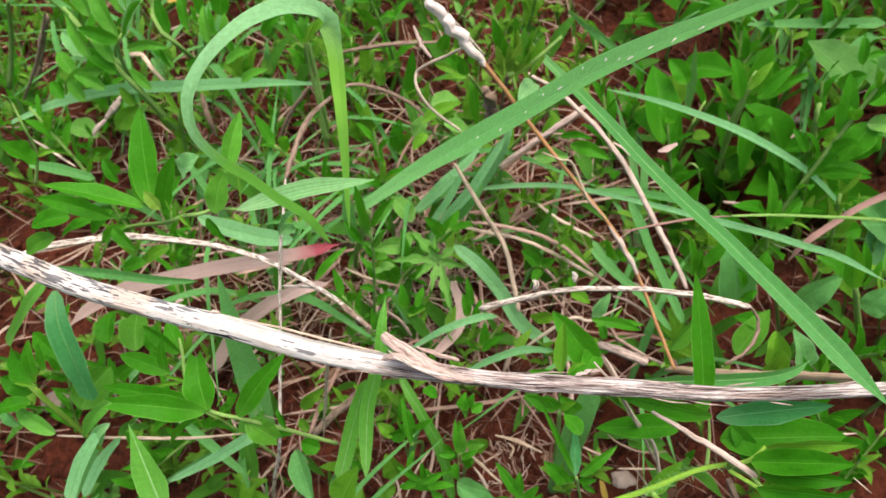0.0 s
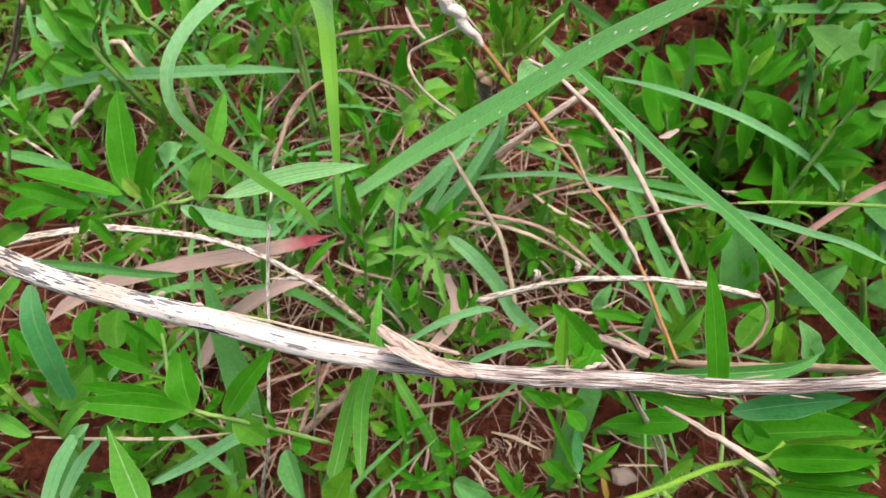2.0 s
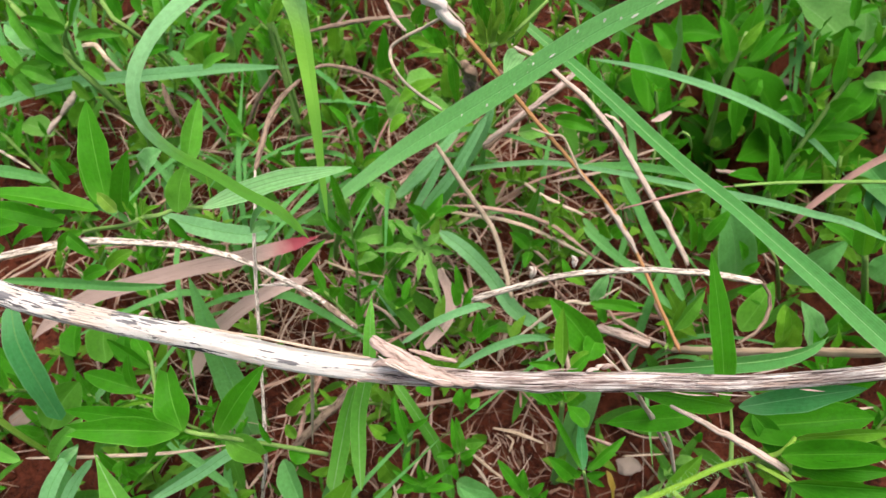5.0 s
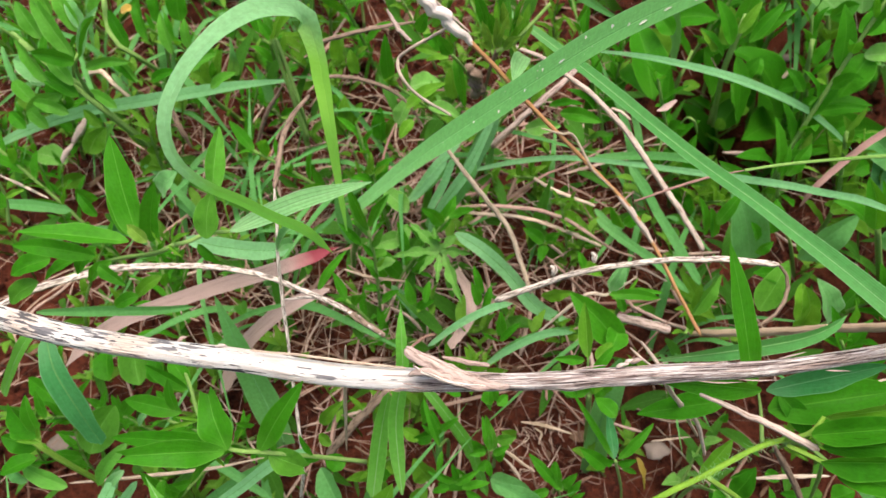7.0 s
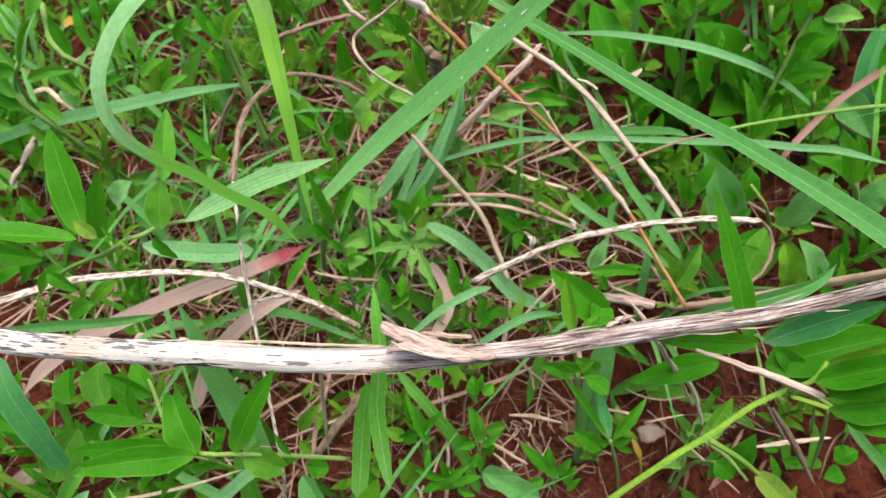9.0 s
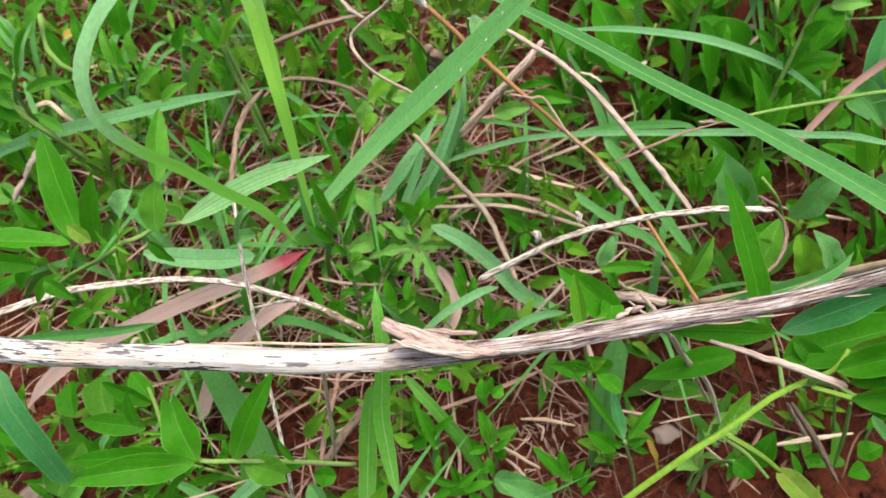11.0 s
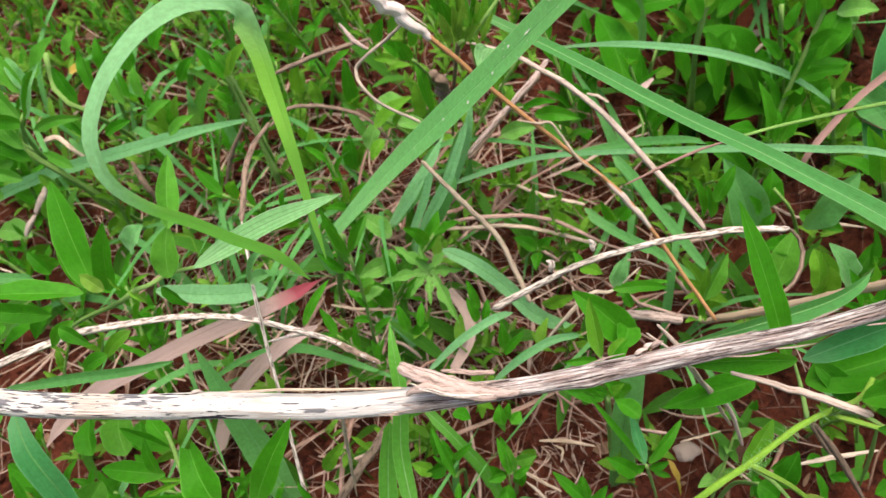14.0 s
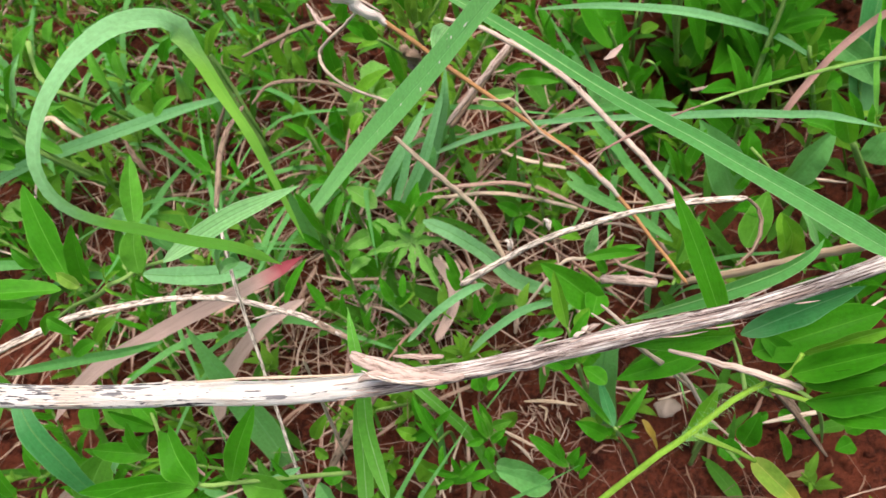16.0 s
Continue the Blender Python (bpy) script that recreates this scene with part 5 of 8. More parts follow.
leaf(crown_weed, (-0.0871, 0.1302, 0.142), (-0.0953, 0.1277, 0.135), 0.0037, LEAF_SHARP)
leaf(crown_weed, (-0.0543, 0.1199, 0.152), (-0.0514, 0.1291, 0.158), 0.0056, LEAF_DEEP, shape=ovate)
leaf(crown_weed, (-0.0504, 0.1261, 0.16), (-0.0465, 0.1392, 0.1680), 0.0046, LEAF_MID, arch=0.04)
leaf(crown_weed, (-0.0593, 0.1238, 0.145), (-0.0552, 0.1203, 0.14), 0.0031, LEAF_SHARP)
leaf(crown_weed, (-0.0929, 0.1329, 0.13), (-0.0853, 0.1264, 0.128), 0.0036, LEAF)
leaf(crown_weed, (-0.0858, 0.128, 0.12), (-0.0931, 0.1268, 0.118), 0.0039, LEAF)
leaf(crown_weed, (-0.0797, 0.1332, 0.12), (-0.0893, 0.1306, 0.115), 0.0037, LEAF_LIME)
leaf(crown_weed, (-0.1034, 0.134, 0.135), (-0.1135, 0.1307, 0.135), 0.0055, LEAF_SHARP)
leaf(crown_weed, (-0.1089, 0.1308, 0.13), (-0.1193, 0.1288, 0.125), 0.0054, LEAF_DEEP)
leaf(crown_weed, (-0.0987, 0.1365, 0.13), (-0.1107, 0.1345, 0.125), 0.0035, LEAF_SHARP)
leaf(crown_weed, (-0.0891, 0.1338, 0.13), (-0.1007, 0.1351, 0.12), 0.0032, LEAF)
leaf(crown_weed, (-0.05, 0.1231, 0.149), (-0.0144, 0.1289, 0.152), 0.0049, LEAF_SILVER, arch=0.08, fold=0.3)
leaf(crown_weed, (-0.0425, 0.1248, 0.135), (-0.0308, 0.1205, 0.152), 0.0028, LEAF_PALE, arch=0.2, fold=0.6, label="crumpled silvery leaf")
leaf(crown_weed, (-0.0425, 0.1251, 0.135), (-0.0388, 0.1288, 0.132), 0.0030, LEAF_PALE, arch=0.3, fold=0.6)

low_weed = thing("leafy_weed", (-0.058, 0.0893, 0.0), "leafy weed with glossy green notched leaves below the branch", "weed")
stem(low_weed, [(-0.029, 0.0787, 0.1), (-0.0402, 0.0773, 0.115), (-0.0493, 0.0768, 0.124), (-0.0564, 0.078, 0.127), (-0.0645, 0.0873, 0.124), (-0.0693, 0.0982, 0.12), (-0.0743, 0.1079, 0.115)], [0.00058, 0.00046], STEM)
leaf(low_weed, (-0.0563, 0.0773, 0.128), (-0.0591, 0.0889, 0.1340), 0.0080, LEAF, shape=ovate, notch=0.10)
leaf(low_weed, (-0.0494, 0.0769, 0.125), (-0.0337, 0.0831, 0.146), 0.0053, LEAF, arch=0.06, fold=0.2)
leaf(low_weed, (-0.0569, 0.077, 0.128), (-0.0762, 0.0763, 0.136), 0.0068, LEAF, shape=ovate, notch=0.10)
leaf(low_weed, (-0.0591, 0.0799, 0.125), (-0.0834, 0.0837, 0.13), 0.0045, LEAF_SHARP)
leaf(low_weed, (-0.0701, 0.0907, 0.122), (-0.0851, 0.0965, 0.122), 0.0047, LEAF)
leaf(low_weed, (-0.0709, 0.0906, 0.124), (-0.0701, 0.0958, 0.132), 0.0027, LEAF)
leaf(low_weed, (-0.0746, 0.0951, 0.12), (-0.0768, 0.0971, 0.123), 0.0021, LEAF)
leaf(low_weed, (-0.0708, 0.0986, 0.118), (-0.0811, 0.1054, 0.122), 0.0039, LEAF_SHARP)
leaf(low_weed, (-0.0714, 0.1008, 0.116), (-0.0761, 0.1086, 0.118), 0.0044, LEAF)
leaf(low_weed, (-0.0485, 0.0772, 0.121), (-0.0418, 0.0747, 0.115), 0.0070, LEAF_DEEP, shape=ovate, notch=0.10)
leaf(low_weed, (-0.056, 0.0778, 0.127), (-0.0525, 0.0761, 0.124), 0.0006, LEAF_LIME)
leaf(low_weed, (-0.0601, 0.0776, 0.127), (-0.0587, 0.0753, 0.122), 0.0008, LEAF_LIME)
leaf(low_weed, (-0.0557, 0.0768, 0.125), (-0.06, 0.0762, 0.12), 0.0015, LEAF_SHARP)
leaf(low_weed, (-0.0557, 0.0778, 0.127), (-0.0593, 0.0771, 0.128), 0.0009, LEAF_LIME)
leaf(low_weed, (-0.0645, 0.0873, 0.124), (-0.07, 0.088, 0.126), 0.0010, LEAF_LIME)
leaf(low_weed, (-0.0645, 0.0873, 0.124), (-0.077, 0.0873, 0.12), 0.0012, LEAF_LIME)
leaf(low_weed, (-0.0547, 0.079, 0.126), (-0.0517, 0.0808, 0.13), 0.0006, LEAF_LIME)
leaf(low_weed, (-0.0558, 0.0893, 0.11), (-0.0593, 0.0887, 0.115), 0.0016, LEAF)
leaf(low_weed, (-0.0821, 0.0956, 0.115), (-0.0867, 0.094, 0.11), 0.0019, LEAF_PALE)
leaf(low_weed, (-0.0905, 0.0908, 0.108), (-0.1067, 0.0866, 0.09), 0.0037, GRASS)
leaf(low_weed, (-0.0945, 0.0864, 0.1), (-0.1039, 0.0848, 0.09), 0.0030, LEAF_PALE)
leaf(low_weed, (-0.0592, 0.0787, 0.123), (-0.076, 0.0798, 0.1), 0.0017, LEAF)
leaf(low_weed, (-0.0386, 0.078, 0.11), (-0.0487, 0.0789, 0.105), 0.0023, LEAF_SHARP)
leaf(low_weed, (-0.0393, 0.077, 0.116), (-0.0415, 0.0812, 0.12), 0.0018, LEAF_SHARP)

corner_weed = thing("leafy_weed", (-0.1183, 0.1085, 0.0), "low weed with a pale stem and crowded pointed leaves", "weed")
stem(corner_weed, [(-0.1168, 0.0955, 0.107), (-0.1155, 0.0939, 0.095), (-0.1161, 0.0942, 0.075), (-0.1185, 0.0954, 0.05)], [0.00091, 0.00073], STEM_PALE)
leaf(corner_weed, (-0.1149, 0.0965, 0.108), (-0.1246, 0.1062, 0.11), 0.0085, LEAF_SHARP)
leaf(corner_weed, (-0.1147, 0.0968, 0.11), (-0.1133, 0.1032, 0.12), 0.0037, LEAF)
leaf(corner_weed, (-0.1199, 0.0969, 0.1), (-0.128, 0.0993, 0.105), 0.0062, LEAF_SHARP)
leaf(corner_weed, (-0.1198, 0.0936, 0.1), (-0.1295, 0.0905, 0.1), 0.0048, LEAF_SHARP)
leaf(corner_weed, (-0.1155, 0.0877, 0.09), (-0.1279, 0.0947, 0.095), 0.0049, GRASS)
leaf(corner_weed, (-0.1152, 0.0951, 0.107), (-0.1214, 0.096, 0.108), 0.0012, LEAF_LIME)
leaf(corner_weed, (-0.1151, 0.0957, 0.108), (-0.1128, 0.0983, 0.112), 0.0012, LEAF_LIME)
leaf(corner_weed, (-0.1146, 0.095, 0.106), (-0.1137, 0.0936, 0.105), 0.0011, LEAF_LIME)
leaf(corner_weed, (-0.1163, 0.0941, 0.095), (-0.122, 0.0924, 0.1), 0.0020, LEAF_SHARP)
leaf(corner_weed, (-0.1271, 0.1084, 0.06), (-0.1206, 0.1244, 0.06), 0.0118, LEAF_DEEP)
leaf(corner_weed, (-0.1126, 0.1305, 0.06), (-0.1156, 0.1462, 0.06), 0.0106, LEAF_DEEP)
leaf(corner_weed, (-0.1239, 0.1339, 0.06), (-0.1256, 0.1474, 0.06), 0.0085, LEAF_SHARP)
leaf(corner_weed, (-0.1419, 0.1305, 0.05), (-0.1605, 0.1453, 0.05), 0.0072, LEAF_SHARP)
leaf(corner_weed, (-0.1341, 0.0946, 0.08), (-0.1387, 0.0995, 0.085), 0.0046, GRASS_DIM)
leaf(corner_weed, (-0.1056, 0.1301, 0.06), (-0.1055, 0.1385, 0.065), 0.0065, LEAF_SHARP)

lobed_weed = thing("lobed_weed", (-0.0037, 0.1842, 0.0), "low pale weed with lobed leaves on the litter", "weed")
stem(lobed_weed, [(-0.0036, 0.1722, 0.05), (-0.0048, 0.1849, 0.02), (-0.0056, 0.1931, 0.0)], [0.00051, 0.00041], STEM)
leaf(lobed_weed, (-0.0036, 0.1722, 0.05), (-0.0136, 0.1842, 0.055), 0.0050, LEAF_LOBED, shape=lobed)
leaf(lobed_weed, (-0.0036, 0.1722, 0.05), (-0.0225, 0.1729, 0.05), 0.0044, LEAF_LOBED, shape=lobed)
leaf(lobed_weed, (-0.0036, 0.1722, 0.05), (0.0072, 0.1764, 0.055), 0.0040, LEAF_LOBED, shape=lobed)
leaf(lobed_weed, (-0.0036, 0.1722, 0.05), (0.0087, 0.1687, 0.05), 0.0047, LEAF_LOBED, shape=lobed)
leaf(lobed_weed, (-0.0021, 0.1705, 0.05), (0.0018, 0.1507, 0.045), 0.0049, LEAF_LOBED, shape=lobed)
leaf(lobed_weed, (-0.0038, 0.1709, 0.05), (-0.0062, 0.1595, 0.047), 0.0033, LEAF_LOBED, shape=lobed)
leaf(lobed_weed, (-0.0036, 0.1722, 0.05), (-0.0128, 0.1645, 0.048), 0.0030, LEAF_LOBED, shape=lobed)
leaf(lobed_weed, (-0.0035, 0.1727, 0.05), (-0.0043, 0.1811, 0.055), 0.0034, LEAF_LOBED, shape=lobed)
leaf(lobed_weed, (-0.0145, 0.2002, 0.04), (-0.0239, 0.211, 0.045), 0.0080, LEAF_LOBED, shape=ovate)
leaf(lobed_weed, (-0.0184, 0.188, 0.04), (-0.0302, 0.1843, 0.042), 0.0074, LEAF_LOBED, shape=ovate)
leaf(lobed_weed, (-0.0222, 0.1789, 0.038), (-0.0312, 0.1737, 0.04), 0.0059, LEAF_LOBED, shape=ovate)
leaf(lobed_weed, (-0.0187, 0.1852, 0.04), (-0.015, 0.193, 0.042), 0.0060, LEAF_LOBED, shape=ovate)
leaf(lobed_weed, (-0.0244, 0.179, 0.045), (-0.0291, 0.1774, 0.045), 0.0038, LEAF_DEEP, shape=ovate)

shoot_weed = thing("small_leafy_weed", (-0.0256, 0.1708, 0.0), "bright green leafy shoot at the foot of the tall grass", "weed")
stem(shoot_weed, [(-0.0248, 0.1595, 0.09), (-0.026, 0.1593, 0.07), (-0.0296, 0.1607, 0.04), (-0.0332, 0.17, 0.01)], [0.00062, 0.00049], STEM)
leaf(shoot_weed, (-0.0249, 0.1588, 0.09), (-0.0278, 0.1639, 0.11), 0.0037, LEAF)
leaf(shoot_weed, (-0.0244, 0.1603, 0.09), (-0.0157, 0.1606, 0.105), 0.0028, LEAF)
leaf(shoot_weed, (-0.0289, 0.1594, 0.082), (-0.0345, 0.1637, 0.09), 0.0030, LEAF_SHARP)
leaf(shoot_weed, (-0.025, 0.1586, 0.08), (-0.0197, 0.1606, 0.088), 0.0027, LEAF_DEEP)
leaf(shoot_weed, (-0.0261, 0.1581, 0.075), (-0.0288, 0.1607, 0.08), 0.0021, LEAF_SHARP)
leaf(shoot_weed, (-0.0256, 0.1568, 0.07), (-0.0218, 0.157, 0.075), 0.0021, LEAF_LIME)
leaf(shoot_weed, (-0.0427, 0.1403, 0.088), (-0.0313, 0.1483, 0.096), 0.0028, LEAF, fold=0.5)
leaf(shoot_weed, (-0.0278, 0.1596, 0.05), (-0.0339, 0.1598, 0.052), 0.0030, LEAF)
leaf(shoot_weed, (-0.0272, 0.1545, 0.05), (-0.0199, 0.1549, 0.055), 0.0029, LEAF)
leaf(shoot_weed, (-0.027, 0.1585, 0.06), (-0.0289, 0.1607, 0.065), 0.0022, LEAF)
leaf(shoot_weed, (-0.0159, 0.1507, 0.05), (-0.0168, 0.1561, 0.06), 0.0038, LEAF)
leaf(shoot_weed, (-0.015, 0.1493, 0.05), (-0.0076, 0.1484, 0.055), 0.0035, LEAF_SHARP)
leaf(shoot_weed, (-0.0112, 0.148, 0.055), (-0.0082, 0.1541, 0.06), 0.0028, LEAF)
leaf(shoot_weed, (0.008, 0.1465, 0.05), (0.0065, 0.1507, 0.06), 0.0038, LEAF)
leaf(shoot_weed, (0.0098, 0.1449, 0.05), (0.0134, 0.1509, 0.055), 0.0035, LEAF_SHARP)
leaf(shoot_weed, (0.0097, 0.1481, 0.055), (0.0082, 0.1545, 0.065), 0.0031, LEAF)
leaf(shoot_weed, (0.013, 0.1232, 0.07), (0.0139, 0.1271, 0.08), 0.0034, LEAF)
leaf(shoot_weed, (0.0125, 0.1212, 0.07), (0.02, 0.1243, 0.075), 0.0025, LEAF_SHARP)
leaf(shoot_weed, (0.0124, 0.1237, 0.065), (0.0068, 0.1256, 0.07), 0.0023, LEAF)

star_weed = thing("star_weed", (0.0411, 0.0912, 0.0), "small weed with narrow leaves spread like a star", "weed")
stem(star_weed, [(0.0401, 0.0787, 0.066), (0.0456, 0.0796, 0.03), (0.048, 0.0791, 0.005)], [0.00050, 0.00040], STEM)
stem(star_weed, [(0.0361, 0.0973, 0.074), (0.0374, 0.0982, 0.05), (0.0387, 0.1008, 0.02)], [0.00075, 0.00060], STEM)
leaf(star_weed, (0.0399, 0.0792, 0.066), (0.0401, 0.0915, 0.074), 0.0033, LEAF_BLUE, arch=0.02)
leaf(star_weed, (0.0396, 0.0793, 0.066), (0.0294, 0.0953, 0.085), 0.0020, LEAF, arch=0.04)
leaf(star_weed, (0.0411, 0.079, 0.066), (0.0529, 0.0862, 0.072), 0.0033, LEAF, fold=0.5)
leaf(star_weed, (0.0372, 0.0778, 0.064), (0.03, 0.0828, 0.07), 0.0049, LEAF_SHARP, shape=ovate)
leaf(star_weed, (0.041, 0.0781, 0.064), (0.0464, 0.0778, 0.066), 0.0025, LEAF_SHARP)
leaf(star_weed, (0.0393, 0.0784, 0.064), (0.0368, 0.0793, 0.066), 0.0025, LEAF_SHARP)
leaf(star_weed, (0.042, 0.0782, 0.062), (0.0463, 0.0755, 0.06), 0.0020, LEAF)
leaf(star_weed, (0.0411, 0.0871, 0.08), (0.0366, 0.0937, 0.08), 0.0050, LEAF, shape=ovate)
leaf(star_weed, (0.0362, 0.0978, 0.075), (0.0314, 0.1, 0.08), 0.0024, LEAF)
leaf(star_weed, (0.0361, 0.0975, 0.075), (0.0407, 0.0975, 0.08), 0.0024, LEAF_LIME)
leaf(star_weed, (0.0316, 0.0969, 0.075), (0.0271, 0.1003, 0.08), 0.0037, LEAF_DEEP, shape=ovate)

soil_sprig = thing("small_leafy_weed", (-0.013, 0.1085, 0.0), "small sprig of bright leaves on the bare soil", "weed")
stem(soil_sprig, [(-0.013, 0.1085, 0.0), (-0.0108, 0.1065, 0.025), (-0.0126, 0.0965, 0.05)], [0.0008, 0.0005])
leaf(soil_sprig, (-0.0126, 0.0965, 0.05), (-0.0152, 0.1095, 0.062), 0.0026, LEAF)
leaf(soil_sprig, (-0.0113, 0.101, 0.052), (-0.0045, 0.1021, 0.058), 0.0023, LEAF)
leaf(soil_sprig, (-0.0136, 0.1002, 0.05), (-0.0174, 0.1031, 0.055), 0.0018, LEAF)
leaf(soil_sprig, (-0.0123, 0.0962, 0.045), (-0.0149, 0.0895, 0.04), 0.0021, LEAF)
leaf(soil_sprig, (-0.0193, 0.1016, 0.045), (-0.0252, 0.1053, 0.048), 0.0045, LEAF_LIME, shape=ovate)
leaf(soil_sprig, (-0.0114, 0.1003, 0.055), (-0.0133, 0.1057, 0.06), 0.0017, LEAF_SHARP)

fork_sprig = thing("small_leafy_weed", (0.0039, 0.1014, 0.0), "small upright sprig of pointed leaves", "weed")
stem(fork_sprig, [(0.0039, 0.1014, 0.0), (0.0059, 0.0994, 0.03), (0.0038, 0.0894, 0.06)], [0.0008, 0.0005])
leaf(fork_sprig, (0.0038, 0.0894, 0.06), (0.0029, 0.0971, 0.07), 0.0028, LEAF)
leaf(fork_sprig, (0.0023, 0.0898, 0.058), (-0.0032, 0.089, 0.06), 0.0025, LEAF)
leaf(fork_sprig, (0.0044, 0.0885, 0.058), (0.01, 0.0893, 0.062), 0.0025, LEAF)
leaf(fork_sprig, (0.0049, 0.0896, 0.06), (0.0051, 0.095, 0.068), 0.0028, LEAF_DEEP)
leaf(fork_sprig, (0.0062, 0.0921, 0.06), (0.0125, 0.0914, 0.062), 0.0037, LEAF_DEEP, shape=ovate)
leaf(fork_sprig, (0.0023, 0.088, 0.055), (0.0025, 0.084, 0.05), 0.0023, LEAF_SHARP)

low_sprig = thing("small_leafy_weed", (-0.0089, 0.096, 0.0), "low spreading sprig of small green leaves", "weed")
stem(low_sprig, [(-0.0089, 0.096, 0.0), (-0.0068, 0.094, 0.025), (-0.0086, 0.084, 0.05)], [0.0008, 0.0005])
leaf(low_sprig, (-0.0086, 0.084, 0.05), (-0.0171, 0.0874, 0.055), 0.0029, LEAF)
leaf(low_sprig, (-0.0088, 0.0832, 0.05), (-0.0006, 0.0853, 0.055), 0.0026, LEAF)
leaf(low_sprig, (-0.0072, 0.0824, 0.048), (0.0021, 0.0822, 0.05), 0.0029, LEAF)
leaf(low_sprig, (-0.008, 0.0842, 0.05), (-0.0089, 0.0885, 0.056), 0.0023, LEAF_SHARP)
leaf(low_sprig, (-0.0112, 0.0832, 0.048), (-0.0169, 0.0825, 0.048), 0.0026, LEAF_SHARP)
leaf(low_sprig, (-0.0061, 0.0819, 0.045), (-0.0011, 0.0784, 0.045), 0.0027, LEAF)

edge_sprig = thing("small_leafy_weed", (0.0247, 0.0885, 0.0), "sprig of narrow bright leaves by the bare soil", "weed")
stem(edge_sprig, [(0.0247, 0.0885, 0.0), (0.0263, 0.0865, 0.025), (0.024, 0.0765, 0.05)], [0.0008, 0.0005])
leaf(edge_sprig, (0.024, 0.0765, 0.05), (0.0155, 0.0866, 0.058), 0.0034, LEAF)
leaf(edge_sprig, (0.0233, 0.0784, 0.052), (0.0231, 0.083, 0.06), 0.0023, LEAF)
leaf(edge_sprig, (0.0246, 0.0775, 0.05), (0.0293, 0.0794, 0.056), 0.0029, LEAF)
leaf(edge_sprig, (0.0258, 0.0749, 0.048), (0.0306, 0.0782, 0.052), 0.0023, LEAF_SHARP)
leaf(edge_sprig, (0.0199, 0.0769, 0.05), (0.0126, 0.0762, 0.05), 0.0035, LEAF)
leaf(edge_sprig, (0.0264, 0.0734, 0.045), (0.0311, 0.0747, 0.05), 0.0023, LEAF)
leaf(edge_sprig, (0.0169, 0.0718, 0.05), (0.0032, 0.0797, 0.058), 0.0071, GRASS_DIM, shape=ovate)

round_sprig = thing("round_leaved_weed", (0.0403, 0.1931, 0.0), "low weed with small rounded leaves on the litter", "weed")
stem(round_sprig, [(0.0403, 0.1931, 0.0), (0.0417, 0.1911, 0.015), (0.0391, 0.1811, 0.03)], [0.0008, 0.0005])
leaf(round_sprig, (0.0391, 0.1811, 0.03), (0.0317, 0.1874, 0.034), 0.0051, LEAF, shape=ovate)
leaf(round_sprig, (0.0403, 0.1814, 0.03), (0.0459, 0.1819, 0.034), 0.0047, LEAF, shape=ovate)
leaf(round_sprig, (0.0392, 0.1796, 0.03), (0.0358, 0.1719, 0.03), 0.0043, LEAF, shape=ovate)
leaf(round_sprig, (0.056, 0.1864, 0.03), (0.0458, 0.1932, 0.034), 0.0066, LEAF_LIME, shape=ovate)
leaf(round_sprig, (0.0335, 0.1568, 0.03), (0.046, 0.154, 0.034), 0.0062, LEAF_LIME, shape=ovate)
leaf(round_sprig, (0.0492, 0.159, 0.045), (0.0557, 0.1531, 0.045), 0.0050, LEAF_LIME, shape=ovate)
leaf(round_sprig, (0.0497, 0.1576, 0.045), (0.0482, 0.1626, 0.05), 0.0030, LEAF)
leaf(round_sprig, (0.0546, 0.1362, 0.04), (0.0669, 0.1365, 0.042), 0.0049, LEAF, shape=ovate)
leaf(round_sprig, (0.0549, 0.1773, 0.03), (0.0621, 0.1742, 0.034), 0.0050, LEAF, shape=ovate)

narrow_sprig = thing("small_leafy_weed", (0.0599, 0.1479, 0.0), "weed with narrow leaves under the arched twig", "weed")
stem(narrow_sprig, [(0.0599, 0.1479, 0.0), (0.0611, 0.1459, 0.03), (0.0582, 0.1359, 0.06)], [0.0008, 0.0005])
leaf(narrow_sprig, (0.0582, 0.1359, 0.06), (0.0707, 0.1335, 0.062), 0.0026, LEAF)
leaf(narrow_sprig, (0.0537, 0.1393, 0.06), (0.0582, 0.1438, 0.066), 0.0034, LEAF_PALE)
leaf(narrow_sprig, (0.0568, 0.1305, 0.058), (0.0552, 0.1364, 0.062), 0.0031, LEAF)
leaf(narrow_sprig, (0.0588, 0.1358, 0.06), (0.0636, 0.1398, 0.064), 0.0012, LEAF_LIME)
leaf(narrow_sprig, (0.0348, 0.0937, 0.1), (0.0412, 0.0978, 0.106), 0.0029, LEAF)
leaf(narrow_sprig, (0.0784, 0.1245, 0.06), (0.0896, 0.134, 0.068), 0.0059, LEAF_DEEP, shape=ovate)
leaf(narrow_sprig, (0.1043, 0.1271, 0.05), (0.1166, 0.1395, 0.06), 0.0093, LEAF_DEEP, shape=ovate)
leaf(narrow_sprig, (0.1076, 0.1116, 0.07), (0.1075, 0.1203, 0.08), 0.0054, LEAF_LIME, shape=strap)

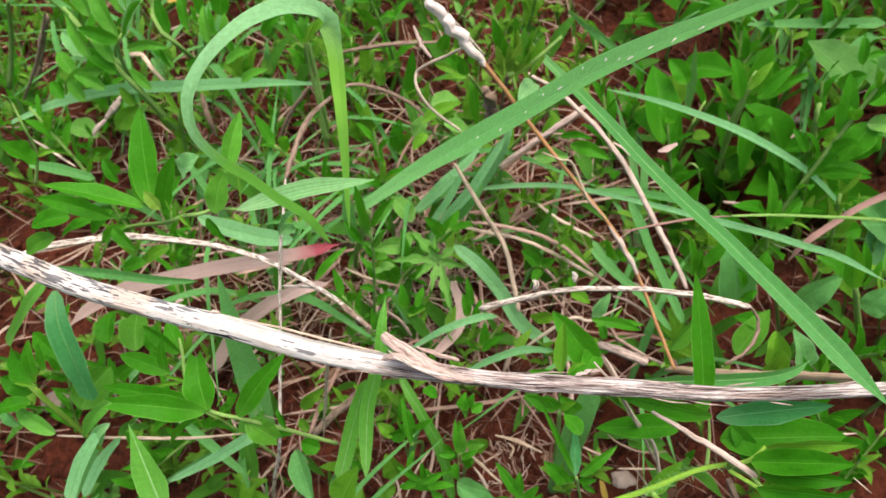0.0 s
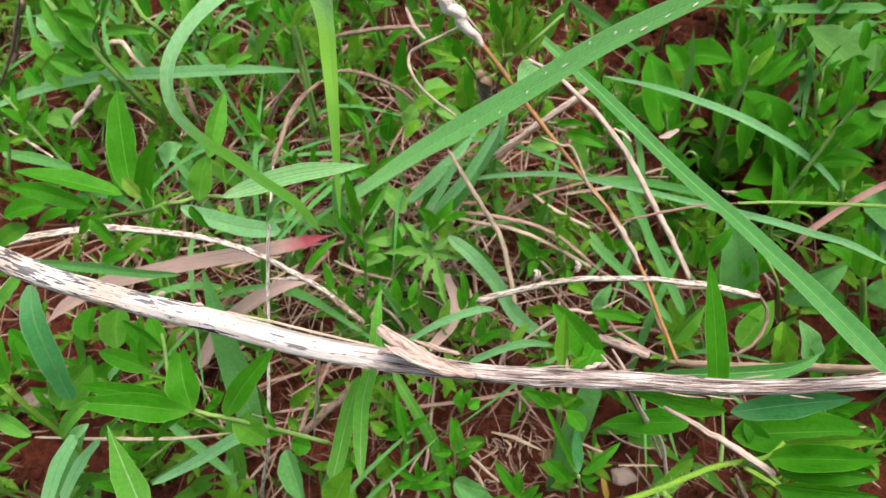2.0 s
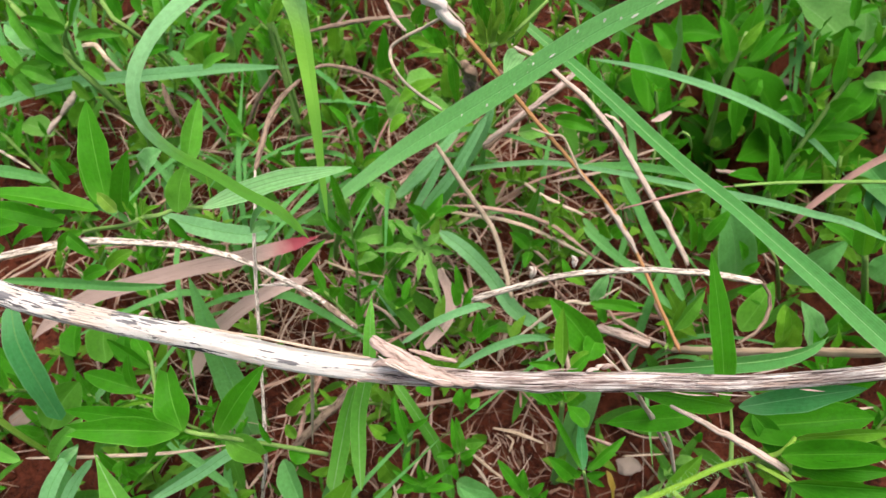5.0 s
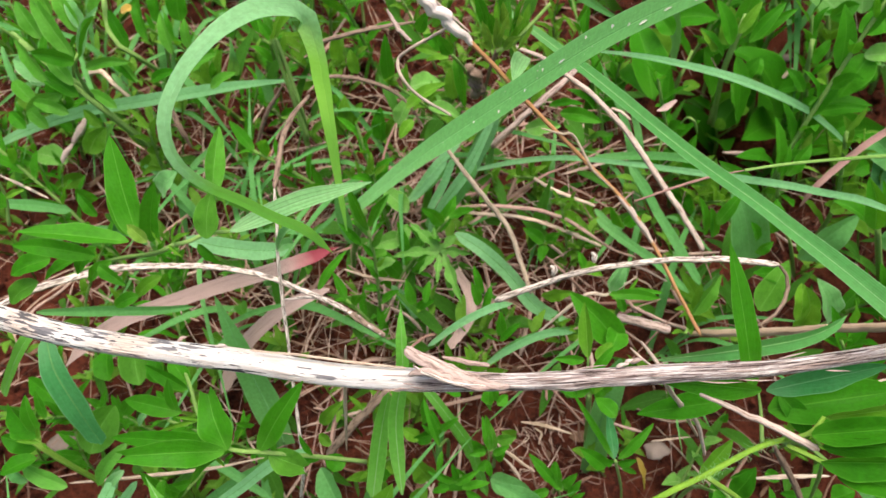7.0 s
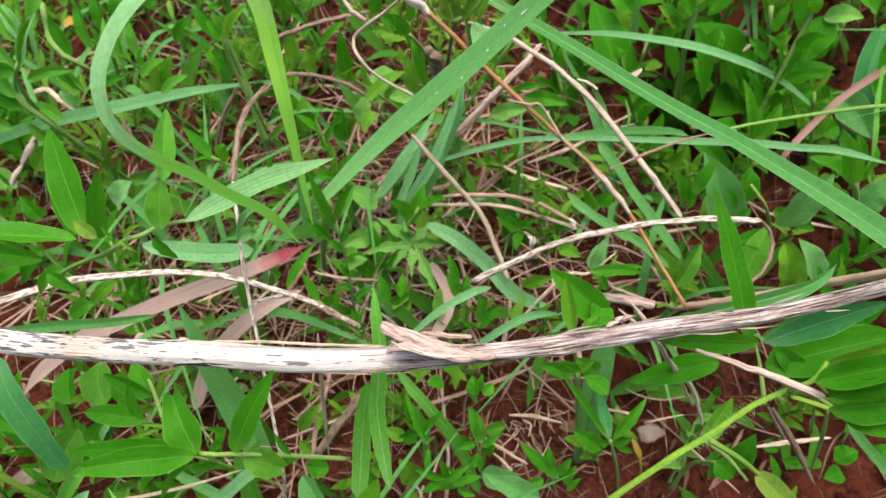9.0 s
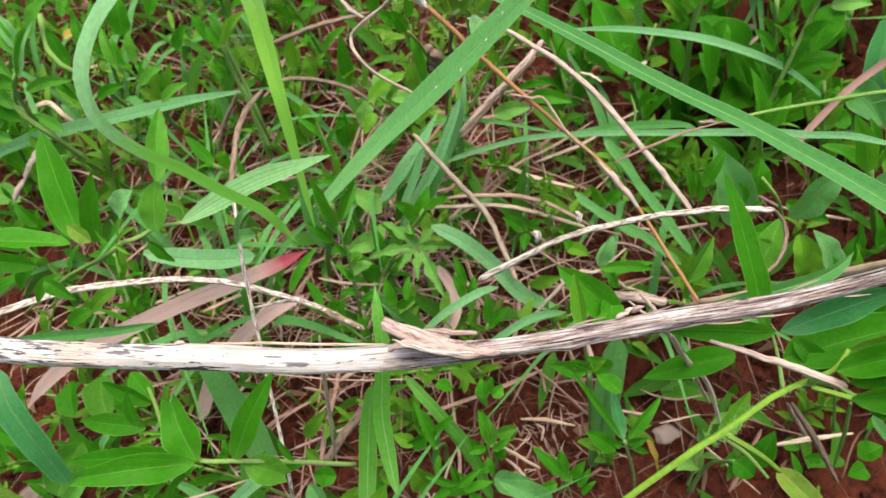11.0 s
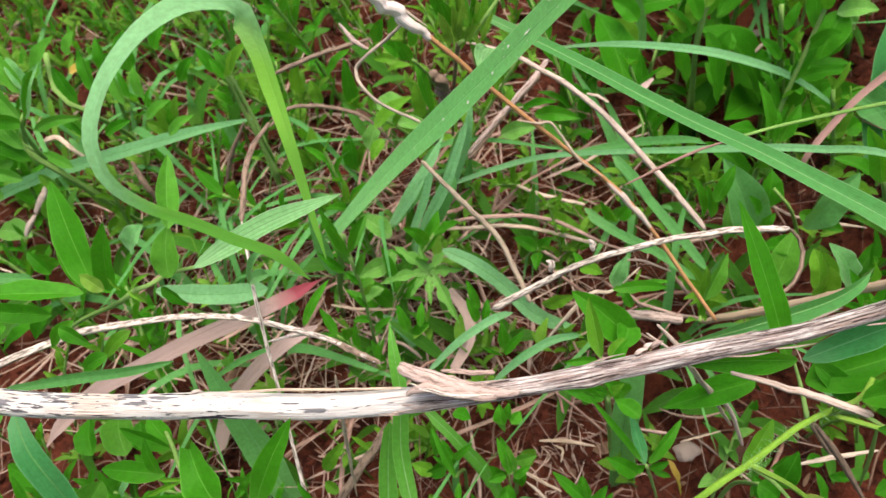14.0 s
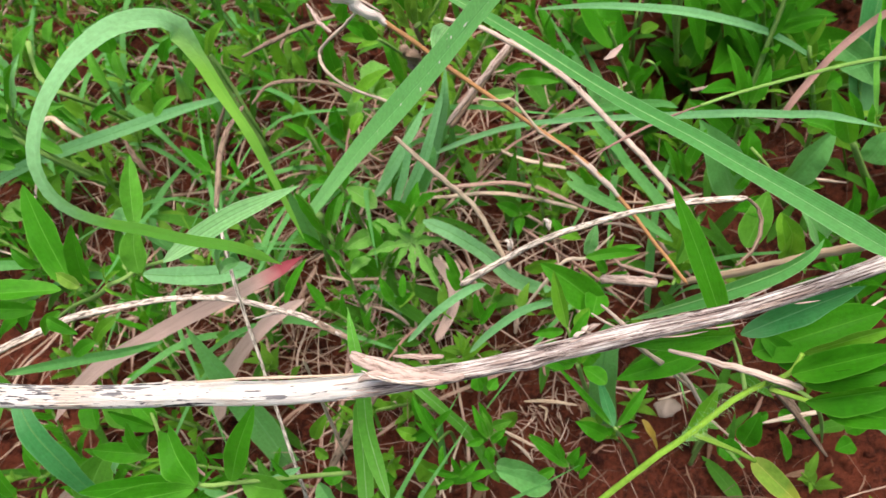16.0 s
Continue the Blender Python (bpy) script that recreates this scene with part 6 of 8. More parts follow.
sprig_weed = thing("leafy_weed", (0.0216, 0.1812, 0.0), "bushy weed sprig with small olive leaves beside the dry sheath", "weed")
stem(sprig_weed, [(0.0223, 0.1702, 0.148), (0.0268, 0.17, 0.15), (0.0311, 0.1698, 0.155), (0.0372, 0.1718, 0.16)], [0.00060, 0.00048], STEM)
stem(sprig_weed, [(0.0223, 0.1702, 0.148), (0.0237, 0.2098, 0.1), (0.0242, 0.2513, 0.04), (0.024, 0.2735, 0.005)], [0.00068, 0.00054], TWIG_DARK)
stem(sprig_weed, [(0.0112, 0.1932, 0.128), (0.0155, 0.2042, 0.11), (0.022, 0.2391, 0.06)], [0.00052, 0.00041], STEM)
leaf(sprig_weed, (0.021, 0.1692, 0.15), (0.0188, 0.1694, 0.16), 0.0029, LEAF_OLIVE)
leaf(sprig_weed, (0.0223, 0.1693, 0.15), (0.0223, 0.1677, 0.162), 0.0026, LEAF_OLIVE)
leaf(sprig_weed, (0.0235, 0.1694, 0.15), (0.0255, 0.1652, 0.165), 0.0033, LEAF_OLIVE)
leaf(sprig_weed, (0.0259, 0.171, 0.152), (0.0282, 0.1657, 0.168), 0.0031, LEAF_SHARP)
leaf(sprig_weed, (0.0202, 0.1731, 0.155), (0.0177, 0.1746, 0.165), 0.0034, LEAF_SHARP)
leaf(sprig_weed, (0.024, 0.1731, 0.156), (0.0234, 0.1711, 0.168), 0.0038, LEAF_SHARP)
leaf(sprig_weed, (0.0276, 0.1709, 0.155), (0.0304, 0.1666, 0.168), 0.0026, LEAF_OLIVE)
leaf(sprig_weed, (0.023, 0.1715, 0.145), (0.0269, 0.1687, 0.155), 0.0011, LEAF_LIME)
leaf(sprig_weed, (0.0205, 0.1707, 0.148), (0.0169, 0.1682, 0.155), 0.0024, LEAF_OLIVE)
leaf(sprig_weed, (0.0243, 0.1696, 0.149), (0.0287, 0.1666, 0.155), 0.0024, LEAF_OLIVE)
leaf(sprig_weed, (0.0222, 0.1714, 0.153), (0.0203, 0.1702, 0.162), 0.0027, LEAF_SHARP)
leaf(sprig_weed, (0.0256, 0.1727, 0.153), (0.0246, 0.1696, 0.165), 0.0029, LEAF_OLIVE)
leaf(sprig_weed, (0.0084, 0.1944, 0.13), (0.0031, 0.1954, 0.136), 0.0039, LEAF_SHARP)
leaf(sprig_weed, (0.0105, 0.1912, 0.13), (0.0073, 0.1917, 0.138), 0.0041, LEAF_SHARP)
leaf(sprig_weed, (0.0119, 0.1943, 0.132), (0.0138, 0.1928, 0.142), 0.0030, LEAF_SHARP)
leaf(sprig_weed, (0.002, 0.2039, 0.13), (0.006, 0.2029, 0.138), 0.0040, LEAF_SHARP)
leaf(sprig_weed, (0.0069, 0.2026, 0.132), (0.0107, 0.2006, 0.14), 0.0028, LEAF_DEEP)
leaf(sprig_weed, (0.0124, 0.2019, 0.12), (0.0136, 0.1965, 0.1), 0.0036, LEAF)
leaf(sprig_weed, (0.0068, 0.1984, 0.125), (-0.0001, 0.2026, 0.125), 0.0029, LEAF_LIME)
leaf(sprig_weed, (0.0103, 0.2009, 0.12), (0.0027, 0.2011, 0.12), 0.0027, LEAF_LIME)
leaf(sprig_weed, (-0.0076, 0.2201, 0.08), (0.0089, 0.2242, 0.086), 0.0055, LEAF_LIME)
leaf(sprig_weed, (-0.0058, 0.2154, 0.078), (-0.0119, 0.2096, 0.075), 0.0044, LEAF_LIME)
leaf(sprig_weed, (0.0013, 0.2196, 0.08), (0.0129, 0.2103, 0.08), 0.0054, LEAF_LOBED)
leaf(sprig_weed, (0.0432, 0.2292, 0.06), (0.0483, 0.2337, 0.068), 0.0037, LEAF_LIME)
leaf(sprig_weed, (0.056, 0.2322, 0.05), (0.072, 0.2231, 0.05), 0.0061, LEAF)
leaf(sprig_weed, (0.0383, 0.2174, 0.06), (0.0522, 0.2144, 0.062), 0.0065, LEAF_LOBED)
leaf(sprig_weed, (0.0512, 0.2326, 0.055), (0.0641, 0.2258, 0.06), 0.0037, LEAF_SHARP)
leaf(sprig_weed, (0.0237, 0.1818, 0.1380), (0.0212, 0.1872, 0.1500), 0.0030, LEAF_OLIVE, arch=0.08, fold=0.35)
leaf(sprig_weed, (0.0255, 0.1838, 0.1380), (0.0252, 0.1886, 0.1500), 0.0032, LEAF_LIME, arch=0.08, fold=0.35)
leaf(sprig_weed, (0.0255, 0.1813, 0.1380), (0.0228, 0.1807, 0.1500), 0.0030, LEAF_OLIVE, arch=0.08, fold=0.35)
leaf(sprig_weed, (0.0271, 0.1818, 0.1380), (0.0257, 0.1806, 0.1500), 0.0033, LEAF_MID, arch=0.08, fold=0.35)
leaf(sprig_weed, (0.0284, 0.1829, 0.1380), (0.0301, 0.1830, 0.1500), 0.0032, LEAF_OLIVE, arch=0.08, fold=0.35)
leaf(sprig_weed, (0.0288, 0.1813, 0.1380), (0.0319, 0.1814, 0.1500), 0.0032, LEAF_LIME, arch=0.08, fold=0.35)
leaf(sprig_weed, (0.0279, 0.1872, 0.1380), (0.0287, 0.1896, 0.1500), 0.0030, LEAF_MID, arch=0.08, fold=0.35)
leaf(sprig_weed, (0.0295, 0.1801, 0.1380), (0.0336, 0.1764, 0.1500), 0.0028, LEAF_OLIVE, arch=0.08, fold=0.35)
leaf(sprig_weed, (0.0311, 0.1821, 0.1380), (0.0343, 0.1853, 0.1500), 0.0030, LEAF_LIME, arch=0.08, fold=0.35)
leaf(sprig_weed, (0.0295, 0.1781, 0.1380), (0.0239, 0.1745, 0.1500), 0.0026, LEAF_OLIVE, arch=0.08, fold=0.35)
leaf(sprig_weed, (0.0239, 0.1863, 0.1380), (0.0183, 0.1851, 0.1500), 0.0024, LEAF_MID, arch=0.08, fold=0.35)
leaf(sprig_weed, (0.0311, 0.1776, 0.1380), (0.0243, 0.1560, 0.1500), 0.0053, LEAF_SILVER, arch=0.08, fold=0.35)

dim_weed = thing("broad_weed", (0.0665, 0.0769, 0.0), "dark shaded weed leaves low by the hairy stem", "weed")
stem(dim_weed, [(0.0665, 0.0769, 0.0), (0.0675, 0.0749, 0.035), (0.0646, 0.0649, 0.07)], [0.0008, 0.0005])
leaf(dim_weed, (0.0646, 0.0649, 0.07), (0.0682, 0.0604, 0.068), 0.0060, LEAF_SHARP, shape=ovate)
leaf(dim_weed, (0.0719, 0.0647, 0.062), (0.0781, 0.0697, 0.07), 0.0062, LEAF_SHARP, shape=ovate)
leaf(dim_weed, (0.067, 0.0632, 0.06), (0.066, 0.0686, 0.065), 0.0042, LEAF_SHARP)
leaf(dim_weed, (0.0839, 0.0592, 0.05), (0.0832, 0.0661, 0.06), 0.0035, LEAF)
leaf(dim_weed, (0.0993, 0.0602, 0.06), (0.1057, 0.0609, 0.062), 0.0059, LEAF_SHARP, shape=ovate)
leaf(dim_weed, (0.0995, 0.0569, 0.06), (0.0942, 0.0563, 0.06), 0.0050, LEAF_SHARP, shape=ovate)
leaf(dim_weed, (0.0919, 0.0632, 0.055), (0.0863, 0.0642, 0.058), 0.0029, LEAF_SHARP)
leaf(dim_weed, (0.1086, 0.0584, 0.06), (0.1152, 0.0599, 0.062), 0.0054, LEAF_SHARP, shape=ovate)

thicket_weed = thing("leafy_weed", (-0.1302, 0.2547, 0.0), "tall crowded weed with many pointed leaflets", "weed")
stem(thicket_weed, [(-0.1542, 0.2634, 0.11), (-0.1382, 0.2459, 0.106), (-0.1244, 0.2347, 0.092), (-0.122, 0.2475, 0.05), (-0.127, 0.2698, 0.01)], [0.00110, 0.00088], STEM)
stem(thicket_weed, [(-0.1144, 0.266, 0.118), (-0.1135, 0.2516, 0.11), (-0.1074, 0.25, 0.1), (-0.1088, 0.2692, 0.07), (-0.1227, 0.3122, 0.01)], [0.00104, 0.00083], STEM)
stem(thicket_weed, [(-0.0555, 0.2574, 0.092), (-0.0547, 0.2552, 0.075), (-0.0547, 0.2523, 0.05), (-0.0624, 0.2702, 0.01)], [0.00091, 0.00072], STEM)
stem(thicket_weed, [(-0.099, 0.2642, 0.1), (-0.1107, 0.2836, 0.07), (-0.1332, 0.3287, 0.02)], [0.00082, 0.00066], STEM)
leaf(thicket_weed, (-0.1264, 0.2427, 0.11), (-0.1391, 0.2647, 0.125), 0.0068, LEAF_MID)
leaf(thicket_weed, (-0.1234, 0.2379, 0.112), (-0.1369, 0.2388, 0.118), 0.0047, LEAF_SHARP)
leaf(thicket_weed, (-0.1229, 0.2408, 0.112), (-0.1076, 0.2437, 0.13), 0.0036, LEAF_PALE)
leaf(thicket_weed, (-0.1239, 0.2514, 0.115), (-0.1285, 0.2628, 0.128), 0.0060, LEAF_MID)
leaf(thicket_weed, (-0.1214, 0.252, 0.115), (-0.1243, 0.2601, 0.125), 0.0052, LEAF_PALE)
leaf(thicket_weed, (-0.1093, 0.2509, 0.105), (-0.1131, 0.2607, 0.116), 0.0045, LEAF_SHARP)
leaf(thicket_weed, (-0.1195, 0.2579, 0.115), (-0.1065, 0.2627, 0.126), 0.0060, LEAF_MID)
leaf(thicket_weed, (-0.0992, 0.2663, 0.1), (-0.0995, 0.2768, 0.112), 0.0062, LEAF_SHARP)
leaf(thicket_weed, (-0.0923, 0.2678, 0.1), (-0.0889, 0.2757, 0.112), 0.0081, LEAF_SHARP)
leaf(thicket_weed, (-0.0946, 0.2511, 0.098), (-0.0958, 0.2622, 0.11), 0.0049, LEAF_MID)
leaf(thicket_weed, (-0.0892, 0.2551, 0.096), (-0.0876, 0.2612, 0.106), 0.0041, LEAF_MID)
leaf(thicket_weed, (-0.1377, 0.251, 0.115), (-0.1437, 0.2614, 0.125), 0.0061, LEAF_MID)
leaf(thicket_weed, (-0.137, 0.2368, 0.105), (-0.1486, 0.2542, 0.115), 0.0061, LEAF_MID)
leaf(thicket_weed, (-0.128, 0.2344, 0.105), (-0.1376, 0.2474, 0.112), 0.0052, LEAF_MID)
leaf(thicket_weed, (-0.1434, 0.2455, 0.1), (-0.1558, 0.2562, 0.104), 0.0071, LEAF_PALE)
leaf(thicket_weed, (-0.1499, 0.2399, 0.095), (-0.1569, 0.2486, 0.1), 0.0059, LEAF_MID)
leaf(thicket_weed, (-0.1368, 0.2383, 0.098), (-0.1531, 0.2368, 0.094), 0.0054, LEAF_MID)
leaf(thicket_weed, (-0.1285, 0.2335, 0.1), (-0.1422, 0.2433, 0.106), 0.0056, LEAF_SHARP)
leaf(thicket_weed, (-0.1351, 0.232, 0.094), (-0.1486, 0.2373, 0.098), 0.0049, LEAF_MID)
leaf(thicket_weed, (-0.1019, 0.2531, 0.104), (-0.1036, 0.2673, 0.116), 0.0053, LEAF)
leaf(thicket_weed, (-0.1072, 0.2388, 0.098), (-0.1158, 0.2487, 0.104), 0.0041, LEAF_MID)
leaf(thicket_weed, (-0.1247, 0.2426, 0.105), (-0.1066, 0.2408, 0.106), 0.0040, LEAF_MID)
leaf(thicket_weed, (-0.1161, 0.2475, 0.104), (-0.1071, 0.2375, 0.098), 0.0037, LEAF_SHARP)
leaf(thicket_weed, (-0.1073, 0.2643, 0.116), (-0.1017, 0.2685, 0.122), 0.0045, LEAF_MID)
leaf(thicket_weed, (-0.1318, 0.2568, 0.12), (-0.1362, 0.2679, 0.13), 0.0057, LEAF_MID)
leaf(thicket_weed, (-0.0823, 0.2769, 0.1), (-0.0754, 0.2816, 0.106), 0.0051, LEAF_SHARP)
leaf(thicket_weed, (-0.0901, 0.2493, 0.09), (-0.0789, 0.2517, 0.094), 0.0041, LEAF_MID)
leaf(thicket_weed, (-0.0838, 0.243, 0.085), (-0.0716, 0.2441, 0.09), 0.0041, LEAF_MID)
leaf(thicket_weed, (-0.1034, 0.2414, 0.095), (-0.092, 0.2414, 0.098), 0.0040, LEAF_SHARP)
leaf(thicket_weed, (-0.1188, 0.235, 0.09), (-0.1289, 0.2432, 0.094), 0.0042, LEAF_MID)
leaf(thicket_weed, (-0.1297, 0.2364, 0.08), (-0.1359, 0.2428, 0.085), 0.0043, LEAF_LIME)
leaf(thicket_weed, (-0.14, 0.2333, 0.07), (-0.1311, 0.2413, 0.075), 0.0087, LEAF_LIME, shape=ovate)
leaf(thicket_weed, (-0.0622, 0.2651, 0.09), (-0.0658, 0.2701, 0.1), 0.0049, LEAF_SHARP)
leaf(thicket_weed, (-0.0555, 0.2587, 0.092), (-0.0435, 0.2587, 0.104), 0.0048, LEAF_LIME)
leaf(thicket_weed, (-0.0564, 0.2597, 0.092), (-0.0577, 0.2627, 0.102), 0.0041, LEAF_MID)
leaf(thicket_weed, (-0.0765, 0.2658, 0.09), (-0.0676, 0.2678, 0.098), 0.0046, LEAF_SHARP)
leaf(thicket_weed, (-0.1487, 0.2354, 0.085), (-0.1562, 0.2436, 0.09), 0.0051, LEAF_MID)
leaf(thicket_weed, (-0.1582, 0.2373, 0.085), (-0.1645, 0.2445, 0.088), 0.0052, LEAF_SHARP)

glade_leaves = thing("broad_weed", (0.1026, 0.2528, 0.0), "weed with a yellow-green stem and large soft leaves", "weed")
stem(glade_leaves, [(0.1284, 0.2348, 0.086), (0.1247, 0.2305, 0.078), (0.1234, 0.2307, 0.06), (0.1289, 0.2365, 0.02)], [0.00127, 0.00102], STEM)
stem(glade_leaves, [(0.1578, 0.2317, 0.07), (0.1589, 0.2298, 0.058), (0.1723, 0.2396, 0.01)], [0.00098, 0.00078], STEM)
# mostly the darker leaf green, which carries this corner's shade as colour
leaf(glade_leaves, (0.0996, 0.2408, 0.04), (0.0988, 0.2761, 0.055), 0.0162, LEAF_SHARP, shape=ovate)
leaf(glade_leaves, (0.1209, 0.2299, 0.07), (0.1122, 0.238, 0.08), 0.0042, LEAF_SHARP)
leaf(glade_leaves, (0.1262, 0.2291, 0.07), (0.1282, 0.2161, 0.045), 0.0070, LEAF_SHARP)
leaf(glade_leaves, (0.129, 0.2249, 0.06), (0.1358, 0.2286, 0.068), 0.0063, LEAF_SHARP, shape=ovate)
leaf(glade_leaves, (0.1219, 0.2279, 0.078), (0.117, 0.2389, 0.092), 0.0060, LEAF_SHARP)
leaf(glade_leaves, (0.1276, 0.2258, 0.08), (0.1424, 0.2337, 0.09), 0.0049, LEAF_SHARP)
leaf(glade_leaves, (0.1244, 0.2292, 0.082), (0.1327, 0.234, 0.092), 0.0041, LEAF_LIME)
leaf(glade_leaves, (0.1754, 0.2188, 0.07), (0.1652, 0.2119, 0.055), 0.0117, LEAF, shape=ovate)
leaf(glade_leaves, (0.1731, 0.2188, 0.07), (0.1852, 0.2122, 0.072), 0.0076, LEAF_LOBED, shape=ovate)
leaf(glade_leaves, (0.1597, 0.2273, 0.06), (0.1662, 0.2323, 0.068), 0.0045, LEAF_SHARP)
leaf(glade_leaves, (0.159, 0.2192, 0.045), (0.1815, 0.2106, 0.048), 0.0062, LEAF_SHARP)
leaf(glade_leaves, (0.1615, 0.2316, 0.08), (0.1712, 0.2314, 0.085), 0.0079, LEAF_SHARP, shape=ovate)
leaf(glade_leaves, (0.1687, 0.2224, 0.08), (0.1837, 0.2223, 0.082), 0.0099, LEAF_SHARP, shape=ovate)
leaf(glade_leaves, (0.1565, 0.2223, 0.05), (0.1513, 0.2314, 0.056), 0.0045, LEAF_SHARP)
leaf(glade_leaves, (0.1649, 0.1862, 0.1), (0.1571, 0.1925, 0.106), 0.0059, LEAF)
leaf(glade_leaves, (0.1101, 0.2572, 0.06), (0.103, 0.2686, 0.065), 0.0082, LEAF_SHARP, shape=ovate)
leaf(glade_leaves, (0.1647, 0.2063, 0.04), (0.1733, 0.2068, 0.044), 0.0062, LEAF_SHARP, shape=ovate)
leaf(glade_leaves, (0.1584, 0.1785, 0.05), (0.1663, 0.1809, 0.05), 0.0069, LEAF_SHARP, shape=ovate)

yellow_leaf = thing("yellowed_leaf", (-0.0785, 0.2531, 0.0300), "small yellow dead leaf", "dead leaf")
leaf(yellow_leaf, (-0.0735, 0.2328, 0.0500), (-0.0682, 0.2320, 0.0550), 0.0034, YELLOW, shape=ovate)
leaf(yellow_leaf, (-0.1302, 0.3065, 0.0800), (-0.1230, 0.3075, 0.0800), 0.0044, YELLOW, shape=ovate)
stalk([(-0.0440, 0.0900, 0.1505), (-0.0325, 0.0874, 0.1490), (-0.0219, 0.0843, 0.1485), (-0.0110, 0.0814, 0.1480)], [0.00022, 0.00030, 0.00030, 0.00021], "thin pale fibre lying along the branch", STRAW, name="dry_fibre")
for bx, by, bz in ((0.0372, 0.1125, 0.1262), (0.0268, 0.1125, 0.1225)):
    solid("dry_bud", tube_data([(bx, by, bz - 0.0006), (bx + 0.0006, by + 0.001, bz + 0.0012), (bx - 0.0005, by + 0.0014, bz + 0.0026)], [0.0005, 0.0008, 0.0003], 9, 7, 0.3, seed()), TWIG, "tiny dry bud on the arched twig", "dry bud")
stalk([(0.0104, 0.1693, 0.1600), (0.0049, 0.1777, 0.1500), (-0.0012, 0.1801, 0.1450), (-0.0051, 0.1819, 0.1400), (-0.0048, 0.1776, 0.1370), (-0.0008, 0.1760, 0.1300), (0.0080, 0.1755, 0.1200)], [0.00030, 0.00047, 0.00048, 0.00049, 0.00049, 0.00046, 0.00048], "thin curling pale straw", STRAW)
stalk([(-0.0073, 0.2173, 0.1300), (-0.0038, 0.2005, 0.1350), (-0.0005, 0.1888, 0.1400)], [0.00034, 0.00080, 0.00038], "grey papery straw tip", TWIG_BARE)
stalk([(0.0242, 0.2189, 0.0500), (0.0417, 0.2269, 0.0600), (0.0596, 0.2329, 0.0700)], [0.00108, 0.00128, 0.00126], "grey-brown dead stem leaning", TWIG_DARK)
stalk([(0.0164, 0.2065, 0.1100), (0.0196, 0.2079, 0.1000), (0.0187, 0.2156, 0.0850)], [0.00160, 0.00229, 0.00146], "crumpled grey-brown dead leaf base", TWIG_DARK, rough=0.25)
stalk([(-0.1176, 0.2749, 0.0500), (-0.1141, 0.2648, 0.0450), (-0.1120, 0.2603, 0.0350)], 0.00131, "brown dead stem leaning low", TWIG_DARK)
stalk([(-0.0763, 0.2423, 0.0500), (-0.0672, 0.2436, 0.0650), (-0.0559, 0.2441, 0.0800)], 0.00098, "brown dead stem leaning over", TWIG_DARK)
stalk([(-0.1844, 0.2385, 0.0600), (-0.1736, 0.2311, 0.0600), (-0.1603, 0.2214, 0.0600)], 0.00060, "thin pale straw lying over the weeds", STRAW)
stalk([(-0.2104, 0.2959, 0.0400), (-0.1995, 0.2995, 0.0600), (-0.1868, 0.3005, 0.0800)], [0.00165, 0.00170, 0.00139], "brown dead stem standing in the grass", TWIG_DARK)
stalk([(-0.1679, 0.2712, 0.0400), (-0.1619, 0.2732, 0.0450), (-0.1571, 0.2760, 0.0500)], [0.00097, 0.00205, 0.00072], "broken scrap of white straw", SHEATH)
stalk([(-0.1750, 0.2642, 0.0350), (-0.1699, 0.2664, 0.0400), (-0.1664, 0.2683, 0.0420)], [0.00085, 0.00145, 0.00072], "broken scrap of white straw", SHEATH)
stalk([(-0.1683, 0.3123, 0.0400), (-0.1587, 0.3054, 0.0500), (-0.1536, 0.3053, 0.0500), (-0.1482, 0.2971, 0.0500), (-0.1430, 0.2951, 0.0400)], [0.00117, 0.00138, 0.00111, 0.00088], "curled pale straw among the weeds", STRAW)
stalk([(0.0033, 0.1975, 0.0400), (0.0168, 0.1916, 0.0420), (0.0297, 0.1856, 0.0450), (0.0449, 0.1806, 0.0400), (0.0607, 0.1722, 0.0350)], [0.00059, 0.00079, 0.00083, 0.00072], "pinkish dead stem lying over the soil", STRAW)
stalk([(0.0410, 0.2157, 0.0300), (0.0481, 0.2031, 0.0350), (0.0627, 0.1919, 0.0350)], [0.00057, 0.00087, 0.00064], "tan dead stem lying over the soil", STRAW)
stalk([(-0.0439, 0.1806, 0.0350), (-0.0333, 0.1749, 0.0350), (-0.0182, 0.1726, 0.0300)], 0.00062, "tan dead stem lying low", STRAW)
stalk([(0.0028, 0.1818, 0.0200), (0.0046, 0.1727, 0.0200), (0.0061, 0.1615, 0.0200)], 0.00108, "tan dead stem on the soil", STRAW)
stalk([(0.0273, 0.2113, 0.0200), (0.0357, 0.2187, 0.0300), (0.0375, 0.2190, 0.0400)], 0.00102, "thin dead stem standing in the litter", LITTER)
stalk([(0.1238, 0.2129, 0.0300), (0.1331, 0.2099, 0.0300), (0.1413, 0.2054, 0.0300)], [0.00056, 0.00112, 0.00055], "pinkish grey dead stem", TWIG_BARE)
stalk([(0.0904, 0.2032, 0.0500), (0.0915, 0.2057, 0.0550), (0.0908, 0.2096, 0.0600)], 0.00047, "thin green stem standing", STEM, rough=0.05, name="grass_stalk", category="grass")
stalk([(0.0659, 0.1592, 0.0400), (0.0724, 0.1564, 0.0400), (0.0813, 0.1518, 0.0350)], [0.00035, 0.00054, 0.00030], "pale straw lying low", TWIG_BARE)
stalk([(-0.0544, 0.1057, 0.0300), (-0.0405, 0.1110, 0.0450), (-0.0261, 0.1149, 0.0600)], [0.00139, 0.00151, 0.00128], "brown dead stem leaning against the branch", TWIG_DARK)
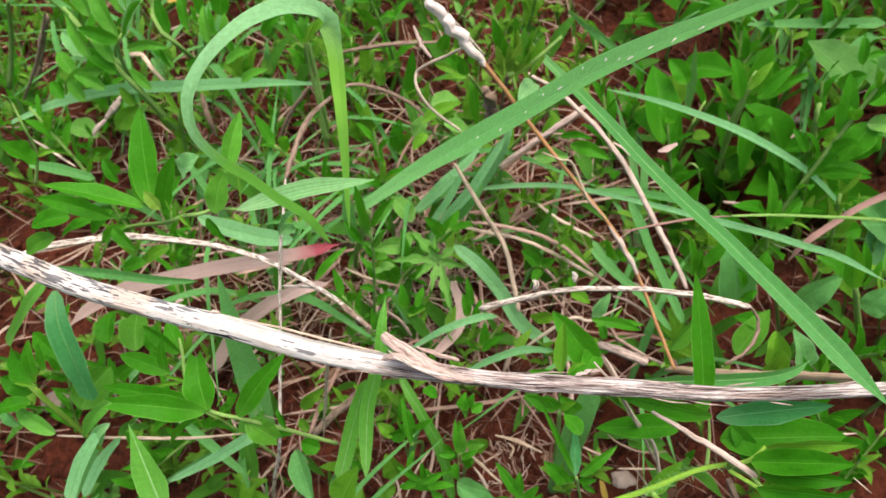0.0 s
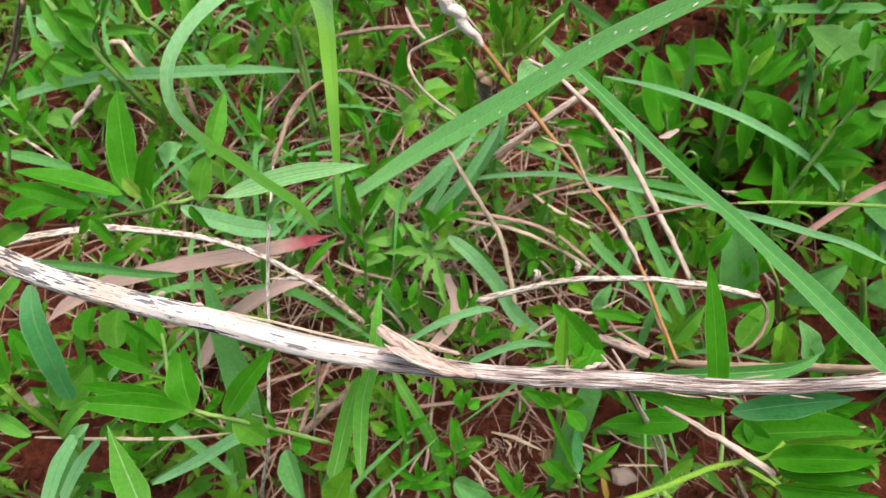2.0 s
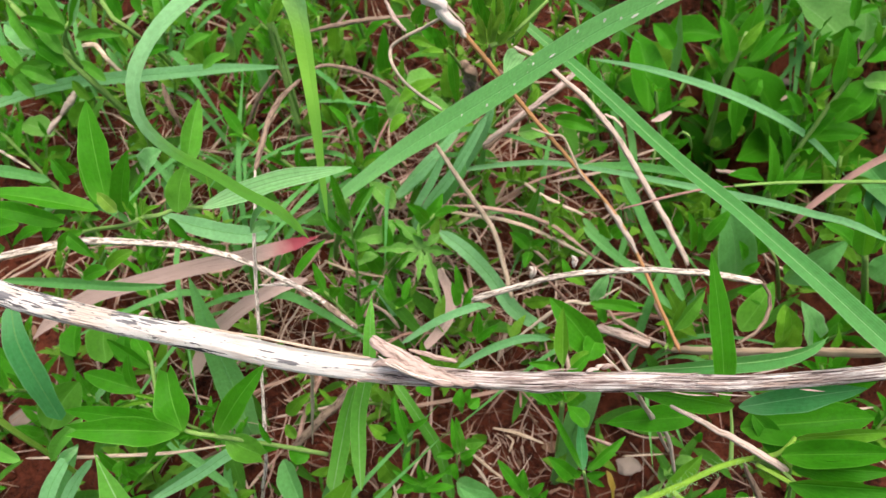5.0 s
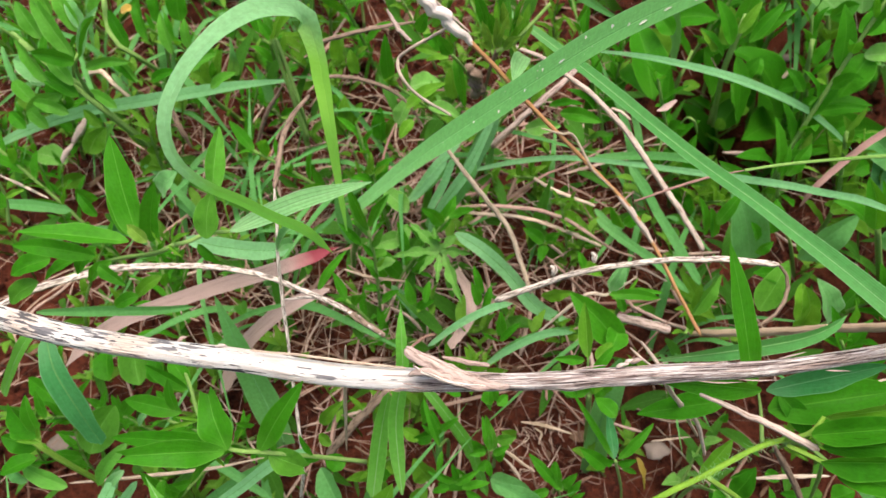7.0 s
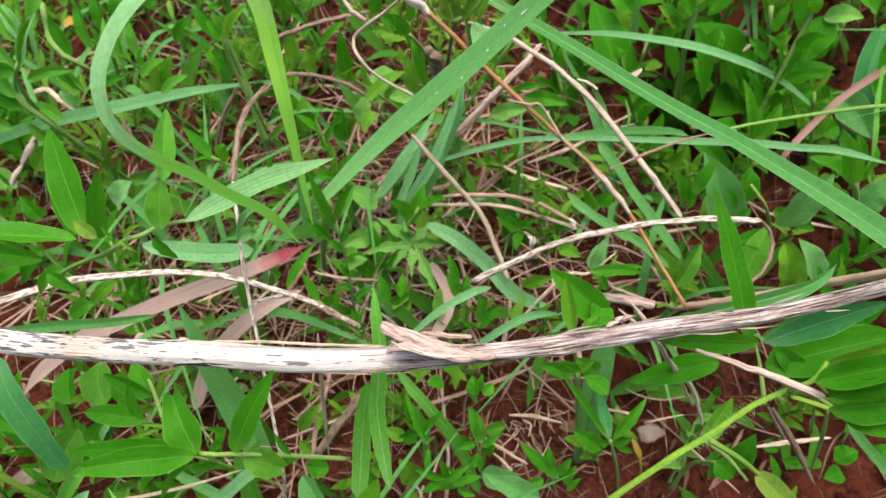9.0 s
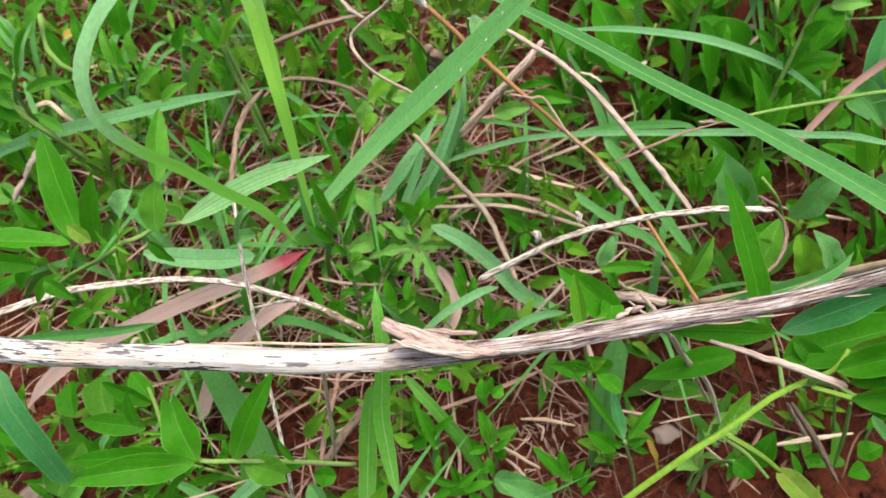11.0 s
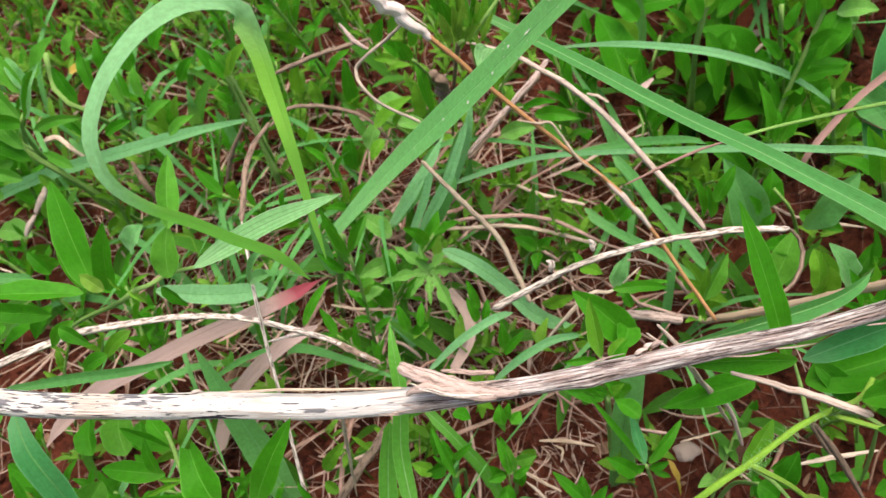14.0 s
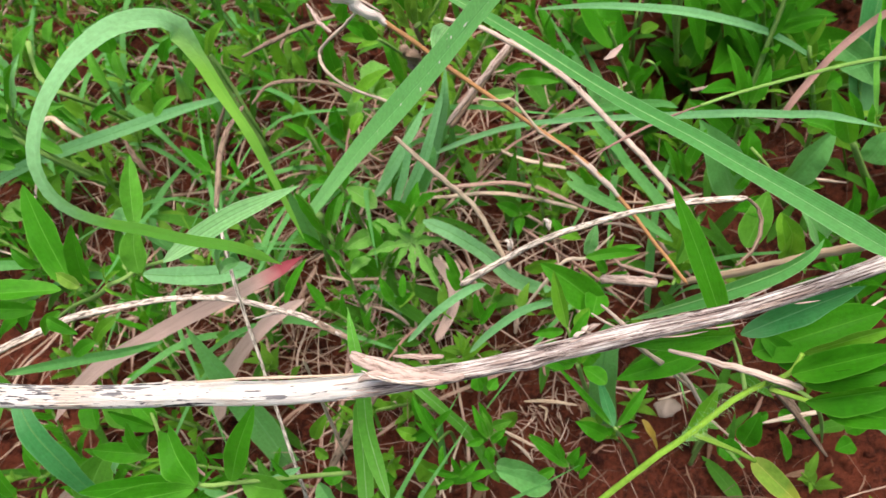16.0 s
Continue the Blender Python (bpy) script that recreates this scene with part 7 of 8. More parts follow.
stalk([(0.0046, 0.1044, 0.0250), (0.0111, 0.0974, 0.0250), (0.0185, 0.0918, 0.0200)], [0.00033, 0.00060, 0.00042], "pale broken straw on the soil", STRAW)
stalk([(-0.0171, 0.0877, 0.0200), (-0.0119, 0.0978, 0.0250), (-0.0040, 0.1060, 0.0300)], 0.00046, "tan straw leaning low", STRAW)
stalk([(0.0172, 0.1136, 0.0120), (0.0248, 0.1106, 0.0140), (0.0355, 0.1059, 0.0120)], 0.00068, "tan straw lying on bare soil", STRAW)
stalk([(0.0223, 0.1046, 0.0100), (0.0241, 0.1079, 0.0120), (0.0219, 0.1105, 0.0120)], 0.00044, "tan straw lying on bare soil", STRAW)
stalk([(0.0084, 0.1009, 0.0120), (0.0119, 0.0958, 0.0120), (0.0134, 0.0910, 0.0120)], 0.00048, "tan straw lying on bare soil", STRAW)
stalk([(-0.0208, 0.0879, 0.0200), (-0.0180, 0.0932, 0.0200)], 0.00060, "tan straw lying on bare soil", STRAW)
stalk([(0.0618, 0.0963, 0.0200), (0.0678, 0.0955, 0.0220), (0.0756, 0.0952, 0.0220)], 0.00037, "tan straw lying on dark soil", STRAW)
stalk([(0.0578, 0.1059, 0.0300), (0.0630, 0.1017, 0.0300), (0.0698, 0.0989, 0.0300), (0.0789, 0.0988, 0.0300)], 0.00045, "brown thin stem lying low", TWIG_DARK)
stalk([(0.0887, 0.0793, 0.0600), (0.0928, 0.0766, 0.0500), (0.0974, 0.0719, 0.0400)], 0.00073, "dark twig under the weed", TWIG_DARK)
stalk([(0.1317, 0.0816, 0.0500), (0.1358, 0.0765, 0.0500)], 0.00020, "thin grey straw behind leaves", STRAW)
stalk([(0.1232, 0.0911, 0.0600), (0.1285, 0.0925, 0.0600), (0.1326, 0.0927, 0.0600)], 0.00036, "tan straw behind the leaves", STRAW)
stalk([(0.1660, 0.2573, 0.0200), (0.1706, 0.2584, 0.0220), (0.1754, 0.2614, 0.0220)], [0.00062, 0.00098, 0.00049], "short broken white straw", STRAW)
stalk([(0.1032, 0.2159, 0.0500), (0.1044, 0.2142, 0.0550), (0.1065, 0.2119, 0.0550), (0.1124, 0.2175, 0.0400)], 0.00058, "thin hooked green stem", STEM, rough=0.05, name="grass_stalk", category="grass")
stalk([(0.0590, 0.1770, 0.1100), (0.0619, 0.1745, 0.1100), (0.0637, 0.1710, 0.1100)], [0.00041, 0.00049, 0.00033], "torn strip hanging on the straw", STRAW)
blade([(0.0764, 0.1815, 0.1000), (0.0796, 0.1824, 0.1000), (0.0841, 0.1850, 0.1000)], [0.0005, 0.0023, 0.0009], "grey dead seed leaf", TAN_LEAF, shape=band, category="dead leaf", name="dead_leaf")
blade([(-0.1834, 0.2966, 0.0800), (-0.1766, 0.2803, 0.0800), (-0.1734, 0.2734, 0.0750), (-0.1763, 0.2811, 0.0600)], [0.0018, 0.0029, 0.0029, 0.0012], "thin pale green grass blade", GRASS_DIM, shape=band)
stalk([(0.0375, 0.0826, 0.138), (0.0395, 0.0809, 0.136), (0.0423, 0.0794, 0.133)], 0.00030, "knobbly straw top poking out behind the branch", STRAW_PINK)
stalk([(0.0399, 0.0833, 0.139), (0.0419, 0.0812, 0.136), (0.0442, 0.0789, 0.132), (0.0457, 0.0772, 0.126)], 0.00045, "knobbly straw top poking out behind the branch", STRAW_PINK)
stalk([(0.0735, 0.0555, 0.125), (0.0848, 0.0587, 0.09), (0.0937, 0.0602, 0.055)], 0.00052, "thin olive stem standing", STEM, rough=0.05, name="grass_stalk", category="grass")
stalk([(0.0796, 0.0711, 0.085), (0.0858, 0.0658, 0.072), (0.0931, 0.0562, 0.055)], 0.00096, "dark flecked twig under the hairy weed", TWIG_DARK)
stalk([(0.08, 0.069, 0.06), (0.0908, 0.0679, 0.06), (0.1005, 0.066, 0.062)], 0.00070, "short white straw lying on dark soil", STRAW)
blade([(0.0933, 0.0615, 0.09), (0.1024, 0.0568, 0.075), (0.1132, 0.0494, 0.06)], [0.0025, 0.0029, 0.0029], "bluish green narrow grass blade", GRASS_DIM, shape=band)
blade([(0.1607, 0.1529, 0.0600), (0.1614, 0.1591, 0.0700), (0.1670, 0.1710, 0.0750), (0.1723, 0.1804, 0.0800)], [0.0014, 0.0020, 0.0018, 0.0010], "pale green grass blade standing", GRASS, shape=band)
blade([(0.1888, 0.1874, 0.0050), (0.1970, 0.2038, 0.0150), (0.2123, 0.2256, 0.0250), (0.2263, 0.2427, 0.0300)], [0.0080, 0.0125, 0.0130, 0.0100], "broad dark green grass blade in the shade", LEAF_BLUE, shape=band)
stalk([(0.0555, 0.1332, 0.05), (0.0642, 0.1291, 0.05), (0.0726, 0.1249, 0.05)], [0.0014, 0.0017, 0.0015], "broken pinkish dead stalk behind the branch", TWIG_BARE, name="dead_stalk")
blade([(-0.0952, 0.3071, 0.0300), (-0.0884, 0.2986, 0.0500), (-0.0868, 0.3029, 0.0600)], [0.0052, 0.0062, 0.0044], "soft green grass blade behind", GRASS_DIM, shape=point, facing=(0.0, -0.95, 0.25))
blade([(-0.0759, 0.2869, 0.0300), (-0.0771, 0.2907, 0.0400), (-0.0780, 0.2940, 0.0500)], [0.0064, 0.0075, 0.0037], "soft green grass blade behind", GRASS_DIM, shape=point, facing=(0.0, -0.95, 0.25))
blade([(-0.1481, 0.3025, 0.0500), (-0.1440, 0.2969, 0.0450), (-0.1426, 0.2959, 0.0400)], [0.0020, 0.0030, 0.0018], "grey-green grass blade among stems", GRASS_DIM, shape=band)
blade([(-0.1608, 0.3122, 0.0600), (-0.1553, 0.2952, 0.0600), (-0.1520, 0.2839, 0.0550)], [0.0017, 0.0027, 0.0019], "narrow grey-green grass blade", GRASS_DIM, shape=band)
blade([(0.0146, 0.2260, 0.0300), (0.0213, 0.2235, 0.0500), (0.0271, 0.2200, 0.0700)], [0.0058, 0.0076, 0.0062], "pale green grass blade behind the broad one", GRASS_DIM, shape=strap)
blade([(-0.0138, 0.2134, 0.0300), (-0.0036, 0.2138, 0.0400), (0.0056, 0.2188, 0.0450)], [0.0032, 0.0044, 0.0039], "grey-green grass blade lying low", GRASS_DIM, shape=band)
blade([(-0.0080, 0.1983, 0.0300), (0.0025, 0.1970, 0.0450), (0.0112, 0.1963, 0.0600), (0.0155, 0.2008, 0.0650)], [0.0044, 0.0063, 0.0057, 0.0040], "pale green grass blade lying low", GRASS_DIM, shape=band)
blade([(-0.0243, 0.1662, 0.0400), (-0.0203, 0.1649, 0.0300), (-0.0161, 0.1613, 0.0200)], [0.0020, 0.0041, 0.0053], "grey-green blade bent to the soil", GRASS_MIST, shape=band)
blade([(0.0211, 0.2214, 0.0300), (0.0234, 0.2216, 0.0400), (0.0254, 0.2214, 0.0500)], [0.0027, 0.0038, 0.0028], "soft green blade standing in litter", GRASS_DIM, shape=point, facing=(0.0, -0.95, 0.25))
blade([(-0.0154, 0.1151, 0.0600), (-0.0090, 0.1070, 0.0500), (-0.0031, 0.0994, 0.0350), (0.0001, 0.0872, 0.0150)], [0.0031, 0.0036, 0.0038, 0.0032], "soft green grass blade under the branch", GRASS, shape=band)
blade([(-0.0160, 0.0978, 0.0200), (-0.0133, 0.1029, 0.0350), (-0.0081, 0.1070, 0.0500)], [0.0021, 0.0025, 0.0019], "grey-green grass blade standing low", GRASS_DIM, shape=point, facing=(0.0, -0.95, 0.25))
blade([(-0.1348, 0.0899, 0.0300), (-0.1239, 0.0936, 0.0450), (-0.1136, 0.0979, 0.0550)], [0.0027, 0.0033, 0.0022], "pale green grass blade bent over", GRASS_DIM, shape=strap)
blade([(0.0770, 0.1989, 0.0500), (0.0813, 0.1754, 0.0500), (0.0868, 0.1592, 0.0450), (0.0915, 0.1448, 0.0400)], [0.0027, 0.0036, 0.0037, 0.0029], "grey-green blade leaning on the litter", GRASS_DIM, shape=band)
blade([(0.0634, 0.1938, 0.0300), (0.0699, 0.1801, 0.0300), (0.0796, 0.1644, 0.0300)], [0.0024, 0.0034, 0.0027], "grey-green blade lying in litter", GRASS_DIM, shape=band)
blade([(0.0605, 0.1973, 0.0600), (0.0786, 0.1910, 0.0650), (0.0929, 0.1773, 0.0750), (0.0969, 0.1688, 0.0800)], [0.0024, 0.0033, 0.0028, 0.0018], "soft green blade behind the long one", GRASS_DIM, shape=band)
blade([(-0.1498, 0.1872, 0.1000), (-0.1364, 0.1836, 0.1000), (-0.1263, 0.1832, 0.0950)], [0.0030, 0.0039, 0.0027], "grey-green blade low in the weeds", GRASS_DIM, shape=band)

back_weed = thing("leafy_weed", (-0.1447, 0.2954, 0.0000), "green-stemmed weed leaning behind the looped grass", "weed")
stem(back_weed, [(-0.1447, 0.2954, 0.0000), (-0.1301, 0.2580, 0.0500), (-0.1338, 0.2530, 0.0750), (-0.1381, 0.2535, 0.0900), (-0.1557, 0.2682, 0.1000)], [0.00151, 0.00085])
stem(back_weed, [(-0.1381, 0.2535, 0.0900), (-0.1333, 0.2519, 0.1000), (-0.1238, 0.2491, 0.1100)], [0.00071, 0.00040])
leaf(back_weed, (-0.1555, 0.2665, 0.0650), (-0.1588, 0.2695, 0.0800), 0.0085, LEAF_SHARP)
leaf(back_weed, (-0.1658, 0.2785, 0.0700), (-0.1715, 0.2824, 0.0800), 0.0068, LEAF_PALE)
leaf(back_weed, (-0.1340, 0.2550, 0.1000), (-0.1377, 0.2581, 0.1100), 0.0070, LEAF)
leaf(back_weed, (-0.1348, 0.2543, 0.1000), (-0.1449, 0.2512, 0.1100), 0.0054, LEAF_SHARP, arch=0.04)
leaf(back_weed, (-0.1345, 0.2551, 0.1000), (-0.1213, 0.2499, 0.1150), 0.0039, LEAF)
leaf(back_weed, (-0.1735, 0.2835, 0.0500), (-0.1937, 0.2951, 0.0500), 0.0086, LEAF_SMALL)
leaf(back_weed, (-0.1376, 0.2997, 0.0500), (-0.1450, 0.3014, 0.0600), 0.0074, LEAF_SMALL)

tuft_weed = thing("leafy_weed", (-0.1016, 0.3048, 0.0000), "small weed with upright narrow leaves in a tuft", "weed")
stem(tuft_weed, [(-0.0972, 0.3025, 0.0000), (-0.0953, 0.2833, 0.0300), (-0.0951, 0.2692, 0.0550), (-0.0887, 0.2621, 0.0700)], [0.00140, 0.00078])
leaf(tuft_weed, (-0.0897, 0.2614, 0.0700), (-0.0887, 0.2664, 0.0850), 0.0055, LEAF_SMALL)
leaf(tuft_weed, (-0.0867, 0.2595, 0.0700), (-0.0803, 0.2656, 0.0850), 0.0048, LEAF_SMALL)
leaf(tuft_weed, (-0.0910, 0.2623, 0.0700), (-0.0984, 0.2670, 0.0750), 0.0044, LEAF_SMALL)
leaf(tuft_weed, (-0.0891, 0.2628, 0.0650), (-0.0786, 0.2611, 0.0700), 0.0056, LEAF_SMALL)
leaf(tuft_weed, (-0.0916, 0.2646, 0.0650), (-0.0984, 0.2645, 0.0650), 0.0057, LEAF_SMALL)
leaf(tuft_weed, (-0.0887, 0.2621, 0.0700), (-0.0840, 0.2588, 0.0850), 0.0039, LEAF_SHARP)

coin_weed = thing("round_leaved_weed", (-0.1825, 0.3043, 0.0000), "low weed with round lime-green leaves", "weed")
leaf(coin_weed, (-0.1634, 0.2681, 0.0350), (-0.1527, 0.2724, 0.0450), 0.0134, LEAF_LIME, shape=ovate)
leaf(coin_weed, (-0.1755, 0.2681, 0.0300), (-0.1930, 0.2781, 0.0300), 0.0112, LEAF_LOBED, shape=ovate)
leaf(coin_weed, (-0.1886, 0.2659, 0.0300), (-0.2036, 0.2573, 0.0300), 0.0086, LEAF_SMALL)
leaf(coin_weed, (-0.1656, 0.2574, 0.0300), (-0.1767, 0.2475, 0.0350), 0.0072, LEAF_SMALL)
leaf(coin_weed, (-0.1220, 0.1900, 0.0900), (-0.1231, 0.1885, 0.1000), 0.0063, LEAF_SHARP)
leaf(coin_weed, (-0.1071, 0.2058, 0.0700), (-0.0968, 0.2066, 0.0800), 0.0089, LEAF_PALE)
leaf(coin_weed, (-0.1371, 0.2549, 0.0300), (-0.1289, 0.2640, 0.0300), 0.0073, LEAF_SMALL)

litter_weed = thing("small_leafy_weed", (-0.0441, 0.2812, 0.0000), "small weeds with upright leaves in the litter", "weed")
stem(litter_weed, [(-0.0280, 0.2656, 0.0000), (-0.0251, 0.2544, 0.0200), (-0.0234, 0.2517, 0.0300)], [0.00074, 0.00042])
stem(litter_weed, [(-0.0592, 0.2573, 0.0200), (-0.0592, 0.2615, 0.0400), (-0.0593, 0.2721, 0.0600)], [0.00131, 0.00074])
leaf(litter_weed, (-0.0389, 0.2564, 0.0350), (-0.0361, 0.2633, 0.0500), 0.0066, LEAF_SMALL)
leaf(litter_weed, (-0.0368, 0.2627, 0.0300), (-0.0288, 0.2620, 0.0450), 0.0055, LEAF_SMALL)
leaf(litter_weed, (-0.0234, 0.2500, 0.0300), (-0.0208, 0.2572, 0.0450), 0.0083, LEAF_SHARP)
leaf(litter_weed, (-0.0210, 0.2515, 0.0300), (-0.0140, 0.2543, 0.0400), 0.0060, LEAF_SMALL)
leaf(litter_weed, (-0.0416, 0.2598, 0.0300), (-0.0462, 0.2637, 0.0400), 0.0053, LEAF_SMALL)
leaf(litter_weed, (-0.0146, 0.2503, 0.0400), (-0.0056, 0.2548, 0.0500), 0.0074, LEAF_LOBED)
leaf(litter_weed, (-0.0153, 0.2655, 0.0500), (-0.0128, 0.2702, 0.0750), 0.0062, LEAF_SHARP)
leaf(litter_weed, (-0.0060, 0.2614, 0.0500), (0.0079, 0.2617, 0.0500), 0.0093, LEAF_LOBED, shape=ovate)
leaf(litter_weed, (-0.0043, 0.2649, 0.0400), (0.0074, 0.2589, 0.0400), 0.0072, LEAF_LOBED)
leaf(litter_weed, (0.0119, 0.2501, 0.0500), (0.0126, 0.2549, 0.0650), 0.0063, LEAF_SMALL)
leaf(litter_weed, (-0.0363, 0.2750, 0.0600), (-0.0309, 0.2693, 0.0800), 0.0068, LEAF_SMALL)
leaf(litter_weed, (-0.0295, 0.2753, 0.0500), (-0.0306, 0.2813, 0.0600), 0.0059, LEAF_SMALL)


glade_weed = thing("broad_weed", (0.1416, 0.2575, 0.0000), "weed with a yellow-green stem and broad leaves", "weed")
stem(glade_weed, [(0.1369, 0.2544, 0.0000), (0.1384, 0.2567, 0.0300), (0.1405, 0.2590, 0.0500), (0.1445, 0.2623, 0.0700), (0.1468, 0.2663, 0.0800)], [0.00098, 0.00055])
stem(glade_weed, [(0.1640, 0.2739, 0.0500), (0.1591, 0.2780, 0.0700)], [0.00068, 0.00038])
stem(glade_weed, [(0.1201, 0.2663, 0.0000), (0.1161, 0.2537, 0.0350), (0.1226, 0.2611, 0.0450)], [0.00095, 0.00053])
leaf(glade_weed, (0.0994, 0.2740, 0.0300), (0.1040, 0.2481, 0.0300), 0.0170, LEAF_SHARP, shape=ovate)
leaf(glade_weed, (0.1178, 0.2883, 0.0400), (0.1405, 0.2785, 0.0450), 0.0147, LEAF_SHARP, shape=ovate)
leaf(glade_weed, (0.1349, 0.2422, 0.0400), (0.1395, 0.2342, 0.0200), 0.0075, LEAF)
leaf(glade_weed, (0.1448, 0.2469, 0.0400), (0.1503, 0.2494, 0.0450), 0.0081, LEAF, shape=ovate)
leaf(glade_weed, (0.1455, 0.2561, 0.0500), (0.1629, 0.2557, 0.0650), 0.0054, LEAF)
leaf(glade_weed, (0.1377, 0.2538, 0.0550), (0.1424, 0.2584, 0.0800), 0.0099, LEAF)
leaf(glade_weed, (0.1325, 0.2511, 0.0550), (0.1335, 0.2584, 0.0700), 0.0089, LEAF_SMALL)
leaf(glade_weed, (0.1299, 0.2534, 0.0500), (0.1222, 0.2579, 0.0600), 0.0057, LEAF_SMALL)
leaf(glade_weed, (0.1388, 0.2526, 0.0500), (0.1311, 0.2620, 0.0700), 0.0045, LEAF_SHARP)
leaf(glade_weed, (0.1110, 0.2624, 0.0400), (0.1037, 0.2784, 0.0450), 0.0132, LEAF_SMALL, shape=ovate)
leaf(glade_weed, (0.1223, 0.2612, 0.0200), (0.1313, 0.2621, 0.0200), 0.0062, LEAF_SMALL, shape=ovate)
leaf(glade_weed, (0.1465, 0.2436, 0.0150), (0.1460, 0.2473, 0.0200), 0.0049, LEAF_LIME)
leaf(glade_weed, (0.1329, 0.2383, 0.0150), (0.1345, 0.2402, 0.0200), 0.0060, LEAF_LIME)

pale_weed = thing("broad_weed", (0.2130, 0.2932, 0.0000), "low weed with large pale blotched leaves", "weed")
stem(pale_weed, [(0.1894, 0.2534, 0.0000), (0.1836, 0.2507, 0.0200), (0.1862, 0.2540, 0.0350), (0.1841, 0.2517, 0.0500)], [0.00107, 0.00060])
leaf(pale_weed, (0.1905, 0.2602, 0.0500), (0.1708, 0.2825, 0.0600), 0.0221, LEAF_PALE_DIM, shape=ovate, arch=0.04)
leaf(pale_weed, (0.1981, 0.2620, 0.0500), (0.1990, 0.2779, 0.0600), 0.0104, LEAF_PALE_DIM, shape=ovate)
leaf(pale_weed, (0.1966, 0.2396, 0.0450), (0.1830, 0.2317, 0.0300), 0.0126, LEAF_SHARP, shape=ovate)
leaf(pale_weed, (0.1698, 0.2267, 0.0300), (0.1895, 0.2191, 0.0350), 0.0072, LEAF_SHARP)
leaf(pale_weed, (0.1972, 0.2446, 0.0400), (0.2049, 0.2437, 0.0450), 0.0103, LEAF_LOBED)
leaf(pale_weed, (0.1822, 0.2537, 0.0700), (0.1823, 0.2627, 0.0800), 0.0043, LEAF_SHARP)
leaf(pale_weed, (0.1849, 0.2583, 0.0700), (0.1951, 0.2606, 0.0700), 0.0033, LEAF)
leaf(pale_weed, (0.1767, 0.2483, 0.0300), (0.1704, 0.2472, 0.0300), 0.0048, LEAF_LIME, shape=ovate)
leaf(pale_weed, (0.1790, 0.2481, 0.0300), (0.1840, 0.2476, 0.0350), 0.0047, LEAF_LIME, shape=ovate)
leaf(pale_weed, (0.1785, 0.2465, 0.0300), (0.1804, 0.2415, 0.0300), 0.0047, LEAF_LIME, shape=ovate)
leaf(pale_weed, (0.1874, 0.2580, 0.0500), (0.1760, 0.2561, 0.0600), 0.0057, LEAF_SHARP)
leaf(pale_weed, (0.1709, 0.2470, 0.0250), (0.1582, 0.2418, 0.0300), 0.0071, LEAF_SHARP)



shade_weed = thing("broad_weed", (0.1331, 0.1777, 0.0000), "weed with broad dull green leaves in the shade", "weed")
stem(shade_weed, [(0.1450, 0.1637, 0.0000), (0.1297, 0.1581, 0.0400), (0.1237, 0.1638, 0.0500)], [0.00099, 0.00055])
leaf(shade_weed, (0.1172, 0.1581, 0.0300), (0.1090, 0.1757, 0.0600), 0.0149, GRASS_DIM, shape=ovate)
leaf(shade_weed, (0.1228, 0.1633, 0.0400), (0.1271, 0.1719, 0.0500), 0.0089, LEAF_SHARP, shape=ovate)
leaf(shade_weed, (0.0937, 0.1524, 0.0700), (0.1015, 0.1572, 0.0800), 0.0046, LEAF)
leaf(shade_weed, (0.0921, 0.1548, 0.0600), (0.0873, 0.1583, 0.0800), 0.0040, LEAF)
leaf(shade_weed, (0.0946, 0.1535, 0.0600), (0.0917, 0.1567, 0.0750), 0.0040, LEAF)
leaf(shade_weed, (0.1137, 0.1552, 0.0500), (0.1095, 0.1575, 0.0600), 0.0038, LEAF_SHARP)
leaf(shade_weed, (0.1112, 0.1498, 0.0500), (0.1166, 0.1507, 0.0550), 0.0041, LEAF)
leaf(shade_weed, (0.1302, 0.1500, 0.0400), (0.1472, 0.1535, 0.0600), 0.0114, GRASS_DIM, shape=lance)
leaf(shade_weed, (0.1552, 0.1433, 0.0500), (0.1620, 0.1463, 0.0600), 0.0101, GRASS_DIM, shape=lance)
leaf(shade_weed, (0.1318, 0.1568, 0.0400), (0.1416, 0.1446, 0.0400), 0.0068, LEAF, shape=lance)
leaf(shade_weed, (0.1171, 0.1374, 0.0500), (0.1031, 0.1368, 0.0600), 0.0082, LEAF_SHARP, shape=ovate)
leaf(shade_weed, (0.0925, 0.1448, 0.0400), (0.0957, 0.1443, 0.0500), 0.0076, GRASS_DIM, shape=ovate)
leaf(shade_weed, (0.0557, 0.1406, 0.0500), (0.0725, 0.1405, 0.0500), 0.0037, LEAF)
leaf(shade_weed, (0.1520, 0.1786, 0.0500), (0.1606, 0.1805, 0.0500), 0.0060, LEAF_SMALL, shape=ovate)
leaf(shade_weed, (0.1494, 0.1686, 0.0400), (0.1557, 0.1694, 0.0400), 0.0050, LEAF_SMALL, shape=ovate)
leaf(shade_weed, (0.0698, 0.1759, 0.0400), (0.0651, 0.1804, 0.0500), 0.0061, LEAF)
leaf(shade_weed, (0.0710, 0.1770, 0.0400), (0.0766, 0.1781, 0.0450), 0.0051, LEAF)
leaf(shade_weed, (0.1734, 0.1937, 0.0500), (0.1744, 0.1719, 0.0500), 0.0121, GRASS_DIM)

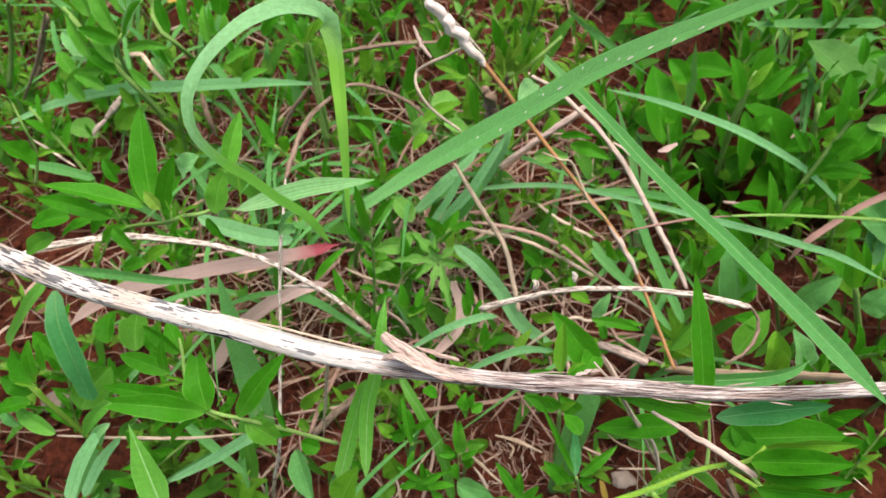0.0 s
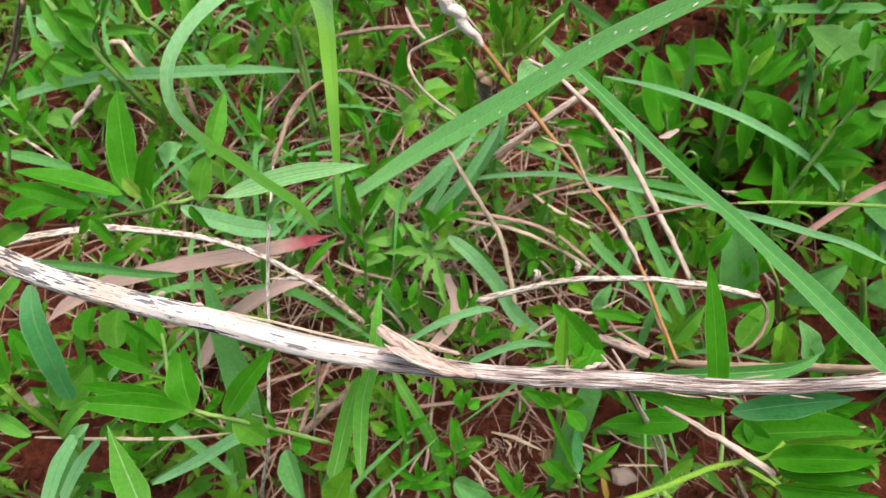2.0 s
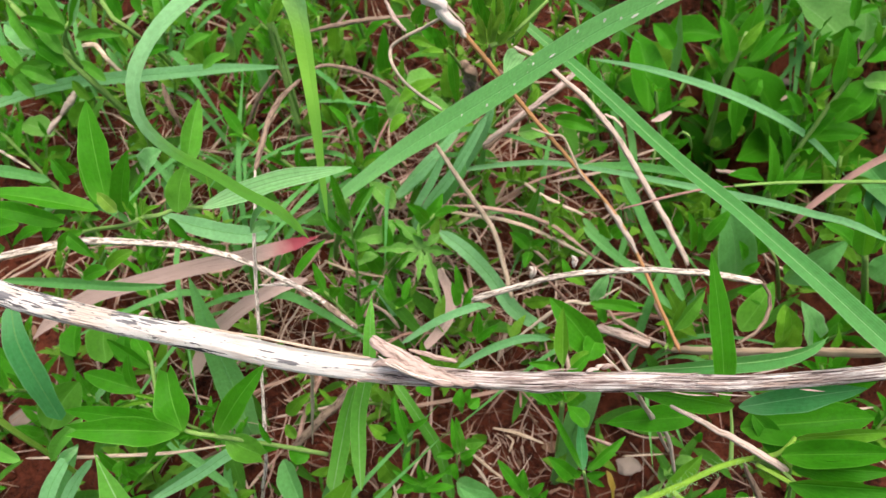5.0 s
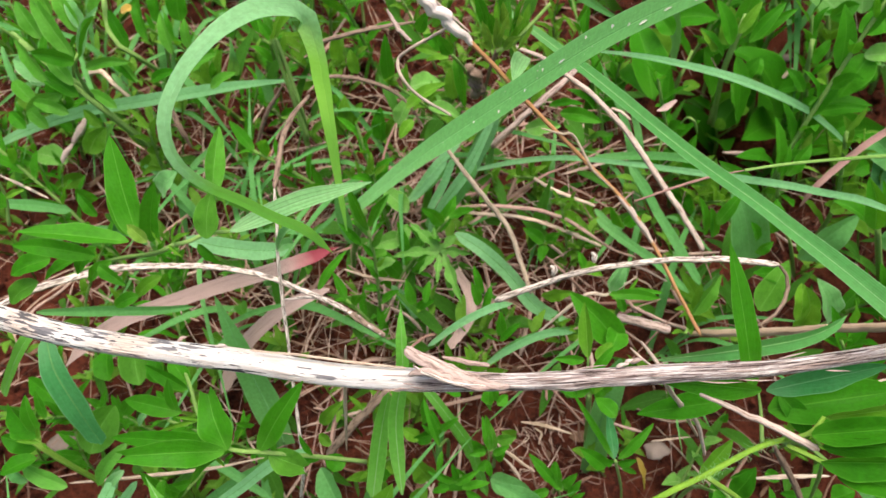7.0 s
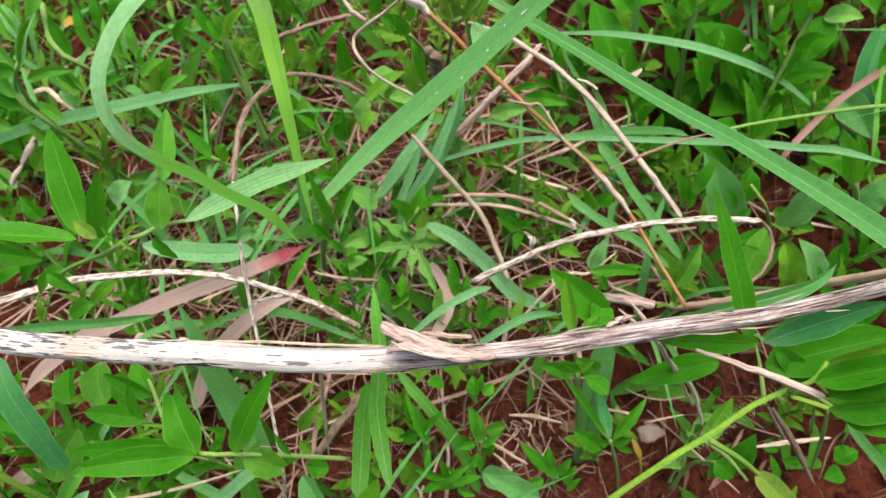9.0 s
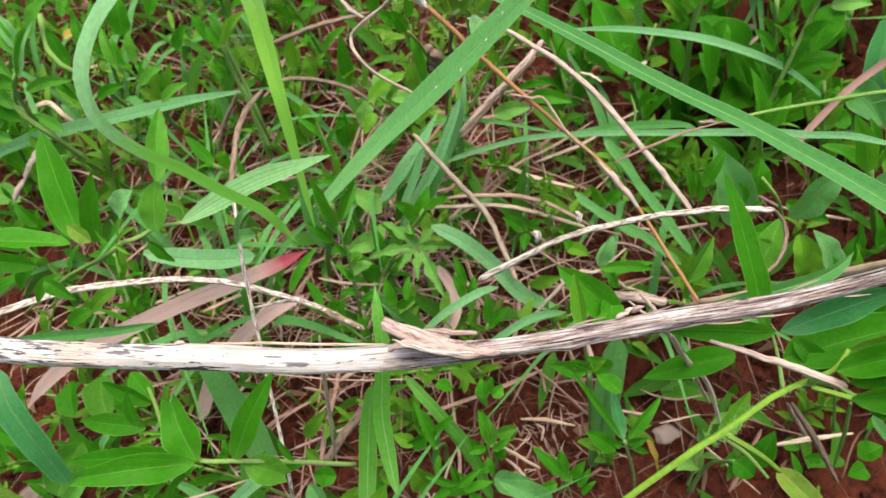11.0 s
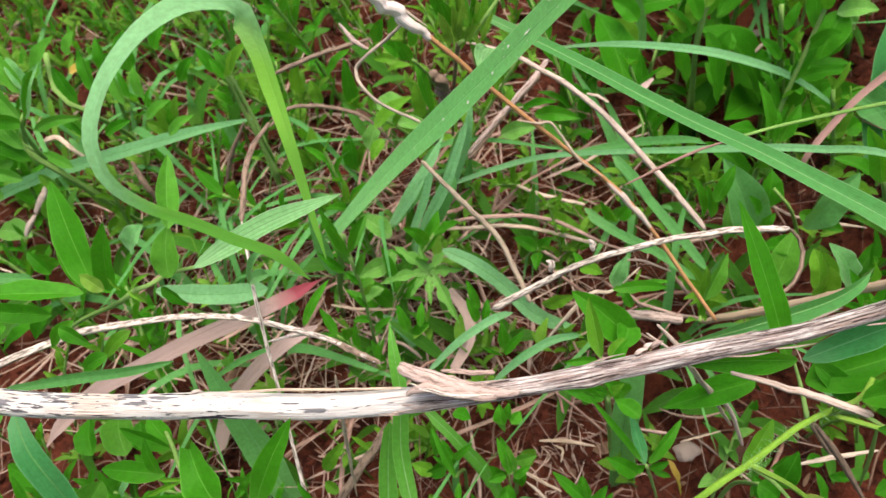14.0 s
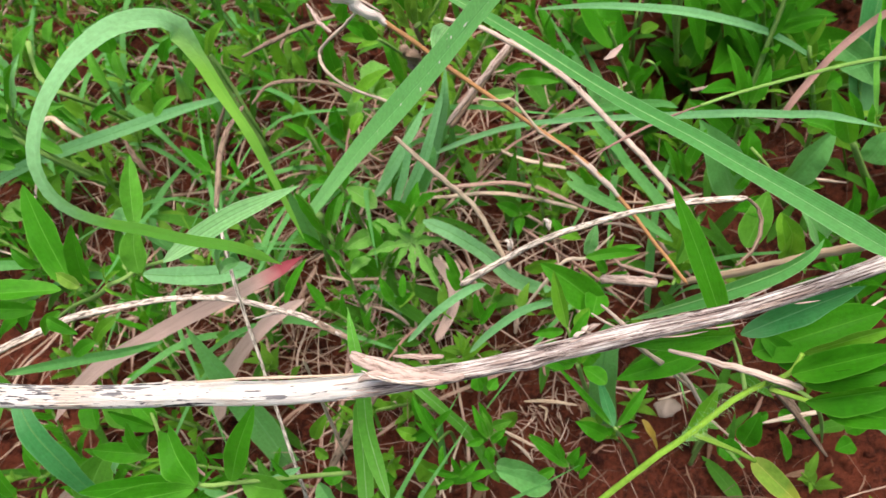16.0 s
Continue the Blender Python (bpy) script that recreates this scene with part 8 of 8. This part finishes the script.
edge_weed = thing("upright_weed", (0.1781, 0.1538, 0.0000), "upright weed with pointed bright leaves and a thick stem", "weed")
stem(edge_weed, [(0.1778, 0.1514, 0.0000), (0.1518, 0.1392, 0.0500), (0.1348, 0.1327, 0.0850)], [0.00166, 0.00093])
leaf(edge_weed, (0.1338, 0.1323, 0.0850), (0.1273, 0.1391, 0.1050), 0.0063, LEAF)
leaf(edge_weed, (0.1337, 0.1342, 0.0850), (0.1229, 0.1423, 0.0900), 0.0049, LEAF)
leaf(edge_weed, (0.1365, 0.1330, 0.0850), (0.1403, 0.1367, 0.0950), 0.0056, LEAF)
leaf(edge_weed, (0.1372, 0.1349, 0.0850), (0.1340, 0.1404, 0.1000), 0.0040, LEAF_SHARP)
leaf(edge_weed, (0.1381, 0.1362, 0.0800), (0.1307, 0.1374, 0.0850), 0.0033, LEAF_SHARP)

soil_weed = thing("small_leafy_weed", (0.0023, 0.1001, 0.0000), "small weed with pointed leaves on bare soil", "weed")
stem(soil_weed, [(0.0021, 0.0962, 0.0000), (0.0028, 0.0953, 0.0300), (0.0032, 0.0964, 0.0400)], [0.00054, 0.00030])
stem(soil_weed, [(-0.0168, 0.1020, 0.0100), (-0.0161, 0.1012, 0.0350), (-0.0169, 0.1040, 0.0450)], [0.00045, 0.00025])
stem(soil_weed, [(0.0273, 0.0869, 0.0000), (0.0228, 0.0830, 0.0400)], [0.00051, 0.00029])
leaf(soil_weed, (0.0031, 0.0960, 0.0400), (0.0039, 0.1029, 0.0550), 0.0048, LEAF)
leaf(soil_weed, (0.0012, 0.0964, 0.0350), (-0.0018, 0.0985, 0.0450), 0.0044, LEAF_SHARP)
leaf(soil_weed, (0.0047, 0.0944, 0.0350), (0.0087, 0.0943, 0.0400), 0.0039, LEAF_SHARP)
leaf(soil_weed, (0.0028, 0.0944, 0.0300), (-0.0018, 0.0928, 0.0300), 0.0036, LEAF)
leaf(soil_weed, (-0.0164, 0.1048, 0.0500), (-0.0158, 0.1092, 0.0600), 0.0031, LEAF)
leaf(soil_weed, (-0.0147, 0.1025, 0.0450), (-0.0222, 0.1016, 0.0450), 0.0052, LEAF_SHARP, shape=ovate)
leaf(soil_weed, (-0.0138, 0.1029, 0.0450), (-0.0104, 0.1039, 0.0500), 0.0031, LEAF)
leaf(soil_weed, (0.0054, 0.1043, 0.0600), (0.0066, 0.1087, 0.0650), 0.0042, LEAF, shape=ovate)
leaf(soil_weed, (0.0083, 0.1037, 0.0600), (0.0122, 0.1065, 0.0600), 0.0037, LEAF, shape=ovate)
leaf(soil_weed, (0.0076, 0.1055, 0.0600), (0.0095, 0.1081, 0.0650), 0.0030, LEAF)
leaf(soil_weed, (-0.0068, 0.1083, 0.0700), (-0.0028, 0.1045, 0.0700), 0.0040, LEAF_SHARP)
leaf(soil_weed, (0.0026, 0.0864, 0.0400), (0.0156, 0.0784, 0.0400), 0.0076, GRASS_DIM)
leaf(soil_weed, (0.0219, 0.0823, 0.0400), (0.0160, 0.0896, 0.0500), 0.0037, LEAF)
leaf(soil_weed, (0.0230, 0.0813, 0.0400), (0.0235, 0.0858, 0.0500), 0.0037, LEAF)
leaf(soil_weed, (0.0241, 0.0796, 0.0400), (0.0291, 0.0820, 0.0450), 0.0042, LEAF_SHARP)
leaf(soil_weed, (-0.0045, 0.0870, 0.0350), (-0.0158, 0.0885, 0.0350), 0.0049, LEAF_SHARP)
leaf(soil_weed, (-0.0062, 0.0880, 0.0350), (-0.0084, 0.0914, 0.0400), 0.0031, LEAF)
leaf(soil_weed, (-0.0184, 0.0905, 0.0350), (-0.0222, 0.0953, 0.0450), 0.0078, LEAF_SMALL)
leaf(soil_weed, (-0.0261, 0.0854, 0.0300), (-0.0198, 0.0885, 0.0300), 0.0053, LEAF_SMALL)
leaf(soil_weed, (0.0088, 0.1015, 0.0400), (0.0127, 0.1012, 0.0300), 0.0054, LEAF_SMALL)
leaf(soil_weed, (-0.0333, 0.0947, 0.0300), (-0.0354, 0.0968, 0.0350), 0.0045, LEAF)

front_weed = thing("broad_weed", (-0.0412, 0.0833, 0.0000), "broad bright green leaf standing below the branch", "weed")
leaf(front_weed, (-0.0290, 0.0652, 0.0900), (-0.0219, 0.0705, 0.1050), 0.0079, LEAF_LIME, shape=ovate, arch=0.04)
leaf(front_weed, (-0.0340, 0.0730, 0.0700), (-0.0284, 0.0785, 0.0900), 0.0043, GRASS_DIM)
leaf(front_weed, (-0.0502, 0.0919, 0.0600), (-0.0427, 0.0747, 0.0600), 0.0080, GRASS_DIM, arch=0.02)
leaf(front_weed, (-0.0421, 0.0922, 0.0600), (-0.0487, 0.0943, 0.0600), 0.0057, LEAF_SHARP)
leaf(front_weed, (-0.0495, 0.1064, 0.0600), (-0.0402, 0.1091, 0.0700), 0.0041, LEAF_SMALL)
leaf(front_weed, (-0.0488, 0.1023, 0.0500), (-0.0525, 0.1070, 0.0500), 0.0035, LEAF_SMALL)

dark_weed = thing("broad_weed", (0.1328, 0.1022, 0.0000), "shaded weed with angular dark leaves", "weed")
stem(dark_weed, [(0.1237, 0.0849, 0.0000), (0.1034, 0.0800, 0.0600)], [0.00055, 0.00031])
leaf(dark_weed, (0.0883, 0.0856, 0.0800), (0.0972, 0.0804, 0.0900), 0.0072, LEAF_SHARP, shape=ovate)
leaf(dark_weed, (0.0984, 0.0808, 0.0850), (0.1073, 0.0813, 0.0900), 0.0057, LEAF_SHARP)
leaf(dark_weed, (0.1028, 0.0812, 0.0850), (0.1035, 0.0808, 0.1000), 0.0042, LEAF)
leaf(dark_weed, (0.0898, 0.0779, 0.0800), (0.0849, 0.0824, 0.0850), 0.0026, LEAF_PALE)
leaf(dark_weed, (0.0909, 0.0783, 0.0300), (0.0820, 0.0772, 0.0300), 0.0043, LEAF_SHARP)
leaf(dark_weed, (0.0941, 0.0773, 0.0300), (0.0975, 0.0737, 0.0300), 0.0043, LEAF_SHARP, shape=ovate)
leaf(dark_weed, (0.0856, 0.0966, 0.0300), (0.0869, 0.0975, 0.0350), 0.0027, LEAF_SHARP, shape=ovate)
leaf(dark_weed, (0.0485, 0.1139, 0.0800), (0.0443, 0.1072, 0.0800), 0.0071, LEAF)
leaf(dark_weed, (0.1268, 0.1141, 0.0600), (0.1210, 0.1125, 0.0800), 0.0057, LEAF)
leaf(dark_weed, (0.1064, 0.1105, 0.0700), (0.1030, 0.1085, 0.0900), 0.0070, LEAF_LIME)

yellowing_leaf = thing("yellowed_leaf", (0.0572, 0.0831, 0.0000), "yellowed dead leaf hanging under the weed", "dead leaf")
leaf(yellowing_leaf, (0.0513, 0.0859, 0.0400), (0.0548, 0.0797, 0.0200), 0.0039, YELLOW)
stone((0.0664, 0.0973, 0.0040), 0.009, "pale grey stone half sunk in the soil")
stone((-0.1715, 0.1369, 0.0040), 0.012, "pale grey-brown stone among the weeds")
stone((0.1863, 0.2858, 0.0040), 0.006, "small pale stone on the soil")

branch_thing, BC = branch(BRANCH_LINE)


# ---- undergrowth ----
def clods(count):
    """Crumbs of soil lying loose."""
    r = np.random.RandomState(8)
    base = bmesh.new()
    bmesh.ops.create_icosphere(base, subdivisions=1, radius=1.0)
    bv, bf = [np.array(v.co) for v in base.verts], [tuple(v.index for v in f.verts) for f in base.faces]
    base.free()
    V, Fa = [], []
    for _ in range(count):
        x, y, s = r.uniform(-0.4, 0.4), r.uniform(-0.08, 0.55), 0.0005 + abs(r.normal(0, 0.0015))
        o, n0 = np.array((x, y, height(x, y) + s * 0.3)), len(V)
        V += [o + b * s * r.uniform(0.65, 1.2) * np.array((1, 1, 0.8)) for b in bv]
        Fa += [tuple(k + n0 for k in q) for q in bf]
    tagged(new("soil_crumbs", mesh_of("soil_crumbs", V, Fa, [(0, 0)] * len(V), SOIL)), "loose red-brown soil crumbs", "soil", kind="stuff")


clods(15000)




def strew(name, label, category, mat, count, seed_no, make):
    """Countless small pieces joined into one mesh."""
    r = np.random.RandomState(seed_no)
    V, Fa, U = [], [], []
    for _ in range(count):
        x, y = (r.uniform(-0.42, 0.42), r.uniform(-0.1, 0.6)) if r.uniform() < 0.6 else (r.normal(0.0, 0.10), r.normal(0.2, 0.09))
        made = make(r, x, y, height(x, y))
        if made is None:
            continue
        v, f, u = made
        o = len(V)
        V += list(v)
        U += list(u)
        Fa += [tuple(k + o for k in q) for q in f]
    tagged(new(name, mesh_of(name, V, Fa, U, mat)), label, category, kind="stuff")


def straw_piece(short, long, thin, thick_r, top):
    def make(r, x, y, z):
        if thick_r > 0.0007 and (x > 0.0 and y < 0.13 and r.uniform() < 0.5 or x > 0.09 and r.uniform() < 0.5):
            return None
        a, ln = r.uniform(0, math.pi), short + (long - short) * r.uniform() ** 2
        z += r.uniform(0.0, top)
        d = np.array((math.cos(a) * ln / 2, math.sin(a) * ln / 2, r.normal(0, 0.18) * ln))
        m = np.array((x, y, z))
        bend = np.array((r.normal(0, 0.05), r.normal(0, 0.05), abs(r.normal(0, 0.05)))) * ln
        w = thin + (thick_r - thin) * r.uniform() ** 3.2
        return tube_data([m - d, m - d * 0.3 + bend, m + d * 0.4 + bend * r.uniform(0, 1.2), m + d], [w, w * r.uniform(0.5, 1.0)], 10, 5, 0.25, r.randint(9999))
    return make


def root_tangle(cx, cy, wide, count):
    """Fine brown dead rootlets matted on the bare soil."""
    r = np.random.RandomState(77)
    V, Fa, U = [], [], []
    for _ in range(count):
        x, y = cx + r.normal(0, wide), cy + r.normal(0, wide * 0.7)
        a, ln = r.uniform(0, 6.28), r.uniform(0.004, 0.013)
        d = np.array((math.cos(a), math.sin(a), 0.0))
        n = np.array((-d[1], d[0], 0.0))
        o = np.array((x, y, height(x, y) + r.uniform(0.0005, 0.004)))
        v, f, u = tube_data([o, o + d * ln * 0.5 + n * r.normal(0, 0.0015) + np.array((0, 0, r.uniform(0, 0.002))), o + d * ln], [0.00022, 0.00026, 0.0001], 7, 5, 0.2, r.randint(9999))
        Fa.extend(tuple(k + len(V) for k in q) for q in f)
        V.extend(v)
        U.extend(u)
    solid("root_tangle", (V, Fa, U), LITTER, "mat of fine brown dead rootlets on red soil", "dead roots", kind="stuff")


def scrap_piece(r, x, y, z):
    a, ln = r.uniform(0, 6.28), 0.003 + 0.011 * r.uniform() ** 2
    d = np.array((math.cos(a), math.sin(a), r.normal(0, 0.25))) * ln / 2
    m = np.array((x, y, z + 0.001 + r.uniform(0, 0.008)))
    return blade_data([m - d, m + np.array((0, 0, r.uniform(0, 0.3) * ln)), m + d], ln * r.uniform(0.12, 0.45), lance, 7, 2, r.uniform(-0.9, 0.9), (r.normal(0, 0.4), r.normal(0, 0.4), 1), r.uniform(-60, 60))


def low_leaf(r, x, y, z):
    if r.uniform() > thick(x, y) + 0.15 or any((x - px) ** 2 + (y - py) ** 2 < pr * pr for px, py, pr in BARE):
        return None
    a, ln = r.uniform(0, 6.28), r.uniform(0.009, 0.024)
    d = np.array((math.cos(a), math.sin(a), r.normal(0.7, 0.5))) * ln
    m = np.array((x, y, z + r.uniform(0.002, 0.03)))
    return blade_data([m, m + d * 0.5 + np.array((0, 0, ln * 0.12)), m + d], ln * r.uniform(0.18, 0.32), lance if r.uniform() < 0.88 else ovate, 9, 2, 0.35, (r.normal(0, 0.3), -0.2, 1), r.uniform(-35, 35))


def thatch_piece(r, x, y, z):
    """Dead grass matted in the older growth behind."""
    if not (x < -0.01 and y > 0.15 or (x < 0.1 and y > 0.24)):
        return None
    return straw_piece(0.012, 0.05, 0.00012, 0.0006, 0.03)(r, x, y, z)


def mid_straw(r, x, y, z):
    """Longer straw tangled between the tall grass and the branch."""
    x, y = r.normal(0.0, 0.05), r.uniform(0.115, 0.26)
    return straw_piece(0.012, 0.08, 0.00012, 0.0011, 0.03)(r, x, y, height(x, y))


def thick(x, y):
    """How thickly the weeds grow at a place."""
    if x > 0.09 and y < 0.13:
        return 0.26
    if x > 0.08 and y > 0.15:
        return 0.34 if x < 0.17 else 0.5
    if y > 0.30:
        return 0.62
    if x < -0.06:
        return 0.46 if y > 0.2 else 0.38
    return (0.34 if y > 0.13 else 0.32) if x < 0.07 else 0.5


BARE = [(0.02, 0.09, 0.028), (0.05, 0.06, 0.03), (0.06, 0.16, 0.022), (0.15, 0.25, 0.018), (0.03, 0.17, 0.012), (-0.02, 0.10, 0.02), (0.18, 0.2, 0.016)]
root_tangle(0.0256, 0.1050, 0.013, 60)
strew("dry_grass_litter", "tangled pale dead grass strewn on the soil", "litter", LITTER, 800, 5, straw_piece(0.012, 0.085, 0.0002, 0.00085, 0.028))
strew("pale_straw_litter", "pinkish pale dead grass tangled over the soil", "litter", LITTER_MID, 300, 45, mid_straw)
strew("thatch", "matted tan thatch of dead grass under the weeds", "litter", THATCH, 2600, 15, thatch_piece)
strew("rotting_litter", "dark rotting stalks matted on the soil", "litter", LITTER_DARK, 2900, 6, straw_piece(0.004, 0.045, 0.00008, 0.0006, 0.014))
strew("leaf_scraps", "brown scraps of dead leaves on the soil", "litter", SCRAP, 800, 7, scrap_piece)
# dark-coloured leaves added low down to deepen the gaps between weeds
strew("low_leaves", "low leaves with the undergrowth's shade in their dull green", "undergrowth", LEAF_SHADED, 1700, 9, low_leaf)


def sprig(name, label, seed_no, tall, leaves, size, mat, shape=lance, lean=0.3, spread=1.0):
    """A small weed: one stem with leaves set in turn along it."""
    r = np.random.RandomState(seed_no)
    e = thing(name, (0, 0, 0), label, "weed", "small weeds on the soil")
    az = r.uniform(0, 6.28)
    tip = np.array((math.cos(az) * lean * tall, math.sin(az) * lean * tall, tall))
    line = [np.zeros(3), tip * np.array((0.3, 0.3, 0.5)), tip]
    stem(e, line, [0.0008, 0.0005], STEM)
    c, _ = spline(line, 40)
    a = r.uniform(0, 6.28)
    for i in range(leaves):
        s = 0.25 + 0.75 * i / max(1, leaves - 1)
        a += 2.4 + r.uniform(-0.4, 0.4)
        foot = c[int(s * 39)]
        ln = size * r.uniform(0.7, 1.2) * (1.15 - 0.45 * s)
        rise = 0.45 + 1.1 * s + r.uniform(-0.25, 0.25)
        d = unit(np.array((math.cos(a) * spread, math.sin(a) * spread, rise)))
        leaf(e, foot, foot + d * ln, ln * r.uniform(0.24, 0.32) * (1.8 if shape is ovate else 1.0), mat, r.uniform(0.02, 0.2), shape, 0.3, unit(np.array((0, 0, 1.0)) - 0.4 * d), r.uniform(-25, 25))
    return e


def tuft(seed_no, blades, size):
    r = np.random.RandomState(seed_no)
    e = thing("grass_tuft", (0, 0, 0), "small tuft of narrow green grass blades", "grass", "grass tufts on the soil")
    for i in range(blades):
        a, ln = r.uniform(0, 6.28), size * r.uniform(0.6, 1.2)
        d = np.array((math.cos(a), math.sin(a), 0))
        p = [d * 0.002, d * ln * 0.3 + np.array((0, 0, ln * 0.45)), d * ln * 0.85 + np.array((0, 0, ln * r.uniform(0.2, 0.6)))]
        part("blade", blade_data(p, r.uniform(0.002, 0.0038), point, 14, 2, 0.3, (0, 0, 1) + 0.3 * d, r.uniform(-30, 30), 0.0, seed()), GRASS_DIM, e)
    return e


kinds = []
for k in range(6):
    kinds.append(sprig("small_weed", "small weed with narrow green leaves up its stem", 20 + k, 0.05 + 0.006 * k, 13 + k % 3, 0.0145, LEAF_SMALL, lance, 0.25 + 0.1 * (k % 3)))
for k in range(3):
    kinds.append(sprig("round_leaved_weed", "low weed with rounded soft green leaves", 40 + k, 0.02 + 0.006 * k, 6, 0.012, LEAF_LOBED, ovate, 0.4, 1.5))
for k in range(3):
    kinds.append(sprig("broad_leaved_weed", "weed with broad pointed green leaves", 60 + k, 0.04 + 0.01 * k, 6, 0.03, LEAF_SHARP, ovate, 0.3, 1.3))
for k in range(3):
    kinds.append(sprig("small_weed", "small weed with bright narrow leaves up its stem", 70 + k, 0.055 + 0.008 * k, 13 + k, 0.0155, LEAF, lance, 0.3))
# for the right side: its shade is put into the darker leaf colour
for k in range(3):
    kinds.append(sprig("small_weed", "tall narrow weed with deep green leaves up its stem", 90 + k, 0.07 + 0.01 * k, 14 + k, 0.018, LEAF_SHARP, lance, 0.25))
tufts = [tuft(80 + k, 5 + k, 0.07 + 0.01 * k) for k in range(4)]


def scatter():
    r = np.random.RandomState(11)
    placed, used = [], set()
    for _ in range(4000):
        x, y = r.uniform(-0.40, 0.40), r.uniform(-0.08, 0.58)
        gap = 0.015 if x < -0.03 and y > 0.14 else 0.017
        # bare patches of soil
        bare = any((x - px) ** 2 + (y - py) ** 2 < pr * pr for px, py, pr in BARE)
        if bare or r.uniform() > thick(x, y) or any((x - a) ** 2 + (y - b) ** 2 < gap * gap for a, b in placed):
            continue
        placed.append((x, y))
        q = r.uniform()
        if x > 0.08 and y < 0.15:
            q *= 0.55
        left = x < -0.02
        if q < (0.68 if left else 0.5):
            ob = kinds[12 + r.randint(3)] if left and q < 0.48 else kinds[15 + r.randint(3)] if x > 0.07 and q < 0.4 else kinds[r.randint(6)]
        elif q < (0.74 if left else 0.58):
            ob = kinds[6 + r.randint(3)]
        elif q < 0.88:
            ob = kinds[9 + r.randint(3)] if x > 0.08 and y > 0.15 and q > 0.78 else kinds[r.randint(6)]
        else:
            ob = tufts[r.randint(4)]
        s = r.uniform(0.7, 1.15) * (1.2 if left and y > 0.16 else (1.25 if x < 0.17 else 1.6) if x > 0.08 and y > 0.15 else 1.0)
        m = pose(x, y, height(x, y) - 0.001, r.normal(0, 9), r.normal(0, 9), r.uniform(0, 360)) @ Matrix.Scale(s, 4)
        if ob.name in used:
            c = copy_thing(ob, m)
            c.scale = (s, s, s)
        else:
            used.add(ob.name)
            ob.matrix_basis = m
        if len(placed) >= 450:
            break


scatter()


def low_growth(count, seed_no):
    """The dense low growth between the weeds, too fine to count: short sprigs of small leaves."""
    r = np.random.RandomState(seed_no)
    V, Fa, U = [], [], []

    def add(data):
        v, f, u = data
        o = len(V)
        V.extend(v)
        U.extend(u)
        Fa.extend(tuple(k + o for k in q) for q in f)
    for _ in range(count):
        x, y = r.uniform(-0.42, 0.42), r.uniform(-0.1, 0.6)
        if any((x - px) ** 2 + (y - py) ** 2 < (pr * 0.9) ** 2 for px, py, pr in BARE):
            continue
        if r.uniform() > thick(x, y) * (0.55 if x > 0.075 else 1.0):
            continue
        o = np.array((x, y, height(x, y)))
        tall = r.uniform(0.012, 0.045) * (1.35 if x < -0.02 and y > 0.17 else 1.5 if x > 0.08 and y > 0.15 else 1.0)
        az = r.uniform(0, 6.28)
        tip = o + np.array((math.cos(az) * tall * 0.4, math.sin(az) * tall * 0.4, tall))
        add(tube_data([o, (o + tip) / 2, tip], [0.0005, 0.0003], 4, 4))
        a = r.uniform(0, 6.28)
        for i in range(r.randint(6, 11)):
            s = r.uniform(0.3, 1.0)
            a += 2.4
            ln = r.uniform(0.005, 0.012)
            d = unit(np.array((math.cos(a), math.sin(a), r.uniform(0.3, 1.6))))
            foot = o + (tip - o) * s
            add(blade_data([foot, foot + d * ln * 0.5 + np.array((0, 0, ln * 0.1)), foot + d * ln], ln * r.uniform(0.22, 0.4), lance if r.uniform() < 0.82 else ovate, 7, 2, 0.3, unit(np.array((0, 0, 1.0)) - 0.4 * d), r.uniform(-30, 30)))
    ob = new("low_undergrowth", mesh_of("low_undergrowth", V, Fa, U, LEAF_FINE))
    tagged(ob, "dense low growth of tiny green leaves over the soil", "undergrowth", kind="stuff")


low_growth(2600, 21)


def field_piece(r, x, y, z):
    """A grass blade of the meadow round about."""
    a, d0 = r.uniform(0, 6.28), 0.45 + 1.5 * r.uniform() ** 1.4
    x, y = math.cos(a) * d0, 0.22 + math.sin(a) * d0
    z, ln, b = height(x, y), r.uniform(0.05, 0.14), r.uniform(0, 6.28)
    o, d = np.array((x, y, z - 0.002)), np.array((math.cos(b), math.sin(b), 0))
    return blade_data([o, o + d * ln * 0.25 + np.array((0, 0, ln * 0.5)), o + d * ln * 0.7 + np.array((0, 0, ln * r.uniform(0.3, 0.8)))], r.uniform(0.004, 0.012), point, 6, 2, 0.3, (0, 0, 1) + 0.4 * d, r.uniform(-30, 30))


strew("meadow_grass", "rough green meadow grass all round", "grass", LEAF_FINE, 9000, 31, field_piece)
